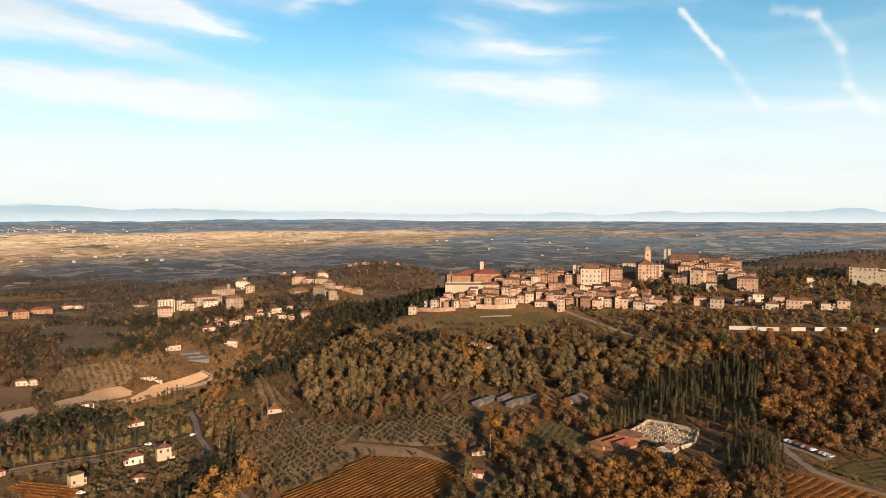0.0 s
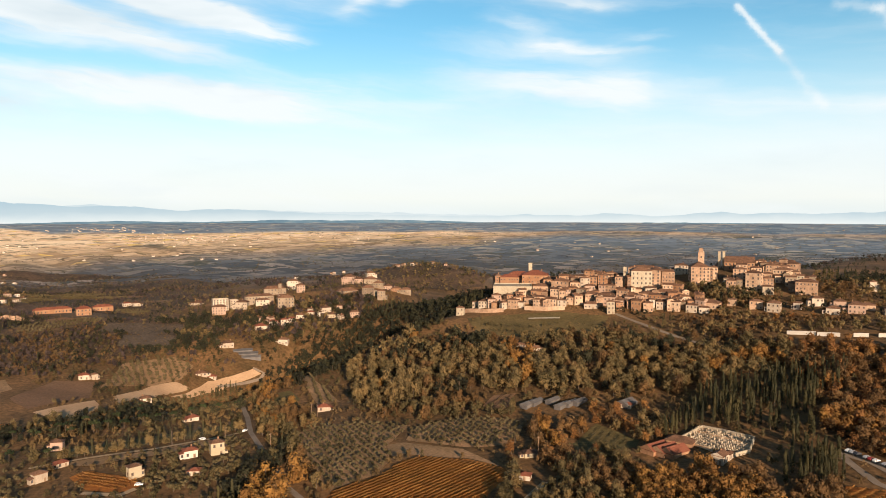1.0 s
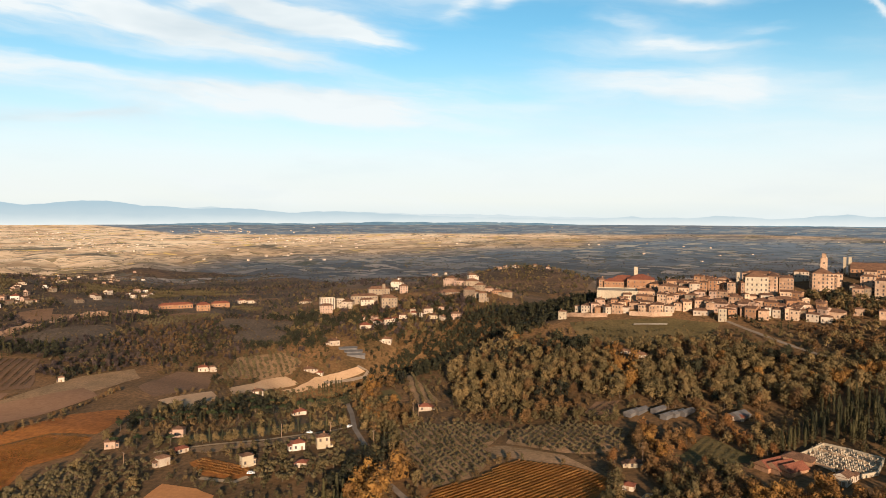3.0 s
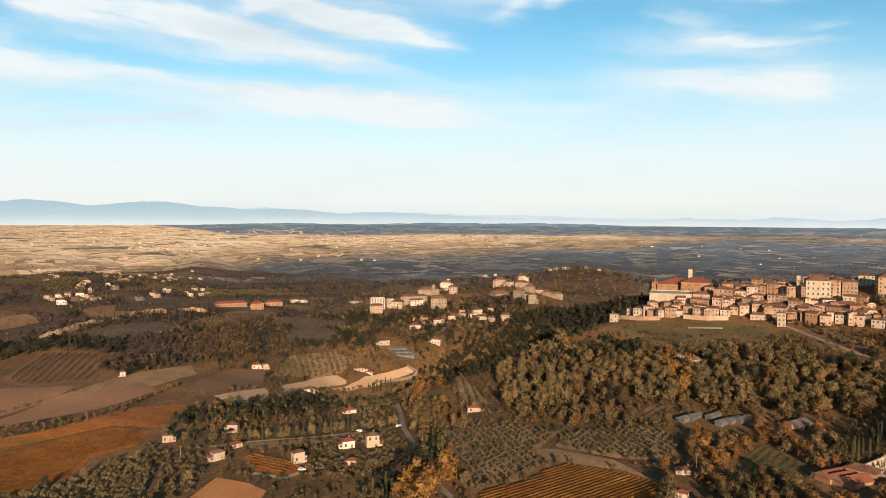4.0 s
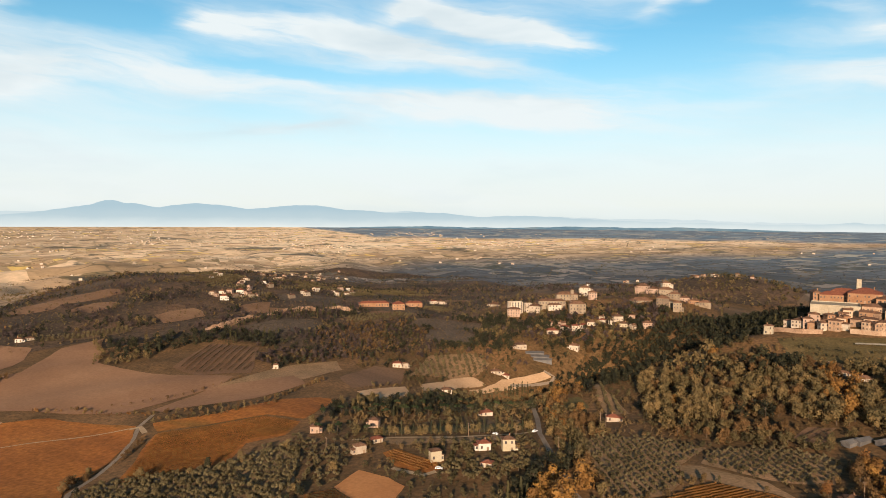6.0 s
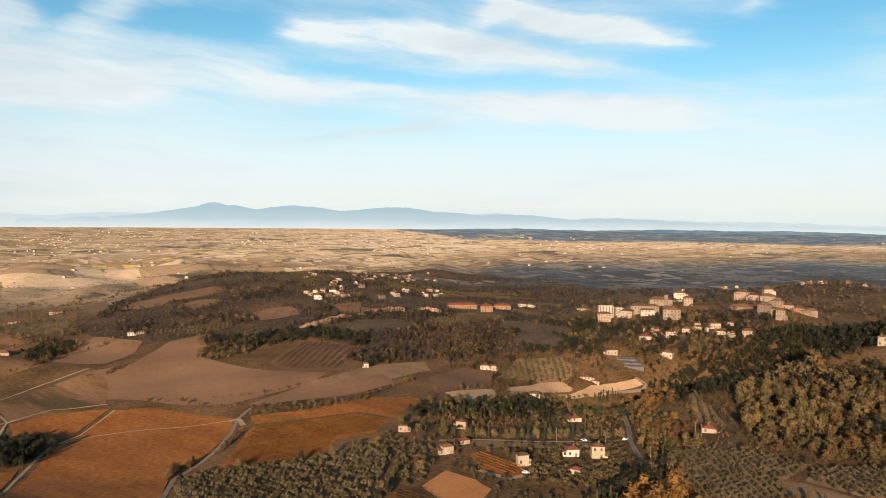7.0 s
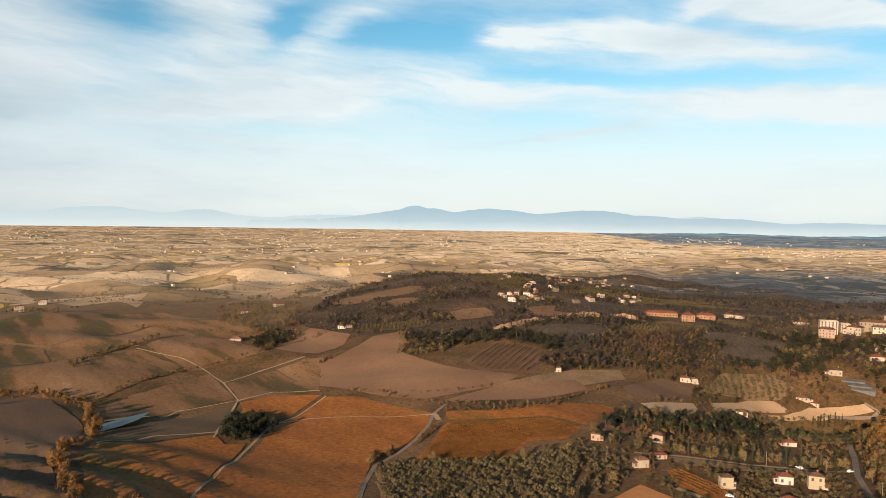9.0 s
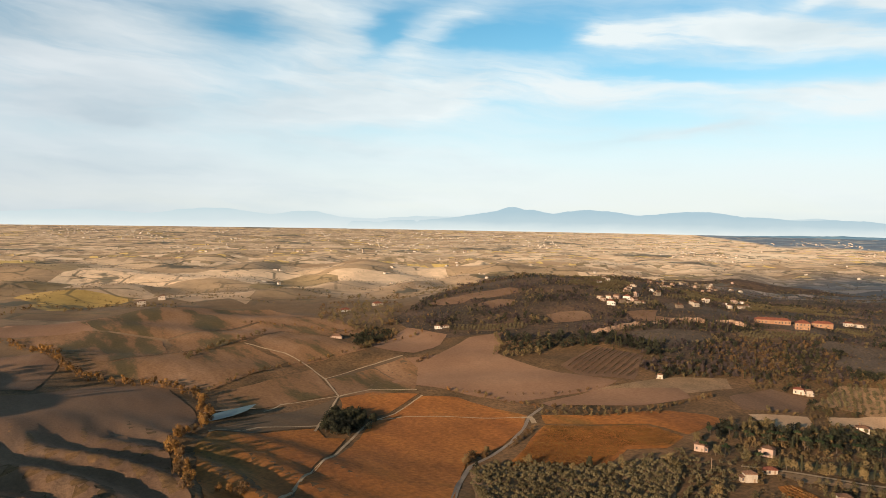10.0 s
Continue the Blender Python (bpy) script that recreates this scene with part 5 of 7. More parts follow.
for spec in (
    (254.8, 645.2, 79.8, 12.2, 9.5, PLASTER), (275.9, 645.9, 82.3, 7.7, 6.9, PLASTER), (294.6, 651.5, 84.7, 11.6, 8.5, PLASTER), (310.4, 643.5, 85.3, 11.3, 6.3, PINK), (294.3, 620.2, 81.7, 11.0, 6.6, PLASTER),
    (312.5, 617.7, 83.1, 13.9, 9.1, PINK), (327.1, 627.1, 84.9, 10.9, 5.6, STONE), (334.4, 607.6, 83.5, 8.7, 6.5, PLASTER), (351.6, 610.0, 84.2, 11.2, 8.0, PINK), (372.9, 707.8, 95.9, 6.6, 6.9, PLASTER),
    (25.2, 604.9, 52.5, 6.9, 3.0, PLASTER), (38.8, 592.3, 52.1, 9.7, 2.4, PLASTER),
):
    house(*spec[0:5], wall=spec[5], rot=rng.uniform(-25, 25), group="villas below the town", name="villa", label="rendered villa with a red tiled roof among trees")
house(445.2, 735.8, 98.4, 25.6, 12.0, d=22, wall=PALE, rot=-6, label="long pale villa with rows of windows", name="villa", big=1)
house(465.3, 729.2, 100.2, 16.5, 9.5, d=14, wall=PALE, label="side wing of the pale villa", name="villa")
# palace block, town hall, church
house(157.6, 747.5, 87.5, 21.4, 20.4, d=18, wall=PALE, label="pale stone palace with tall windows", name="palace", big=1, rows=4, rot=7)
house(173.4, 748.9, 88.5, 10.1, 20.2, d=20, wall=STONE, label="stone wing of the palace", name="palace", big=1)
house(143.3, 758.4, 89.4, 3.3, 21.0, d=4.5, wall=PALE, flat=True, rows=3, label="thin stone tower house", name="tower")
house(219.6, 753.9, 93.5, 19.0, 18.5, d=20, wall=STONE, flat=False, label="massive stone town hall with tall windows", name="town_hall", big=1, rot=9)
house(236.3, 804.0, 108.8, 6.6, 15.0, d=7, wall=STONE, flat=True, rows=2, label="square clock tower of the town hall", name="clock_tower", big=1)
house(236.9, 806.9, 122.4, 4.1, 5.9, d=4.5, wall=STONE, flat=True, rows=1, label="upper belfry stage of the clock tower", name="clock_tower")
house(274.7, 793.4, 105.7, 31.0, 8.5, d=26, wall=BRICK, gable=True, rise=6, label="rough brick church with a long tiled roof", name="church", big=1)
for a in (258.1, 809.9, 107.0, 2.8, 17.8), (262.6, 808.4, 107.1, 2.8, 17.8):
    house(*a, d=3.5, wall=PALE, flat=True, rows=1, label="open pale belfry pier of the church", name="bell_tower")
# the smaller houses packed between them
def pack(poly, count, wide, tall, gap, walls, label, group, name="town_house", turn=30.0):
    """Fills a quarter with small houses that stand wherever there is room."""
    xs, ys = [p[0] for p in poly], [p[1] for p in poly]
    made = tries = 0
    while made < count and tries < 4000:
        tries += 1
        x, y = rng.uniform(min(xs), max(xs)), rng.uniform(min(ys), max(ys))
        if inside(poly, x, y) and not any(math.hypot(x - fx, y - fy) < (fr - 2) * 0.75 + gap for fx, fy, fr in FOOT):
            house(x, y, float(ground(x, y)) + 0.3, rng.uniform(*wide), rng.uniform(*tall), d=rng.uniform(6, 9), wall=walls[rng.integers(0, len(walls))], gable=bool(rng.random() < 0.5), rot=rng.uniform(-turn, turn), label=label, group=group, name=name)
            made += 1


pack([(-23.8, 747.1), (9.8, 750.7), (70.1, 742.3), (136.0, 738.9), (188.8, 733.9), (198.8, 715.8), (212.0, 692.1), (205.2, 669.5), (184.0, 671.6), (121.6, 690.6), (79.2, 714.8), (67.0, 708.3), (9.4, 719.6)], 70, (5, 12), (6, 10.5), 2.2, [STONE, STONE, TANWALL, STONE, PINK, BRICK, PLASTER], "small tan house packed on the town slope", TOWN)
pack([(64.1, 757.3), (111.4, 777.9), (141.3, 768.5), (186.8, 775.8), (202.1, 762.0), (136.6, 742.4)], 22, (6, 11), (9, 14), 2.2, [STONE, STONE, TANWALL, BRICK], "narrow stone house in the upper town", TOWN)
pack([(245.4, 743.1), (285.7, 753.9), (332.4, 748.5), (314.0, 700.1), (272.9, 704.1), (242.0, 714.6)], 20, (6, 11), (7, 12), 2.2, [STONE, STONE, TANWALL, PALE], "narrow stone house in the upper town", TOWN)
pack([(262.3, 785.2), (345.9, 824.9), (331.9, 776.1), (279.9, 754.7)], 12, (7, 11), (7, 11), 2.2, [STONE, TANWALL], "narrow stone house in the upper town", TOWN)

# retaining walls of the town
def town_wall(line, h, thick, mat, label, lift=0.0):
    v, f = [], []
    pts = dense(line, 6.0)
    FOOT.extend((x, y, 5.0) for x, y in pts)
    for i, (x, y) in enumerate(pts):
        a, b = pts[max(0, i - 1)], pts[min(len(pts) - 1, i + 1)]
        d = Vector((b[0] - a[0], b[1] - a[1])).normalized() * (thick / 2)
        z = float(ground(x, y)) + lift
        v += [(x - d.y, y + d.x, z - 3), (x + d.y, y - d.x, z - 3), (x + d.y, y - d.x, z + h), (x - d.y, y + d.x, z + h)]
        if i:
            k = 4 * i
            f += [(k - 4, k - 3, k + 1, k), (k - 3, k - 2, k + 2, k + 1), (k - 2, k - 1, k + 3, k + 2), (k - 1, k - 4, k, k + 3)]
    k = len(v) - 4
    f += [(3, 2, 1, 0), (k, k + 1, k + 2, k + 3)]
    return tagged(new("stone_wall", mesh_from("stone_wall", v, f, [mat])), label, "wall", kind="structure")


town_wall([(-27.5, 732.3), (-8.2, 719.0), (12.8, 714.4)], 4.0, 1.5, STONE, "tan town wall on the slope")
town_wall([(34.3, 712.6), (55.1, 703.7), (73.8, 701.8)], 4.0, 1.5, STONE, "tan town wall on the slope")
for a in ([(240.0, 580.9), (257.7, 569.6)]), ([(257.8, 567.7), (271.2, 559.1)]), ([(279.3, 555.3), (288.6, 551.2)]), ([(294.5, 548.9), (302.3, 546.1)]), ([(306.9, 544.6), (315.7, 542.1)]), ([(333.8, 535.6), (345.4, 534.6)]):
    town_wall(a, 3.0, 1.0, WHITE, "long white retaining wall among the trees")

# houses outside the town
for spec in (
    (-188.0, 350.4, 28.8, 8.8, 7.8, YELLOW, "three-storey cream farmhouse"), (-171.9, 382.8, 28.7, 10.0, 5.7, WHITE, "white farmhouse with a red roof"), (-158.3, 388.5, 28.9, 9.8, 8.7, YELLOW, "tall yellow farmhouse with shuttered windows"),
    (-156.4, 354.3, 29.9, 7.1, 3.1, PLASTER, "low cream outbuilding"), (-293.9, 375.1, 23.1, 8.2, 5.5, PINK, "pink rendered house"), (-263.8, 402.4, 23.9, 9.4, 6.7, PINK, "pink rendered house among trees"),
    (-238.4, 347.5, 26.4, 9.3, 5.9, PLASTER, "cream house with a veranda"), (-240.6, 369.9, 26.3, 8.6, 3.6, PLASTER, "small cream house"), (-212.5, 478.2, 20.5, 10.4, 3.8, PLASTER, "cottage among olive trees"),
    (-236.9, 780.1, 17.5, 14.3, 8.7, PLASTER, "pale house in the hollow"), (-289.9, 745.6, 19.9, 16.0, 8.1, PLASTER, "pale house among olives"), (-292.3, 679.3, 4.2, 13.5, 4.7, PLASTER, "white farm building by the sandy field"),
    (-282.4, 684.7, 0.1, 10.0, 4.1, PLASTER, "white shed by the sandy field"), (-363.6, 595.0, 19.4, 10.1, 5.7, PLASTER, "white farmhouse on the slope"), (-356.2, 599.1, 18.6, 6.7, 6.2, PLASTER, "white barn on the slope"),
    (-118.8, 485.8, 27.3, 10.4, 4.5, PLASTER, "low white house with a red roof"), (-298.5, 578.7, 5.7, 11.2, 3.7, PLASTER, "low house behind the field"),
) + (
    (-272.9, 805.5, 30.2, 17.7, 7.2, PLASTER, "pale suburban house"), (-262.7, 823.1, 33.1, 11.6, 6.6, PLASTER, "pale suburban house"), (-249.5, 822.8, 32.7, 10.8, 9.8, PLASTER, "pale suburban house"),
    (-243.3, 835.4, 35.1, 9.7, 6.6, PLASTER, "pale suburban house"), (-236.5, 848.8, 37.5, 12.1, 6.6, PLASTER, "pale suburban house"), (-226.7, 862.0, 39.7, 11.5, 6.0, PLASTER, "pale suburban house"),
    (-210.5, 873.0, 41.5, 16.7, 9.3, PLASTER, "pale suburban house"), (-198.3, 854.0, 38.0, 13.3, 6.5, YELLOW, "ochre suburban house"), (-169.3, 853.4, 38.3, 15.6, 10.1, PINK, "pink suburban villa"),
    (-705.2, 701.0, 55.5, 11.4, 8.7, WHITE, "white house on the wooded ridge"), (-718.8, 746.7, 59.1, 13.4, 8.2, WHITE, "white house on the wooded ridge"), (-664.7, 821.9, 55.0, 12.2, 6.5, PLASTER, "pale house on the wooded ridge"),
    (-990.3, 426.9, 26.0, 19.0, 6.1, WHITE, "white farmhouse in the fields"), (-1007.3, 489.4, 30.6, 19.0, 6.4, PLASTER, "farmhouse in the fields"), (-799.0, 334.3, 19.9, 16.6, 7.0, PINK, "old brick farmstead among trees"),
    (-1266.6, 175.4, 20.2, 12.3, 6.7, PLASTER, "farmhouse on a rise"), (-1327.1, 218.2, 20.6, 12.3, 7.1, PLASTER, "farmhouse on a rise"), (-529.2, 227.7, 4.7, 6.5, 5.2, PINK, "farmhouse hidden among cypresses"),
) + (
    (-764.2, 457.7, 30.8, 10.2, 4.8, WHITE, "white farm buildings"), (-761.4, 467.3, 31.3, 9.0, 4.1, PLASTER, "white farm buildings"), (-446.1, 509.6, 25.0, 5.5, 5.3, PLASTER, "small hut on the slope"),
    (-343.5, -0.8, 42.5, 8.3, 4.9, PINK, "brick farmhouse at the foot of the hill"), (-319.7, 875.1, 44.3, 20.4, 13.0, PLASTER, "white rendered block beside the flats"),
    (-498.8, 920.4, 40.0, 13.2, 6.7, PLASTER, "small pale house"), (-487.0, 922.6, 40.1, 13.1, 6.7, PLASTER, "small pale house"), (-401.3, 928.0, 42.4, 19.1, 4.8, PLASTER, "low pale building"),
    (22.2, 385.2, 33.0, 10.1, 3.2, YELLOW, "cream villa with a hipped roof"), (18.0, 353.6, 32.3, 7.3, 3.0, PLASTER, "low roofed shed"), (89.3, 460.9, 40.8, 8.9, 3.1, PLASTER, "pale hut at the edge of the wood"),
):
    house(*spec[0:5], wall=spec[5], roof=REDROOF if spec[5] in (WHITE, PLASTER) and rng.random() < 0.6 else ROOF, rot=rng.uniform(-20, 28), label=spec[6] + " with a tiled roof", group="houses outside the town", name="farmhouse")
house(-346.2, 867.6, 41.7, 22.2, 19.0, d=14, wall=PLASTER, flat=True, rows=6, label="white six-storey block of flats", name="apartment_block", big=1, rot=12)
house(-332.7, 879.5, 44.7, 11.8, 12.4, d=12, wall=PLASTER, flat=True, rows=4, label="lower white block of flats", name="apartment_block", rot=12)
house(-342.5, 854.8, 39.9, 16.5, 10.1, d=9, wall=PINK, label="pink house below the flats", rows=3)
for spec in ((-304.3, 894.3, 49.6, 42.1, 11.6, 14, TANWALL), (-295.7, 933.1, 56.9, 34.6, 9.7, 18, TANWALL), (-266.6, 886.1, 45.6, 24.6, 15.4, 16, TANWALL), (-297.9, 888.3, 47.9, 20.1, 8.6, 10, PLASTER), (-264.0, 949.0, 58.3, 13.5, 11.8, 12, PINK), (-289.3, 936.3, 66.1, 4.8, 6.7, 5, TANWALL)):
    house(*spec[0:5], d=spec[5], wall=spec[6], rot=10, label="large tan convent range with many windows", name="convent_range", group="suburban convent", big=1)
for spec in ((-166.8, 935.6, 55.2, 19.0, 16.3, TANWALL), (-158.1, 972.2, 62.7, 19.4, 10.5, TANWALL), (-147.0, 924.7, 51.6, 12.6, 15.9, TANWALL), (-173.8, 994.9, 67.8, 22.0, 8.6, TANWALL), (-207.2, 1008.9, 71.2, 21.2, 6.7, PINK), (-190.4, 997.0, 68.4, 16.1, 7.3, PINK), (-145.3, 974.2, 60.9, 14.9, 6.9, PINK), (-132.7, 971.0, 58.3, 14.6, 6.8, BRICK), (-119.1, 967.7, 57.2, 17.2, 6.8, TANWALL), (-179.3, 1024.4, 75.1, 16.2, 6.7, PLASTER), (-289.1, 999.0, 65.5, 18.0, 6.3, PLASTER), (-197.8, 947.2, 58.7, 37.5, 4.9, TANWALL)):
    house(*spec[0:5], wall=spec[5], rot=rng.uniform(-22, 22), label="house of the lower suburb with a reddish roof", group="lower suburb", name="suburb_house")
for spec in ((-543.4, 825.8, 43.3, 49.4, 6.4, 14), (-504.0, 827.7, 41.1, 19.4, 10.2, 16), (-503.2, 869.3, 41.2, 27.9, 6.5, 14)):
    house(*spec[0:5], d=spec[5], wall=BRICK, roof=REDROOF, label="long red brick building on the wooded slope", name="brick_hall", big=1, rot=6)
# scattered villages
VILLAGES = (([(-826.3, 756.1), (-856.5, 820.9), (-1234.9, 1357.4), (-1102.2, 1425.7), (-988.0, 1415.2), (-928.9, 1274.4), (-785.8, 931.1), (-787.7, 791.2)], 46, 9), ([(-693.4, 697.4), (-721.3, 770.4), (-682.9, 846.6), (-698.3, 1001.7), (-623.3, 881.8), (-651.7, 773.4)], 9, 10),
            ([(-804.6, 756.6), (-803.7, 830.8), (-1039.2, 1356.3), (-920.9, 1220.6), (-746.4, 815.7)], 12, 9), ([(-363.5, 1226.4), (-375.7, 1648.4), (-256.6, 1750.2), (-161.3, 1616.3), (-115.6, 1502.3), (-238.5, 1225.5)], 16, 10), ([(-283.6, 1227.4), (-288.8, 1586.0), (-119.7, 1414.5), (-63.4, 1217.6), (-114.8, 979.2), (-207.4, 965.1)], 10, 9))
for poly, count, wide in VILLAGES:
    xs, ys = [p[0] for p in poly], [p[1] for p in poly]
    made = 0
    while made < count:
        x, y = rng.uniform(min(xs), max(xs)), rng.uniform(min(ys), max(ys))
        if not inside(poly, x, y) or any(math.hypot(x - fx, y - fy) < fr + 2.5 for fx, fy, fr in FOOT):
            made += 0.02
            continue
        house(x, y, float(ground(x, y)) + 0.5, wide * rng.uniform(0.6, 1.1), rng.uniform(3.5, 6.5), wall=(PLASTER, PLASTER, STONE, PINK, WHITE)[rng.integers(0, 5)], rot=rng.uniform(-40, 40), label="village house on the ridge with a tiled roof", group="village houses", name="village_house")
        made += 1

pack([(-193.5, 954.7), (-259.4, 1391.1), (-240.6, 1642.0), (-154.6, 1549.9), (-92.6, 1336.2), (-133.0, 1158.4), (-148.4, 963.1)], 16, (5, 9), (4, 7.5), 5.0, [TANWALL, PINK, PLASTER, TANWALL], "small suburb house with a brown tiled roof", "lower suburb", "suburb_house", 70.0)
pack([(-340.2, 923.5), (-359.9, 1084.3), (-343.2, 1230.1), (-255.2, 975.6), (-258.5, 899.4), (-301.9, 885.9)], 7, (5, 9), (4, 7), 5.0, [TANWALL, PLASTER, PINK], "small suburb house with a brown tiled roof", "lower suburb", "suburb_house", 70.0)
pack([(-302.6, 821.8), (-245.4, 880.9), (-175.6, 904.1), (-159.9, 860.5), (-226.5, 813.9), (-273.3, 781.6)], 6, (5, 9), (4, 6.5), 6.0, [PLASTER, PLASTER, PINK], "suburban house among trees", "lower suburb", "suburb_house", 70.0)
pack([(-788.8, 682.7), (-777.2, 764.2), (-727.2, 869.0), (-628.9, 889.7), (-579.6, 820.1), (-656.8, 711.8)], 14, (7, 11), (4.5, 7), 6.0, [PLASTER, TANWALL, PINK], "house among trees on the ridge", "village houses", "village_house", 70.0)

# cemetery
YARD = [(107.0, 402.2), (125.7, 418.9), (136.0, 409.3), (147.5, 396.1), (138.8, 379.2), (126.6, 374.3), (115.5, 391.3)]
FIELDS.append(YARD)
cemetery = tagged(new("cemetery", sheet(YARD, 5.0, 0.5, SAND, "cemetery")), "walled gravel cemetery with close rows of gravestones", "cemetery")
GRAVES = [boxes_mesh("gravestone", [(-0.5, 0.5, -1.0, 1.0, -0.3, 0.45), (-0.45, 0.45, 0.8, 1.0, 0.45, 0.45 + h)], [MARBLE]) for h in (0.7, 1.0, 1.4)]
c, s = math.cos(heading(YARD[0:2])), math.sin(heading(YARD[0:2]))
for i in range(-40, 40):
    for j in range(-30, 30):
        x, y = YARD[0][0] + c * i * 2.0 - s * j * 2.8, YARD[0][1] + s * i * 2.0 + c * j * 2.8
        if inside(YARD, x, y) and rng.random() < 0.9 and i % 9:
            g = part("gravestone", GRAVES[rng.integers(0, 3)], cemetery)
            g.matrix_basis = Matrix.Translation((x + rng.normal(0, 0.1), y, float(ground(x, y)) + 0.5)) @ Matrix.Rotation(math.atan2(s, c), 4, "Z")
town_wall([(107.0, 402.2), (125.7, 418.9), (136.0, 409.3), (147.5, 396.1)], 2.2, 0.6, PALE, "pale cemetery wall")
town_wall([(147.5, 396.1), (138.8, 379.2), (126.6, 374.3)], 2.2, 0.7, PALE, "low pale cemetery wall")
house(119.2, 366.3, 38.5, 6.2, 4.5, d=8, wall=PLASTER, gable=True, label="cream cemetery chapel with a gabled front", name="chapel", rot=-20)
house(125.4, 371.5, 39.2, 3.5, 3.2, d=6, wall=PLASTER, label="small cream cemetery lodge", rot=-20)
for k, a in enumerate(((90.0, 383.2, 36.6, 9.0, 1.8), (94.6, 380.1, 36.9, 9.4, 1.8), (98.9, 377.0, 37.1, 8.5, 1.8))):
    house(*a, d=14, wall=BRICK, roof=REDROOF, gable=True, rot=-38, rise=3, label="low brick cemetery building with a red roof", name="burial_hall", win=False, chimneys=0)
house(106.5, 394.2, 38.4, 15.1, 2.2, d=9, wall=BRICK, roof=ROOF, rot=-16, label="low tiled range along the cemetery", name="burial_hall", win=False, chimneys=0)
# sheds and plastic tunnels on the slope
for a in (25.1, 467.1, 37.2, 5.5, 1.9), (30.6, 471.3, 37.8, 5.1, 1.9), (42.1, 473.2, 38.6, 4.4, 1.9), (47.3, 462.9, 38.1, 4.9, 2.2), (53.5, 466.8, 38.7, 4.6, 2.2), (59.3, 468.7, 39.3, 4.9, 2.2), (89.2, 461.2, 40.8, 9.4, 2.5):
    house(*a, d=12, wall=SHEET, roof=SHEET, gable=True, rot=-32, label="grey sheet-metal shed with a shallow roof", name="shed", win=False, chimneys=0, group="sheds on the slope")
for a in (-265.8, 743.7, 11.7, 20.1, 2.5), (-261.4, 740.3, 8.6, 20.0, 2.4), (-272.7, 745.4, 14.8, 20.3, 2.5):
    house(*a, d=8, wall=SHEET, roof=SHEET, gable=True, rot=4, rise=1.5, label="long pale plastic tunnel", name="polytunnel", win=False, chimneys=0, group="plastic tunnels")


# bare clay bank with terraces on the flank of the ridge
def clay_bank(line, tall, label):
    pts = dense(line, 3.0)
    v, f = [], []
    for i, (x, y) in enumerate(pts):
        a, b = pts[max(0, i - 1)], pts[min(len(pts) - 1, i + 1)]
        d = Vector((b[0] - a[0], b[1] - a[1])).normalized()
        side = Vector((d.y, -d.x)) if Vector((d.y, -d.x)).dot(Vector((-x, -y))) > 0 else Vector((-d.y, d.x))
        rise = tall * (0.55 + 0.9 * abs(noise.noise((x * 0.07, y * 0.07, 1.0)))) * min(1.0, i / 6, (len(pts) - 1 - i) / 6)
        base = float(ground(x, y))
        for out, up in ((3.5, -0.6), (2.4, 0.35), (1.2, 0.5), (0.4, 0.95), (-1.5, 1.0), (-9.0, 0.3)):
            w = out + 0.8 * noise.noise((x * 0.3, y * 0.3, out))
            v.append((x + side.x * w, y + side.y * w, base + (rise * up if up > 0 else up)))
        if i:
            for k in range(5):
                p, q = 6 * i - 6 + k, 6 * i + k
                f.append((p, q, q + 1, p + 1))
    FOOT.extend((x, y, 4.0) for x, y in pts[::3])
    return tagged(new("clay_bank", mesh_from("clay_bank", v, f, [CLAY])), label, "bank", kind="structure")


CLAY = surface("bare_reddish_clay", [(0.0, (0.13, 0.075, 0.045)), (0.5, (0.22, 0.135, 0.085)), (1.0, (0.32, 0.21, 0.14))], 0.12, fine=0.35, fine_scale=0.5, bump=0.6, stretch=(1, 1, 0.3))
clay_bank([(-616.0, 580.0), (-609.0, 600.0), (-612.0, 640.0), (-609.0, 668.0)], 7.0, "bare reddish clay bank below the village")
clay_bank([(-604.0, 676.0), (-600.0, 705.0), (-590.0, 735.0), (-572.0, 752.0)], 8.5, "terraced clay bank among thin cypresses")
clay_bank([(-585.0, 765.0), (-560.0, 775.0), (-535.0, 778.0)], 7.0, "crumbling clay bank above a russet slope")

# parked cars
RUBBER = surface("black_rubber", [(0.0, (0.012, 0.012, 0.012)), (1.0, (0.025, 0.025, 0.025))], 2.0)
PAINTS = [surface("car_paint_" + k, [(0.0, c), (1.0, tuple(v * 1.15 for v in c))], 1.0, rough=0.3, spec=0.5) for k, c in (("white", (0.62, 0.62, 0.6)), ("silver", (0.32, 0.33, 0.34)), ("dark", (0.03, 0.035, 0.045)), ("red", (0.25, 0.03, 0.025)))]
CAR_SIDE = [(-2.1, 0.35), (-2.1, 0.85), (-1.75, 0.95), (-1.3, 1.42), (0.35, 1.45), (1.05, 0.95), (1.95, 0.8), (2.1, 0.5), (2.1, 0.35)]


def profile_mesh(name, side, half, mat):
    k = len(side)
    v = [(x, s * half * (0.86 if z > 1.2 else 1.0), z) for s in (-1, 1) for x, z in side]
    f = [tuple(range(k)), tuple(range(2 * k - 1, k - 1, -1))] + [(i, i + k, (i + 1) % k + k, (i + 1) % k) for i in range(k)]
    return mesh_from(name, v, f, [mat])


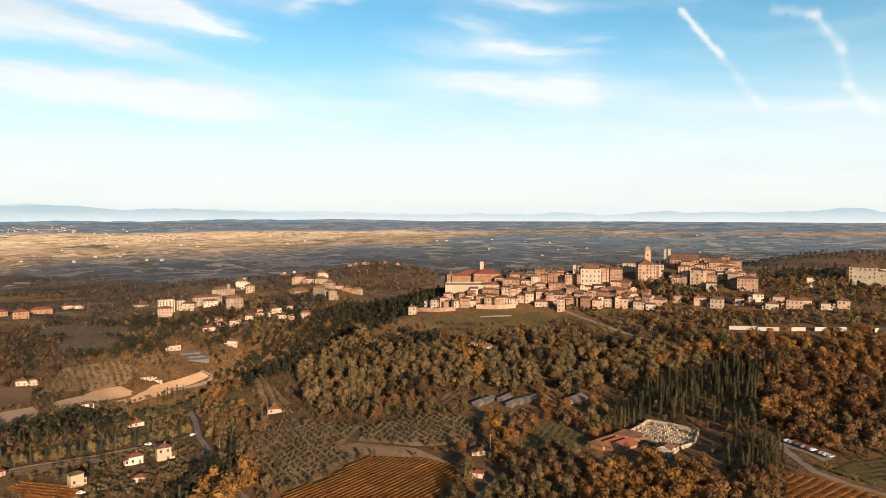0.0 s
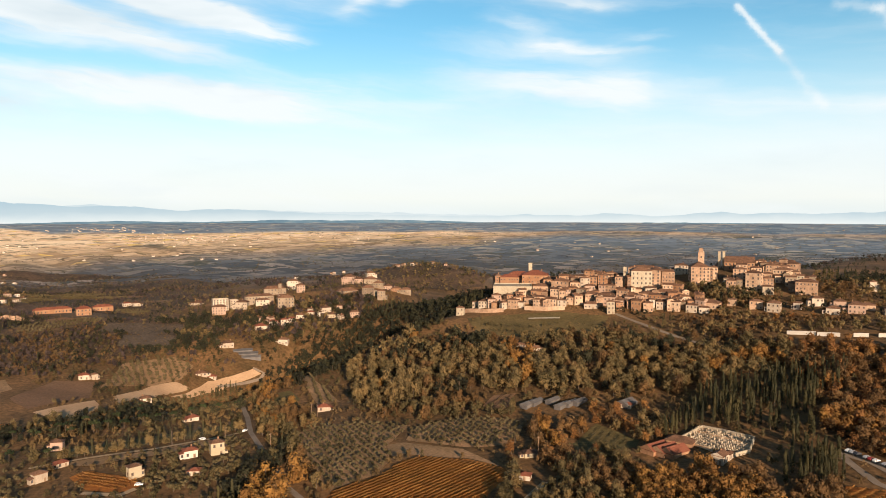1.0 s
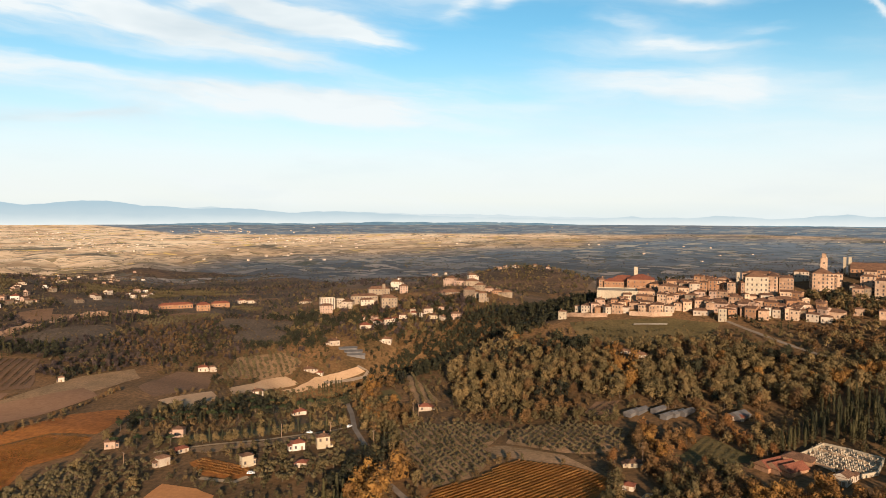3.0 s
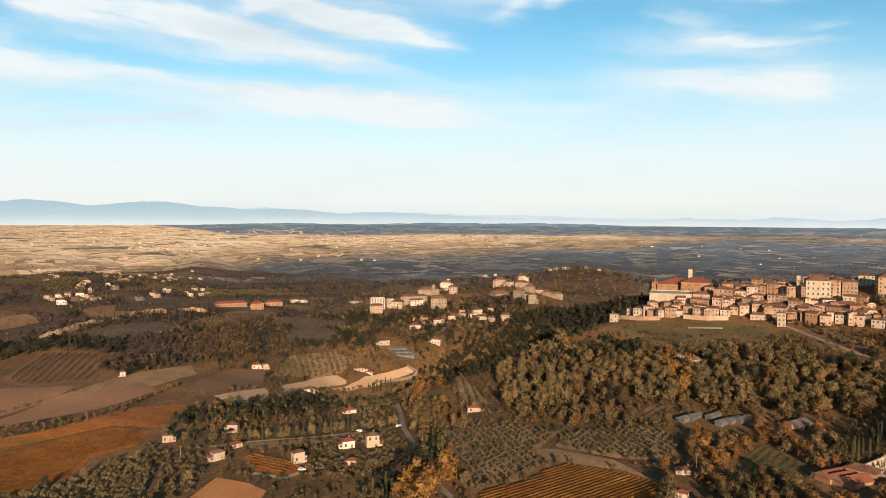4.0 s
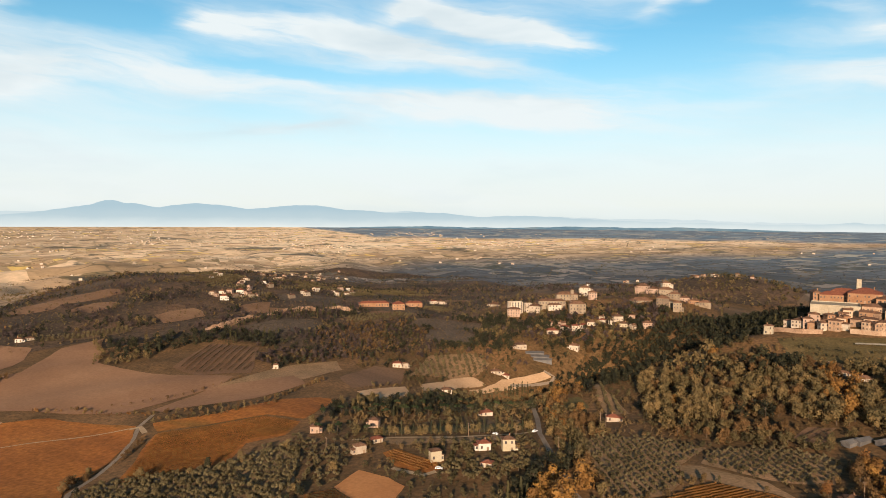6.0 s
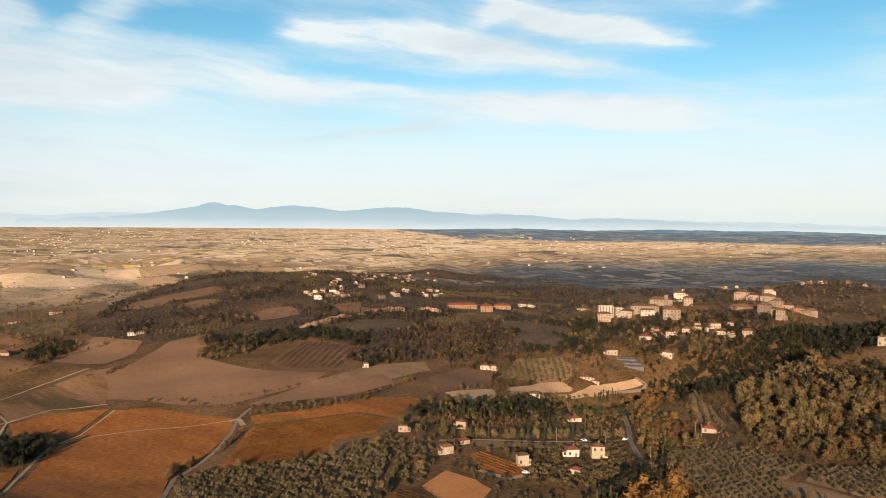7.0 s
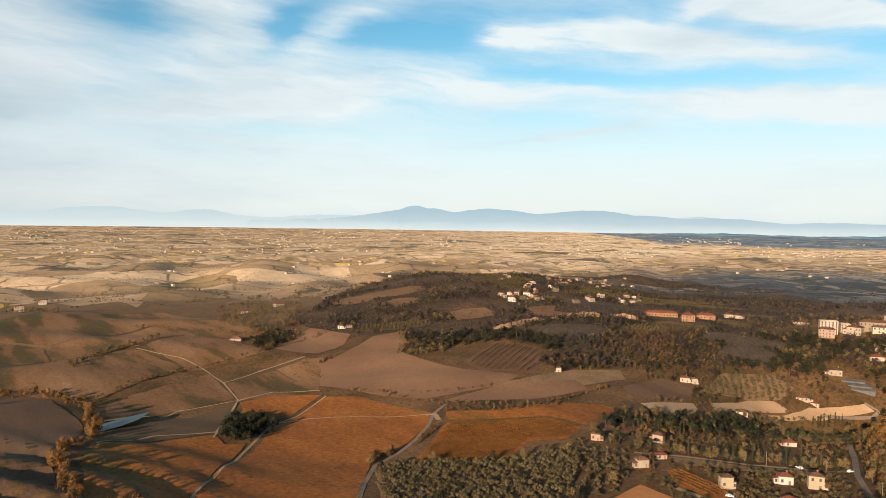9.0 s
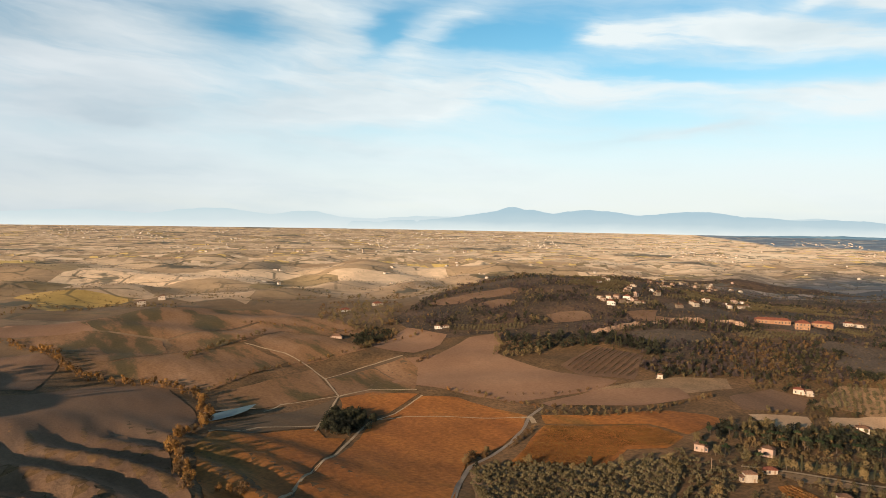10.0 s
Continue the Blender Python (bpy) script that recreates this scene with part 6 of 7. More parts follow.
def wheel_mesh():
    v = [(0.32 * math.cos(a), y, 0.32 + 0.32 * math.sin(a)) for y in (-0.1, 0.1) for a in [2 * math.pi * i / 10 for i in range(10)]]
    return mesh_from("wheel", v, [tuple(range(10)), tuple(range(19, 9, -1))] + [(i, i + 10, (i + 1) % 10 + 10, (i + 1) % 10) for i in range(10)], [RUBBER])


WHEEL = wheel_mesh()
BODIES = [profile_mesh("body", CAR_SIDE, 0.85, p) for p in PAINTS]
CABIN = profile_mesh("window_band", [(-1.62, 0.98), (-1.25, 1.36), (0.3, 1.38), (0.92, 0.98)], 0.80, GLASS)


def car(x, y, turn, paint, label):
    root = tagged(new("car"), label, "car", "parked cars")
    root.matrix_world = Matrix.Translation((x, y, float(ground(x, y)) + 0.85)) @ Matrix.Rotation(turn, 4, "Z")
    part("body", BODIES[paint], root)
    part("window_band", CABIN, root, "dark car windows").scale = (1, 1.09, 1)
    for wx in (-1.3, 1.3):
        for wy in (-0.8, 0.8):
            part("wheel", WHEEL, root).location = (wx, wy, 0)


LOT = [(183.9, 369.5), (191.5, 359.6), (194.9, 347.0)]
lot_turn = heading([LOT[0], LOT[2]])
for i in range(11):
    t = i / 10
    x, y = (LOT[0][0] + (LOT[2][0] - LOT[0][0]) * t, LOT[0][1] + (LOT[2][1] - LOT[0][1]) * t)
    if i not in (3, 7):
        car(x - 2.2 * math.sin(lot_turn), y + 2.2 * math.cos(lot_turn), lot_turn + math.pi / 2, (0, 1, 2, 0, 1, 3, 0, 2, 1, 0, 1)[i], ("white", "silver", "dark", "red")[(0, 1, 2, 0, 1, 3, 0, 2, 1, 0, 1)[i]] + " car parked beside the cemetery lane")
for (x, y), paint in zip([(-159.3, 437.7), (-241.7, 356.2), (-179.5, 339.1), (-180.0, 418.8)], (0, 1, 0, 0)):
    car(x, y, rng.uniform(0, 3), paint, ("white", "silver")[paint] + " car parked near a farmhouse")

# wooden poles
POLE = trunk = boxes_mesh("shaft", [(-0.14, 0.14, -0.14, 0.14, -1.0, 5.0), (-0.11, 0.11, -0.11, 0.11, 5.0, 9.0)], [SHUTTER])
ARM = boxes_mesh("crossarm", [(-0.9, 0.9, -0.07, 0.07, 8.3, 8.45)], [SHUTTER])
KNOB = boxes_mesh("insulator", [(-0.06, 0.06, -0.06, 0.06, 8.45, 8.65)], [MARBLE])
for x, y in [(-124.8, 474.4), (27.4, 400.2), (16.2, 612.7), (-130.8, 401.7)] + [(-164.9, 418.0), (-194.7, 408.7), (-260.8, 343.6)] + [(-120.3, 471.8), (27.3, 394.2)]:
    pole = tagged(new("utility_pole"), "thin wooden utility pole with a crossarm", "pole", "utility poles")
    pole.matrix_world = Matrix.Translation((x, y, float(ground(x, y)))) @ Matrix.Rotation(rng.uniform(0, 3), 4, "Z")
    part("shaft", POLE, pole)
    part("crossarm", ARM, pole)
    for k in (-0.8, 0.0, 0.8):
        part("insulator", KNOB, pole).location = (k, 0, 0)

# ---- trees ----
def lobes(count, centres, radius, flat=1.0):
    """Points in the outer shells of several round lobes."""
    pick = rng.integers(0, len(centres), count)
    v = rng.normal(size=(count, 3))
    v /= np.linalg.norm(v, axis=1, keepdims=True)
    rad = np.asarray(radius)[pick] * rng.uniform(0.55, 1.05, count)
    return np.asarray(centres)[pick] + v * rad[:, None] * (1, 1, flat), v + (0, 0, 0.25)


def broadleaf(count, leaf):
    """A crown about 10 m across and 12 m high."""
    k = int(rng.integers(7, 11))
    a = rng.uniform(0, 2 * math.pi, k)
    far = rng.uniform(1.2, 4.0, k)
    centres = np.stack([np.cos(a) * far, np.sin(a) * far, rng.uniform(3.5, 10.0, k) - far * 0.55], -1)
    centres[0] = (0.2, -0.2, 9.0)
    centres[1] = (0.0, 0.0, 6.0)
    return spread(lambda m: lobes(m, centres, rng.uniform(1.8, 3.1, k), 0.9), leaf, count, rng)


def column(count, leaf):
    """A cypress 14 m high, narrow, with a pointed and uneven tip."""
    def shape(m):
        z = rng.uniform(0, 1, m) ** 0.9
        r = 1.35 * np.minimum(1, z * 6 + 0.35) * (1 - z) ** 0.45 * rng.uniform(0.6, 1.15, m)
        a = rng.uniform(0, 2 * math.pi, m)
        return np.stack([np.cos(a) * r, np.sin(a) * r, 0.7 + z * 13.3], -1), np.stack([np.cos(a), np.sin(a), a * 0 + 0.25], -1)
    return spread(shape, leaf, count, rng)


def olive_crown(count, leaf):
    k = 5
    a = rng.uniform(0, 2 * math.pi, k)
    centres = np.stack([np.cos(a) * 1.2, np.sin(a) * 1.2, rng.uniform(2.0, 3.6, k)], -1)
    return spread(lambda m: lobes(m, centres, rng.uniform(0.9, 1.4, k), 0.85), leaf, count, rng)


def parasol(count, leaf):
    k = 9
    a = rng.uniform(0, 2 * math.pi, k)
    far = rng.uniform(0.5, 3.8, k)
    centres = np.stack([np.cos(a) * far, np.sin(a) * far, 9.2 - far * 0.25 + rng.uniform(-0.4, 0.4, k)], -1)
    return spread(lambda m: lobes(m, centres, rng.uniform(1.4, 2.0, k), 0.6), leaf, count, rng)


def trunk_tris(height, foot, limbs):
    """A tapered trunk and some limbs, as triangles."""
    out = []

    def limb(a, b, ra, rb, sides=5):
        axis = (b - a).normalized()
        u = axis.orthogonal().normalized()
        w = axis.cross(u)
        ring = [(math.cos(2 * math.pi * i / sides), math.sin(2 * math.pi * i / sides)) for i in range(sides)]
        lo = [a + (u * c + w * s) * ra for c, s in ring]
        hi = [b + (u * c + w * s) * rb for c, s in ring]
        for i in range(sides):
            j = (i + 1) % sides
            out.extend([lo[i], lo[j], hi[j], lo[i], hi[j], hi[i]])

    top = Vector((0.2, 0.1, height))
    limb(Vector((0, 0, -0.8)), top, foot, foot * 0.45)
    for i in range(limbs):
        t = 0.55 + 0.4 * i / max(1, limbs)
        a = i * 2.4
        s = top * t
        limb(s, s + Vector((math.cos(a), math.sin(a), 1.1)) * height * 0.35, foot * 0.4, foot * 0.12, 4)
    return np.array([tuple(p) for p in out], np.float32).reshape(-1, 3, 3)


SHAPES = {"broad": (broadleaf, 0.68, 1.25, 440, 84), "column": (column, 0.62, 1.0, 190, 50), "olive": (olive_crown, 0.5, 0.8, 170, 44), "parasol": (parasol, 0.75, 1.2, 220, 70)}
BOLES = {"broad": trunk_tris(6.5, 0.32, 4), "column": trunk_tris(4.0, 0.25, 0), "olive": trunk_tris(2.4, 0.22, 3), "parasol": trunk_tris(8.6, 0.3, 4)}
NEAR = {k: [f(n, leaf) for _ in range(5)] for k, (f, leaf, _, n, _) in SHAPES.items()}
AWAY = {k: [f(n, leaf) for _ in range(5)] for k, (f, _, leaf, _, n) in SHAPES.items()}
KINDS = {  # shape, leaves, name, label
    "oak": ("broad", OAK, "oak_tree", "dull green leafy oak in the wood"), "brown": ("broad", BROWN, "tree", "brown autumn tree in the wood"), "ochre": ("broad", OCHRE, "tree", "golden ochre autumn tree in the wood"),
    "rust": ("broad", RUST, "tree", "rust-red autumn tree in the wood"), "cypress": ("column", CYPRESS, "cypress_tree", "tall narrow dark green cypress"), "olive": ("olive", OLIVE, "olive_tree", "low grey-green olive tree in a row"),
    "holm": ("broad", SHADED_HOLM, "holm_oak", "holm oak on the slope with leaves darkened for shade"), "bare": ("broad", TWIG, "bare_tree", "grey-brown nearly leafless tree in a hillside wood"), "bush": ("broad", SCRUB, "bush", "low dry brown bush on rough ground"), "shrub": ("broad", OAK, "shrub", "low olive-green shrub on rough ground"),
    "pine": ("parasol", PINE, "umbrella_pine", "dark green umbrella pine with a flat crown"),
}
PLANTED = {k: [] for k in KINDS}
road_points = np.concatenate([np.column_stack([p, np.full(len(p), w / 2 + 2.5)]) for p, w in ROADS])
foot_points = np.array(FOOT)


def free(x, y, fields=True, gap=1.0):
    ok = np.ones(x.shape, bool)
    for table in (road_points, foot_points):
        for px, py, pr in table:
            ok &= (x - px) ** 2 + (y - py) ** 2 > (pr * gap) ** 2
    if fields:
        for poly in FIELDS:
            ok &= ~inside(poly, x, y)
    return ok


def clear_view(x, y):
    """Keeps the fronts of houses open to the view: nothing right before them on the camera's side."""
    ok = np.ones(x.shape, bool)
    for px, py, pr in foot_points:
        d = math.hypot(px, py)
        ux, uy = -px / d, -py / d
        along = (x - px) * ux + (y - py) * uy
        across = np.abs((x - px) * uy - (y - py) * ux)
        ok &= ~((along > 0) & (along < pr + (22 if d < 800 else 5)) & (across < pr * 0.8))
    return ok


def wood(poly, gap, mix, size=(0.75, 1.2), fields=True, keep=1.0, front=True, stretch=1.0, patchy=None):
    """Scatters trees over a piece of land; mix gives the share of each kind, patchy leaves clearings."""
    xs, ys = [p[0] for p in poly], [p[1] for p in poly]
    x, y = np.meshgrid(np.arange(min(xs), max(xs), gap), np.arange(min(ys), max(ys), gap))
    x = x.ravel() + rng.uniform(-0.45, 0.45, x.size) * gap
    y = y.ravel() + rng.uniform(-0.45, 0.45, y.size) * gap
    ok = inside(poly, x, y) & (rng.random(x.size) < keep)
    if patchy is not None:
        ok &= np.array([noise.noise((a * 0.017, b * 0.017, 4.0)) + 0.5 * noise.noise((a * 0.05, b * 0.05, 8.0)) > patchy for a, b in zip(x, y)])
    x, y = x[ok], y[ok]
    ok = free(x, y, fields)
    if front:
        ok &= clear_view(x, y)
    x, y = x[ok], y[ok]
    names = list(mix)
    share = np.array([mix[k] for k in names], float)
    share /= share.sum()
    for a, b in zip(x, y):
        lean = noise.noise((a * 0.02, b * 0.02, 5.0)) * 0.5  # kinds stand in groups
        u = min(0.999, max(0.0, rng.random() * 0.5 + 0.25 + lean * 1.7))
        kind = names[int(np.searchsorted(np.cumsum(share), u))]
        s = rng.uniform(*size)
        PLANTED[kind].append((a, b, s, s * rng.uniform(0.85, 1.15) * stretch))


def row(line, gap, kinds, size=(0.8, 1.2), wobble=0.5, stretch=1.0):
    pts = dense(line, gap)
    for i, (x, y) in enumerate(pts):
        s = rng.uniform(*size)
        PLANTED[kinds[i % len(kinds)]].append((x + rng.normal(0, wobble), y + rng.normal(0, wobble), s, s * rng.uniform(0.85, 1.2) * stretch))


def grove(poly, angle, gap, across, size=(0.8, 1.15)):
    c, s = math.cos(angle), math.sin(angle)
    turned = [(x * c + y * s, -x * s + y * c) for x, y in poly]
    lo, hi = np.min(turned, 0), np.max(turned, 0)
    u, v = np.meshgrid(np.arange(lo[0], hi[0], gap), np.arange(lo[1], hi[1], across))
    u, v = u.ravel() + rng.normal(0, 0.3, u.size), v.ravel() + rng.normal(0, 0.3, v.size)
    x, y = u * c - v * s, u * s + v * c
    ok = inside(poly, x, y) & free(x, y, False) & (rng.random(x.size) < 0.96)
    for a, b in zip(x[ok], y[ok]):
        k = rng.uniform(*size)
        PLANTED["olive"].append((a, b, k, k * rng.uniform(0.9, 1.1)))


def lattice(poly, first, second, size):
    """Trees at the crossings of two sets of slanting rows, each given by its heading in degrees and its step."""
    e = np.array([[math.cos(radians(a)) * g, math.sin(radians(a)) * g] for a, g in (first, second)])
    mid = np.mean(poly, 0)
    i, j = np.meshgrid(np.arange(-40, 41), np.arange(-40, 41))
    at = mid + i.ravel()[:, None] * e[0] + j.ravel()[:, None] * e[1] + rng.normal(0, 0.12, (i.size, 2))
    ok = inside(poly, at[:, 0], at[:, 1]) & free(at[:, 0], at[:, 1], False) & (rng.random(i.size) < 0.96)
    for a, b in at[ok]:
        k = rng.uniform(*size)
        PLANTED["olive"].append((a, b, k, k * rng.uniform(0.95, 1.15)))


ANGLE = heading([(-112.6, 420.3), (-67.6, 354.3)])
lattice(GROVE_A, (66, 5.6), (122, 5.8), (0.70, 0.82))
lattice(GROVE_B, (70, 5.2), (126, 5.4), (0.68, 0.80))
grove(GROVE_C, heading([(-215.1, 740.4), (-127.9, 508.8)]), 4.8, 6.5, (0.6, 0.9))
grove(GROVE_D, ANGLE + 0.5, 5.5, 6.0, (0.7, 1.1))
grove(GROVE_E, ANGLE, 5.5, 6.0)
grove(GROVE_F, ANGLE + 0.8, 5.2, 5.2, (0.8, 1.2))
grove(GROVE_G, ANGLE, 6.0, 6.5)
for plot, turn in TERRACES:
    grove(plot, turn, 5.0, 7.0, (0.7, 1.0))
wood([(-225.0, 1180.0), (-235.0, 1320.0), (-150.0, 1400.0), (-60.0, 1390.0), (0.0, 1300.0), (-15.0, 1190.0), (-70.0, 1130.0), (-150.0, 1120.0)], 9.0, {"olive": 4, "oak": 2, "shrub": 3}, (0.4, 0.8), fields=False, keep=0.7)
MIXED = {"ochre": 0.35, "oak": 6, "brown": 1.6, "holm": 1.0}
WARM = {"oak": 1, "brown": 3, "rust": 3.5, "ochre": 1.2}
DARK = {"holm": 6, "cypress": 1, "oak": 2}
# hillside wood below the town
wood([(-79.3, 674.0), (-65.9, 650.3), (-34.5, 659.4), (3.1, 631.8), (33.7, 624.6), (89.7, 624.3), (111.6, 632.5), (161.5, 570.8), (234.8, 568.0), (210.4, 508.0), (188.6, 505.1), (131.8, 478.3), (88.8, 478.5), (71.3, 493.5), (23.1, 502.0), (-10.0, 508.6), (-38.8, 503.4), (-74.8, 494.7), (-99.5, 496.3), (-110.5, 529.9), (-116.9, 561.2), (-122.8, 590.2), (-101.6, 640.1)], 8.4, MIXED, (0.65, 1.25))
wood([(234.8, 568.0), (282.5, 543.8), (348.5, 522.7), (245.8, 348.3), (208.9, 353.9), (198.5, 345.7), (189.2, 372.9), (188.0, 411.4), (209.4, 459.3), (205.9, 497.0)], 8.6, WARM, (0.7, 1.2))
wood([(185.2, 656.4), (242.7, 638.8), (277.9, 612.9), (345.3, 591.4), (416.5, 596.5), (370.4, 529.8), (241.8, 585.3), (195.5, 575.1), (166.2, 587.7)], 9.0, {"oak": 4, "brown": 3, "rust": 1}, (0.55, 0.9))
wood([(121.1, 687.4), (189.0, 669.9), (165.4, 584.8), (143.4, 636.3), (124.1, 673.3)], 9.0, {"oak": 4, "cypress": 2, "brown": 2}, (0.5, 0.8))
wood([(225.3, 726.4), (313.8, 680.8), (396.9, 680.8), (553.1, 794.2), (437.4, 626.7), (309.6, 616.5), (247.3, 650.9), (214.9, 665.6)], 11.0, {"oak": 4, "brown": 3, "cypress": 1}, (0.5, 0.85))
wood([(329.3, 727.9), (369.0, 736.5), (436.9, 750.1), (406.2, 696.8), (315.8, 685.2)], 9.0, {"oak": 3, "brown": 3}, (0.6, 0.9))
wood([(319.7, 733.2), (357.9, 791.9), (481.8, 827.9), (436.9, 750.1), (365.9, 730.2)], 8.0, {"holm": 5, "cypress": 2, "oak": 1}, (0.5, 0.8))
wood([(411.4, 726.3), (519.2, 782.1), (486.3, 697.3), (388.2, 665.7)], 8.0, {"brown": 3, "holm": 3}, (0.5, 0.8))
wood([(230.7, 744.0), (250.9, 741.3), (264.3, 696.5), (257.4, 677.9), (218.2, 693.8), (203.8, 745.2)], 6.5, {"holm": 3, "oak": 2, "cypress": 1}, (0.6, 0.9), front=False)
# hollow behind the wooded ridge, its deep shade put into near-black leaves
wood([(-156.9, 858.7), (-133.6, 891.0), (-70.0, 900.0), (3.9, 798.2), (1.2, 751.3), (-26.5, 739.6), (-47.6, 694.7), (-73.0, 666.7), (-121.8, 810.3), (-158.3, 793.1), (-207.1, 756.7), (-227.5, 721.9), (-244.2, 710.5), (-242.4, 732.3), (-221.5, 764.5), (-162.9, 817.6)], 7.5, {"holm": 9, "cypress": 1}, (0.6, 1.0))
wood([(-234.6, 716.6), (-220.6, 761.1), (-197.5, 794.5), (-151.3, 827.5), (-114.4, 805.1), (-115.4, 629.3), (-137.2, 589.4), (-156.1, 553.0)], 6.5, {"holm": 1}, (0.5, 0.85))
wood([(-230.4, 796.6), (-169.4, 850.8), (-149.4, 816.8), (-183.8, 791.1), (-219.7, 757.9)], 8.5, {"brown": 2, "holm": 3, "oak": 2}, (0.6, 0.95))
# strips by the near houses
wood([(-97.8, 260.5), (-118.5, 323.3), (-117.8, 367.0), (-110.2, 374.8), (-99.9, 350.5), (-99.9, 330.2), (-84.8, 265.2)], 8.0, {"ochre": 4, "brown": 2}, (0.8, 1.3))
wood([(-119.6, 252.8), (-133.2, 314.3), (-128.0, 349.0), (-132.5, 401.1), (-109.7, 396.7), (-113.4, 363.7), (-117.1, 327.7), (-100.0, 259.7)], 8.0, DARK, (0.7, 1.0))
wood([(-110.2, 374.8), (-112.8, 407.6), (-96.5, 360.7), (-77.7, 346.5), (-83.1, 332.8), (-97.1, 351.6)], 7.5, MIXED, (0.6, 0.9))
wood([(-145.6, 396.7), (-168.5, 509.6), (-136.9, 494.0), (-116.1, 447.4), (-119.3, 393.4)], 8.5, MIXED, (0.6, 0.95))
wood([(-103.4, 476.5), (-73.3, 485.0), (-34.2, 496.0), (26.5, 489.9), (69.7, 482.5), (64.5, 446.0), (31.9, 451.2), (6.0, 460.0), (-35.0, 452.9), (-69.4, 458.9)], 8.0, {"oak": 3, "brown": 3, "ochre": 2}, (0.55, 0.85))
wood([(27.6, 441.5), (67.4, 466.5), (109.8, 451.6), (101.9, 404.4), (79.3, 391.2), (56.1, 386.4), (47.7, 396.2), (25.0, 398.9)], 8.5, {"oak": 3, "rust": 2, "brown": 3, "ochre": 1}, (0.6, 0.95))
wood([(11.6, 391.3), (37.6, 393.1), (77.7, 382.9), (75.9, 359.1), (60.7, 324.6), (45.9, 268.0), (-5.4, 270.7), (7.4, 342.7)], 8.0, {"oak": 4, "brown": 3, "rust": 1}, (0.65, 1.0))
wood([(75.1, 355.4), (94.8, 363.6), (133.3, 354.2), (135.6, 330.9), (110.6, 262.8), (50.3, 267.7)], 5.5, {"ochre": 8, "brown": 1}, (0.75, 1.05))
wood([(185.5, 409.4), (201.7, 419.0), (222.2, 412.4), (209.1, 393.5), (186.4, 389.8)], 7.0, {"ochre": 1}, (0.8, 1.1))
wood([(134.4, 327.8), (164.7, 328.9), (131.6, 261.1), (108.5, 263.0)], 8.0, {"oak": 4, "brown": 3}, (0.7, 1.0))
# cypresses round the cemetery
wood([(134.6, 460.5), (142.5, 474.7), (209.3, 495.3), (241.5, 486.8), (230.5, 464.1), (190.5, 424.8), (170.8, 437.0), (154.8, 412.9), (129.3, 423.7)], 6.0, {"cypress": 1}, (0.7, 1.0), front=False, stretch=1.1)
wood([(101.4, 411.9), (114.7, 434.8), (135.1, 449.5), (127.7, 424.2), (110.9, 413.3), (101.5, 402.7)], 4.6, {"cypress": 1}, (0.7, 0.9), front=False, stretch=1.05)
wood([(159.5, 420.9), (185.1, 412.3), (175.7, 380.3), (164.7, 387.6), (153.2, 399.6)], 8.0, {"cypress": 3, "oak": 1}, (0.7, 1.1), front=False)
wood([(145.9, 352.9), (157.0, 369.2), (171.8, 361.8), (178.5, 360.3), (163.4, 329.1), (138.2, 330.4)], 5.2, {"cypress": 1}, (0.7, 0.95), front=False, stretch=1.1)
wood([(174.1, 376.7), (185.7, 381.7), (175.3, 353.7), (166.1, 355.8)], 4.6, {"cypress": 1}, (0.75, 1.0), front=False)
# slopes among the farmhouses
wood([(-306.2, 332.9), (-308.9, 376.9), (-317.1, 406.7), (-302.8, 430.4), (-262.9, 480.9), (-256.7, 692.7), (-239.8, 709.9), (-143.2, 436.5), (-136.4, 370.8), (-150.7, 337.5), (-172.4, 342.0), (-188.6, 366.5), (-197.4, 406.2), (-220.6, 404.1), (-254.6, 362.3), (-231.8, 324.5), (-231.5, 292.7), (-245.2, 285.1)], 10.5, {"oak": 3, "olive": 7, "cypress": 1}, (0.45, 0.75), keep=0.4)
wood([(-224.9, 382.6), (-159.4, 432.0), (-135.2, 371.8), (-148.8, 347.3), (-166.0, 336.0), (-179.2, 348.4), (-198.1, 388.4)], 8.0, {"olive": 8, "brown": 1}, (0.7, 1.0), keep=0.8)
wood([(-342.5, 424.7), (-322.6, 466.4), (-284.1, 519.5), (-259.3, 699.1), (-249.8, 682.4), (-254.6, 465.8), (-312.7, 401.1)], 8.5, {"oak": 3, "holm": 3, "pine": 1}, (0.5, 0.8))
row([(-248.4, 382.4), (-219.1, 401.4), (-189.1, 421.8), (-164.4, 445.2)], 3.6, ["oak", "cypress", "oak", "oak", "cypress"], (0.58, 0.72), 0.5)
row([(-279.7, 430.2), (-249.6, 456.8), (-220.8, 491.8), (-192.1, 519.2)], 5.5, ["holm", "pine"], (0.65, 0.9), 1.5)
row([(-291.9, 374.7), (-251.6, 387.3)], 8.0, ["pine", "oak"], (0.6, 0.8), 1.5)
row([(-271.8, 657.3), (-259.5, 687.6)], 4.0, ["cypress"], (0.7, 0.9), 0.6)
wood([(-256.7, 692.7), (-230.2, 732.4), (-163.8, 562.9), (-133.6, 461.4), (-132.3, 413.6), (-151.4, 429.7)], 9.0, {"oak": 3, "ochre": 1, "brown": 3}, (0.6, 1.0))
wood([(-366.1, 237.5), (-357.9, 255.9), (-285.5, 342.8), (-265.3, 340.7), (-229.1, 284.8), (-195.4, 213.0), (-207.1, 204.6)], 16.0, {"oak": 2, "holm": 2}, (0.5, 0.8), fields=False, keep=0.3)
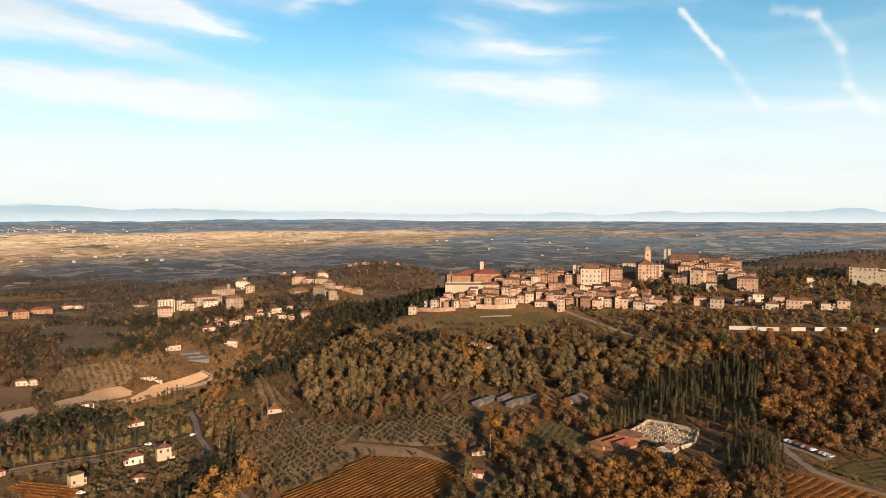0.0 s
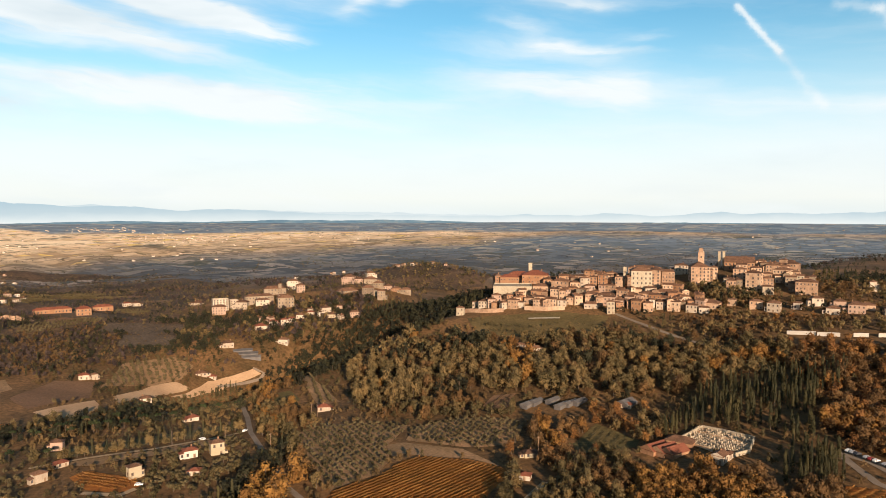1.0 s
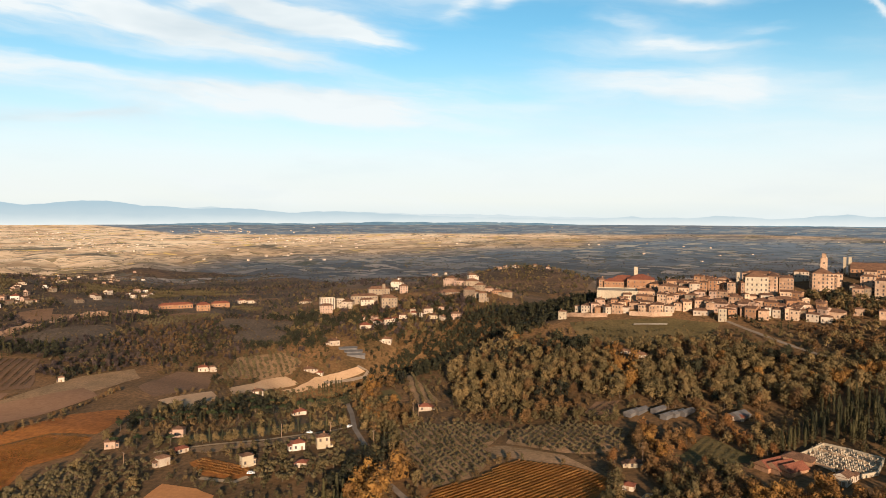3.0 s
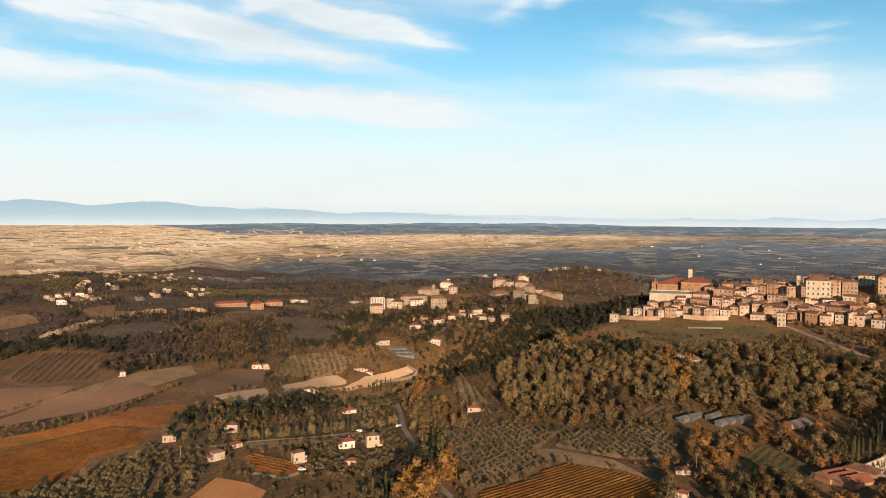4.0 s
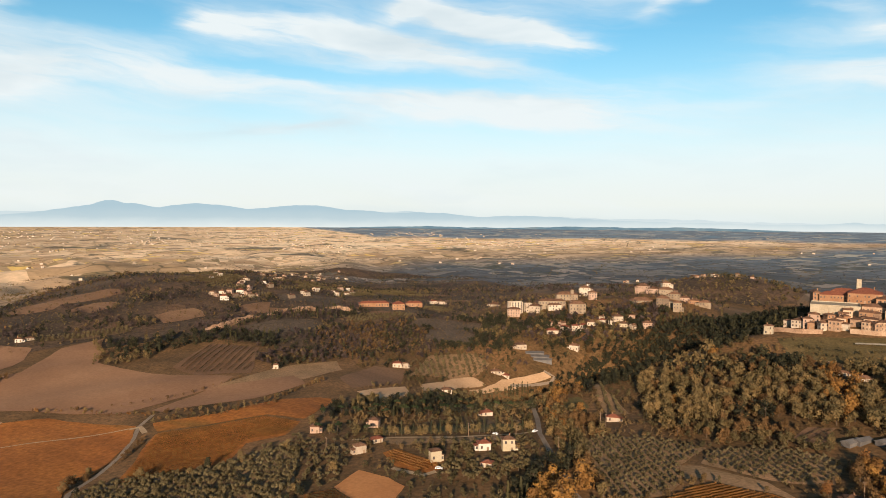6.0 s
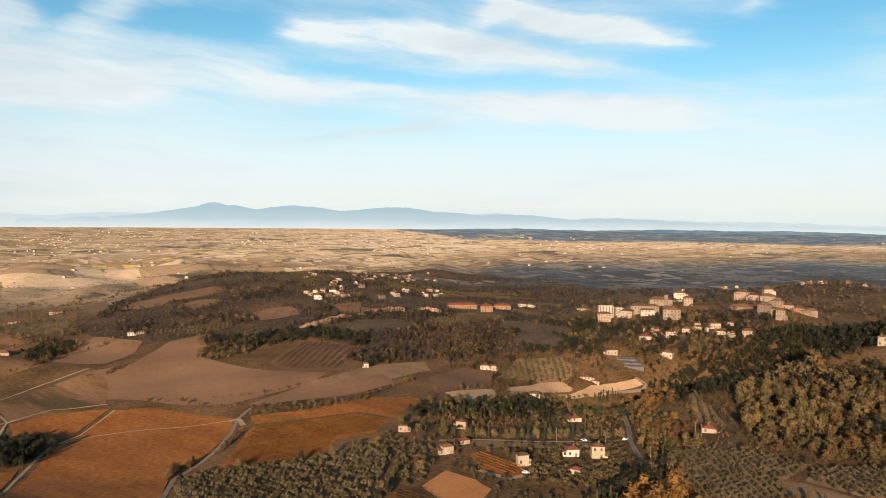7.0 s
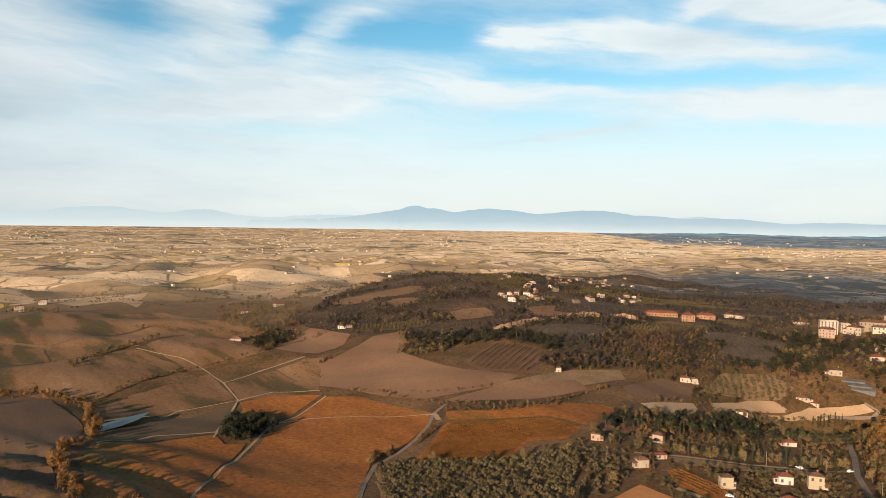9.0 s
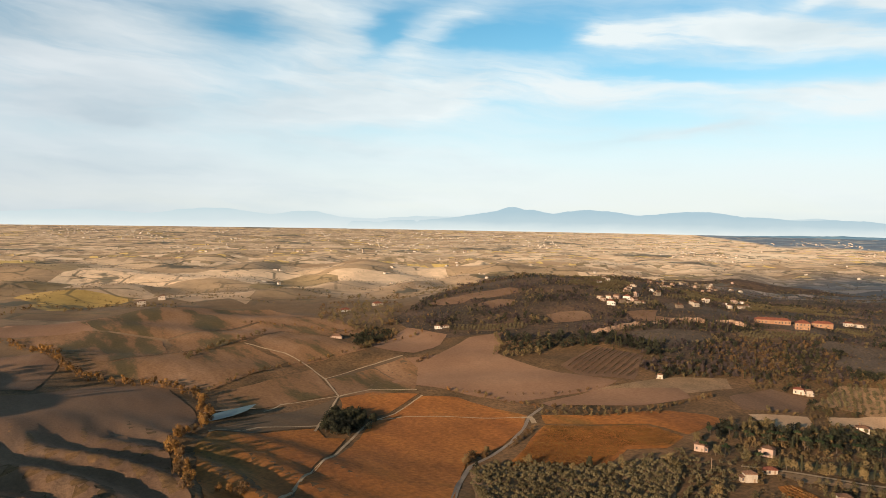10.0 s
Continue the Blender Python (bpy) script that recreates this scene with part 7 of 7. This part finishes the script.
wood([(-301.6, 322.6), (-304.3, 371.3), (-250.5, 350.4), (-231.8, 324.5), (-221.3, 296.9), (-229.1, 284.8), (-224.7, 261.4), (-248.0, 265.6)], 7.0, {"olive": 6, "oak": 2, "holm": 1}, (0.6, 0.95))
# orchards and scrub of the middle slopes
SLOPE = {"oak": 2, "holm": 6, "olive": 5, "bare": 5, "cypress": 1}
wood([(-336.7, 570.8), (-388.6, 591.1), (-435.6, 557.7), (-435.2, 496.2), (-521.0, 565.1), (-535.5, 684.7), (-476.8, 805.5), (-379.3, 838.2), (-305.3, 836.8), (-268.9, 829.1), (-225.4, 790.2), (-248.9, 735.1), (-285.6, 675.2), (-299.5, 665.0), (-311.9, 614.8)], 7.5, SLOPE, (0.35, 0.65), keep=0.8)
wood([(-497.5, 615.5), (-521.6, 791.4), (-439.3, 814.3), (-381.0, 720.7), (-386.4, 654.0), (-423.2, 570.0)], 7.0, {"bare": 4, "brown": 4, "holm": 1}, (0.25, 0.5), keep=0.85)
wood([(-444.9, 779.9), (-351.7, 862.6), (-308.7, 809.2), (-297.4, 731.9), (-367.2, 682.0)], 8.0, {"holm": 6, "oak": 2}, (0.55, 0.9))
# mostly the darkened leaves, for the shade on the suburb slope
wood([(-329.4, 862.4), (-245.1, 926.0), (-184.2, 942.8), (-149.2, 917.1), (-156.8, 836.1), (-210.0, 798.4), (-260.1, 766.2), (-300.4, 788.0)], 7.5, {"holm": 6, "bare": 3, "oak": 3, "cypress": 1}, (0.55, 0.95))
wood([(-550.3, 541.6), (-613.9, 665.4), (-579.6, 820.1), (-521.6, 791.4), (-526.9, 673.9), (-530.8, 594.8)], 8.0, {"bare": 4, "cypress": 3, "holm": 2}, (0.4, 0.7))
wood([(-540.0, 850.0), (-420.0, 1060.0), (-280.0, 1090.0), (-100.0, 1120.0), (-90.0, 940.0), (-150.0, 860.0), (-260.0, 800.0), (-400.0, 830.0)], 10.0, {"holm": 3, "oak": 4, "bare": 2, "cypress": 1}, (0.3, 0.6), keep=0.7)
# wooded ridge with the village
wood(RIDGE, 8.5, {"bush": 4, "shrub": 2}, (0.14, 0.34), fields=False, keep=0.75, front=False)
row([(-600.0, 600.0), (-598.0, 670.0), (-580.0, 735.0), (-545.0, 762.0)], 7.0, ["cypress", "cypress", "holm"], (0.5, 0.8), 3.0)
wood([(-867.7, 447.8), (-1023.9, 603.6), (-1421.2, 1017.9), (-957.3, 770.3), (-892.2, 816.0), (-1251.0, 1375.0), (-1136.3, 1448.3), (-963.4, 1526.4), (-718.7, 1521.5), (-531.0, 1194.3), (-597.3, 948.9), (-602.8, 828.8), (-588.2, 698.9), (-609.2, 586.1), (-660.7, 491.3), (-707.6, 508.3), (-724.2, 436.0), (-762.9, 425.9)], 7.5, {"bare": 5, "holm": 3, "oak": 2, "olive": 2}, (0.3, 0.72), keep=0.9, patchy=0.0)
wood([(-660.7, 491.3), (-599.4, 576.8), (-549.4, 615.9), (-485.4, 561.6), (-557.2, 570.7), (-587.8, 515.2), (-594.7, 465.5), (-617.4, 459.5)], 9.5, DARK, (0.6, 1.0))
wood([(-487.7, 515.8), (-485.4, 561.6), (-461.2, 600.5), (-422.4, 583.8), (-407.9, 509.4), (-432.8, 501.6)], 9.0, {"holm": 3, "bare": 3, "oak": 2}, (0.4, 0.7))
wood([(-518.8, 1144.4), (-412.3, 1433.1), (-185.5, 2006.4), (-89.2, 1296.3), (-138.5, 922.7), (-186.2, 952.4), (-271.5, 945.6), (-384.0, 1049.2), (-404.3, 893.0)], 10.0, {"holm": 3, "bare": 4, "shrub": 3}, (0.3, 0.6), keep=0.8, patchy=0.02)
wood([(-683.4, 1070.0), (-614.3, 1414.1), (-347.5, 1504.6), (-35.6, 1827.3), (4.0, 820.3), (-75.5, 1103.8), (-168.8, 925.1), (-252.9, 901.9), (-358.0, 907.5), (-513.8, 870.1), (-550.7, 861.3)], 10.0, {"holm": 3, "bare": 4, "olive": 3}, (0.3, 0.65), keep=0.8, patchy=0.02)
wood([(-27.7, 1416.9), (172.2, 1826.7), (552.2, 2152.5), (955.3, 2155.5), (1559.7, 2245.6), (601.5, 864.6), (350.0, 788.7), (306.7, 810.1), (209.8, 817.0), (73.3, 776.2)], 11.0, {"holm": 5, "bare": 3}, (0.3, 0.6), keep=0.9, patchy=-0.05)
wood([(-1071.9, 408.4), (-1110.7, 506.1), (-959.9, 514.8), (-833.1, 430.0), (-811.8, 354.9), (-931.4, 355.1)], 12.0, {"oak": 4, "brown": 2}, (0.5, 0.8), keep=0.7)
# hedges and tree lines of the western fields
HEDGE = ["oak", "brown", "ochre"]
row([(-993.9, -18.4), (-930.5, 10.4), (-819.6, 34.4), (-756.3, 46.1), (-690.6, 93.2), (-666.7, 118.7), (-640.9, 130.8), (-579.9, 128.6), (-530.2, 118.4)], 6.5, ["ochre", "ochre", "brown"], (0.55, 0.9), 2.5)
row([(-529.7, 117.5), (-493.5, 95.2), (-468.6, 80.0), (-418.1, 79.1), (-362.4, 72.1), (-364.2, 84.3), (-352.2, 95.6)], 6.5, ["ochre", "brown", "ochre"], (0.45, 0.8), 2.5)
row([(-548.7, 337.4), (-518.8, 355.3), (-481.0, 359.1), (-447.2, 363.0)], 5.0, ["brown", "rust", "oak"], (0.3, 0.45), 1.0)
row([(-445.3, 364.4), (-404.8, 391.7), (-380.3, 428.7), (-381.8, 477.4), (-382.2, 499.3)], 5.0, ["brown", "oak", "brown"], (0.35, 0.5), 1.0)
row([(-427.1, 353.7), (-396.2, 383.5), (-372.3, 423.0)], 4.5, ["oak", "brown"], (0.3, 0.45), 0.8)
row([(-499.6, 372.8), (-467.1, 397.8), (-452.1, 436.8), (-448.4, 467.7)], 7.0, ["brown"], (0.25, 0.4), 1.0)
row([(-656.3, 146.5), (-687.8, 191.7), (-715.8, 241.6), (-722.5, 282.5), (-729.5, 333.3), (-751.2, 380.4), (-764.4, 443.2)], 7.5, HEDGE, (0.3, 0.5), 1.5)
row([(-777.6, 149.9), (-813.1, 175.1), (-834.1, 199.0), (-846.4, 228.8), (-862.9, 261.6)], 6.0, ["oak", "oak", "brown"], (0.45, 0.8), 2.5)
row([(-729.5, 333.3), (-765.0, 364.3), (-764.1, 386.9), (-781.6, 407.6)], 6.0, ["oak", "brown"], (0.4, 0.6), 2.0)
row([(-984.4, 274.0), (-912.6, 315.6), (-831.2, 347.7), (-821.0, 390.8), (-838.3, 424.2), (-843.3, 488.5)], 10.0, HEDGE, (0.35, 0.6), 2.0)
row([(-374.7, 248.7), (-380.5, 261.6), (-382.9, 272.5)], 4.0, ["brown", "oak"], (0.5, 0.7), 1.5)
row([(-382.6, 288.9), (-395.1, 310.9), (-405.8, 327.1)], 5.0, ["brown"], (0.3, 0.45), 1.0)
row([(-676.3, 486.1), (-639.6, 467.9), (-625.2, 449.8), (-602.7, 448.7), (-590.8, 477.8)], 6.0, ["oak"], (0.5, 0.8), 2.0)
row([(-661.4, 384.0), (-654.0, 369.2)], 4.0, ["brown"], (0.4, 0.6), 2.0)
row([(-1512.6, -36.2), (-1541.8, 55.7), (-1475.4, 199.2), (-1517.2, 258.8)], 14.0, ["oak"], (0.5, 0.8), 3.0)
row([(-1203.9, -29.1), (-1313.1, 15.1), (-1259.7, 85.4), (-1448.3, 205.7)], 14.0, ["oak", "brown"], (0.5, 0.8), 3.0)
row([(-952.9, 363.3), (-878.1, 367.1), (-784.5, 405.1)], 10.0, ["oak"], (0.5, 0.8), 3.0)
wood([(-494.4, 192.9), (-538.3, 218.4), (-545.8, 229.1), (-534.4, 244.8), (-512.2, 249.0), (-482.3, 225.9), (-474.7, 208.5)], 5.0, {"cypress": 2, "holm": 6}, (0.6, 0.95), fields=False, front=False)
wood([(-321.9, -14.1), (-353.0, -2.9), (-376.2, 10.7), (-306.9, 10.6)], 8.0, {"brown": 2, "ochre": 2}, (0.4, 0.6), fields=False, keep=0.6, front=False)
wood([(-798.4, 349.1), (-825.8, 384.9), (-784.5, 405.1), (-742.2, 346.2)], 8.0, DARK, (0.5, 0.8))
wood([(-792.8, 357.1), (-795.2, 383.7), (-727.0, 344.7), (-736.8, 326.0)], 8.0, DARK, (0.5, 0.8))
# added wood on the brow behind the hovering point, out of view, to shade the ploughed hill
wood([(-780, -290), (-460, -280), (-450, -200), (-780, -220)], 19.0, {"oak": 3, "brown": 2}, (0.9, 1.4), keep=0.75, patchy=-0.1)
# rough ground filled with bushes
wood([(-328.3, 472.7), (-496.0, 719.2), (-343.0, 786.4), (-153.7, 840.9), (-35.7, 683.6), (116.3, 659.8), (234.1, 555.1), (353.3, 517.1), (179.3, 257.9), (-195.2, 278.1)], 6.5, {"shrub": 3, "bush": 3}, (0.22, 0.5), keep=0.75)
wood([(-256.6, 279.3), (-294.0, 352.9), (-308.6, 470.3), (-361.9, 659.9), (-446.0, 677.5), (-263.3, 918.0), (-145.3, 964.9), (-121.3, 815.0), (-159.7, 563.2), (-119.2, 373.8)], 7.0, {"shrub": 4, "bush": 2}, (0.18, 0.42), keep=0.75)
wood([(120.5, 684.1), (130.3, 707.5), (197.6, 701.0), (264.3, 696.5), (247.3, 650.9), (187.1, 663.1)], 7.5, {"holm": 3, "oak": 3, "brown": 1}, (0.25, 0.5), front=False)
wood([(62.3, 720.8), (103.2, 719.8), (123.3, 700.3), (114.6, 682.0), (77.2, 696.2)], 8.0, {"oak": 3, "shrub": 2}, (0.2, 0.4), front=False)
wood([(-22.4, 702.5), (9.1, 698.0), (110.8, 676.0), (90.6, 630.5), (-10.2, 657.2)], 7.0, {"shrub": 3, "bush": 2}, (0.15, 0.35), fields=False, keep=0.5, front=False)
wood([(118.0, 692.0), (215.0, 684.0), (262.0, 700.0), (330.0, 690.0), (430.0, 730.0), (430.0, 625.0), (300.0, 600.0), (180.0, 600.0), (145.0, 645.0)], 8.5, {"holm": 5, "brown": 2, "oak": 2, "cypress": 1}, (0.3, 0.58), keep=0.6, front=False)
# terrace plots and low growth under the town wall
row([(-7.7, 677.6), (35.4, 657.6), (62.5, 660.0)], 4.0, ["shrub"], (0.25, 0.4), 0.6)
row([(-4.9, 661.9), (34.5, 640.9), (63.8, 646.3)], 4.0, ["shrub", "bush"], (0.25, 0.4), 0.6)
# far clumps and hedgerows of the plain
for k in range(9000):
    a, r = radians(rng.uniform(-38, 97)), 1250 + 2900 * rng.random() ** 1.6
    x, y = -math.sin(a) * r, math.cos(a) * r
    # dark trees set thicker to imitate cloud shade over the nearer plain
    shade_belt = r < 2300 and x / r > -0.75
    if noise.noise((x * 0.005, y * 0.005, 2.0)) + 0.5 * noise.noise((x * 0.02, y * 0.02, 6.0)) > (-0.25 if shade_belt else 0.12):
        s = rng.uniform(0.45, 0.85)
        PLANTED[("holm", "bare")[int(rng.random() < 0.5)] if shade_belt and rng.random() < 0.8 else "oak" if rng.random() < 0.7 else "brown"].append((x, y, s, s * 0.7))
for k in range(600):
    a, r = radians(rng.uniform(-38, 97)), 1350 + 2600 * rng.random() ** 1.3
    x, y = -math.sin(a) * r, math.cos(a) * r
    turn = radians(24 + (90 if rng.random() < 0.35 else 0)) + rng.normal(0, 0.15) + noise.noise((x * 0.001, y * 0.001, 1.0))
    for q in np.arange(0, rng.uniform(50, 230), 11):
        s = rng.uniform(0.3, 0.65)
        PLANTED["oak" if rng.random() < 0.75 else "holm"].append((x + math.cos(turn) * q + rng.normal(0, 1.5), y + math.sin(turn) * q + rng.normal(0, 1.5), s, s * 0.75))

for kind, (shape, mat, name, label) in KINDS.items():
    spots = np.array(PLANTED[kind])
    if not len(spots):
        continue
    z = ground(spots[:, 0], spots[:, 1])
    order = np.argsort(np.hypot(spots[:, 0] + 40, spots[:, 1] - 330))
    alone = {"olive": 290, "bush": 24, "shrub": 24}.get(kind, 76)
    single, rest = order[:alone], order[alone:]
    # the nearest ones, tree by tree
    masters = []
    for v in range(3):
        root = tagged(new(name), label, "bush" if kind in ("bush", "shrub") else "tree", name.replace("_tree", "") + " trees" if name != "tree" else "autumn trees")
        part("trunk", tri_mesh("trunk", BOLES[shape], BARK), root)
        part("crown", tri_mesh("crown", NEAR[shape][v], mat), root)
        masters.append(root)
    for i, k in enumerate(single):
        x, y, s, t = spots[k]
        m = Matrix.LocRotScale((x, y, z[k] - 0.1), Euler((0, 0, rng.uniform(0, 6.28))), (s, s, t))
        if i < 3:
            masters[i].matrix_basis = m
        else:
            copy = copy_thing(masters[i % 3], Matrix())
            copy.matrix_basis = m
    # all the others as one growth each
    crowns, boles = [], []
    turn = rng.uniform(0, 2 * math.pi, len(spots))
    dist = np.hypot(spots[:, 0], spots[:, 1])
    for k in rest:
        x, y, s, t = spots[k]
        c, q = math.cos(turn[k]), math.sin(turn[k])
        spin = np.array([[c * s, -q * s, 0], [q * s, c * s, 0], [0, 0, t]])
        src = (NEAR if dist[k] < 620 and s > 0.5 else AWAY)[shape][k % 5]
        if dist[k] > 1400:
            src = src[:16]
        elif dist[k] > 950:
            src = src[:48]
        elif s < 0.36 and dist[k] > 330:
            src = src[:34]
        crowns.append(src @ spin.T + (x, y, z[k] - 0.1))
        if dist[k] < 760 and s > 0.5:
            boles.append(BOLES[shape][:10] @ spin.T + (x, y, z[k] - 0.1))
    if crowns:
        tagged(new("woodland", tri_mesh("woodland", np.concatenate(crowns), mat)), label.split(" in ")[0] + " crowns, many together", "trees", kind="stuff")
    if boles:
        tagged(new("tree_trunks", tri_mesh("tree_trunks", np.concatenate(boles), BARK)), "brown trunks of the wood", "trunks", kind="stuff")

# tiny far farmsteads of the plain, too many to tell apart
verts, faces, which = [], [], []
hamlets = [(radians(rng.uniform(22, 95)), 2500 + 1800 * rng.random()) for _ in range(46)]
for k in range(800):
    a, r = radians(rng.uniform(-34, 95)), 1600 + 2700 * rng.random()
    x, y = -math.sin(a) * r, math.cos(a) * r
    if k % 3:
        a, r = hamlets[int(rng.integers(0, 46))]
        x, y = -math.sin(a) * r + rng.normal(0, 110), math.cos(a) * r + rng.normal(0, 80)
    if k % 3 or noise.noise((x * 0.0016, y * 0.0016, 8.0)) > -0.02:
        z, w, d, h, t = float(ground(x, y)), rng.uniform(2.5, 5), rng.uniform(2, 3.5), rng.uniform(2.0, 4.0), rng.uniform(0, 3.1)
        c, s = math.cos(t), math.sin(t)
        k0 = len(verts)
        for px, py, pz in ((-w, -d, -2), (w, -d, -2), (w, d, -2), (-w, d, -2), (-w, -d, h), (w, -d, h), (w, d, h), (-w, d, h), (-w - 0.4, 0, h + d * 0.45), (w + 0.4, 0, h + d * 0.45)):
            verts.append((x + px * c - py * s, y + px * s + py * c, z + pz))
        faces += [(k0, k0 + 1, k0 + 5, k0 + 4), (k0 + 1, k0 + 2, k0 + 6, k0 + 5), (k0 + 2, k0 + 3, k0 + 7, k0 + 6), (k0 + 3, k0, k0 + 4, k0 + 7), (k0 + 5, k0 + 6, k0 + 9), (k0 + 7, k0 + 4, k0 + 8), (k0 + 4, k0 + 5, k0 + 9, k0 + 8), (k0 + 6, k0 + 7, k0 + 8, k0 + 9)]
        which += [0] * 6 + [1] * 2
tagged(new("far_farmsteads", mesh_from("far_farmsteads", verts, faces, [PLASTER, ROOF], which)), "pale small farmsteads scattered over the far plain", "houses", kind="stuff")
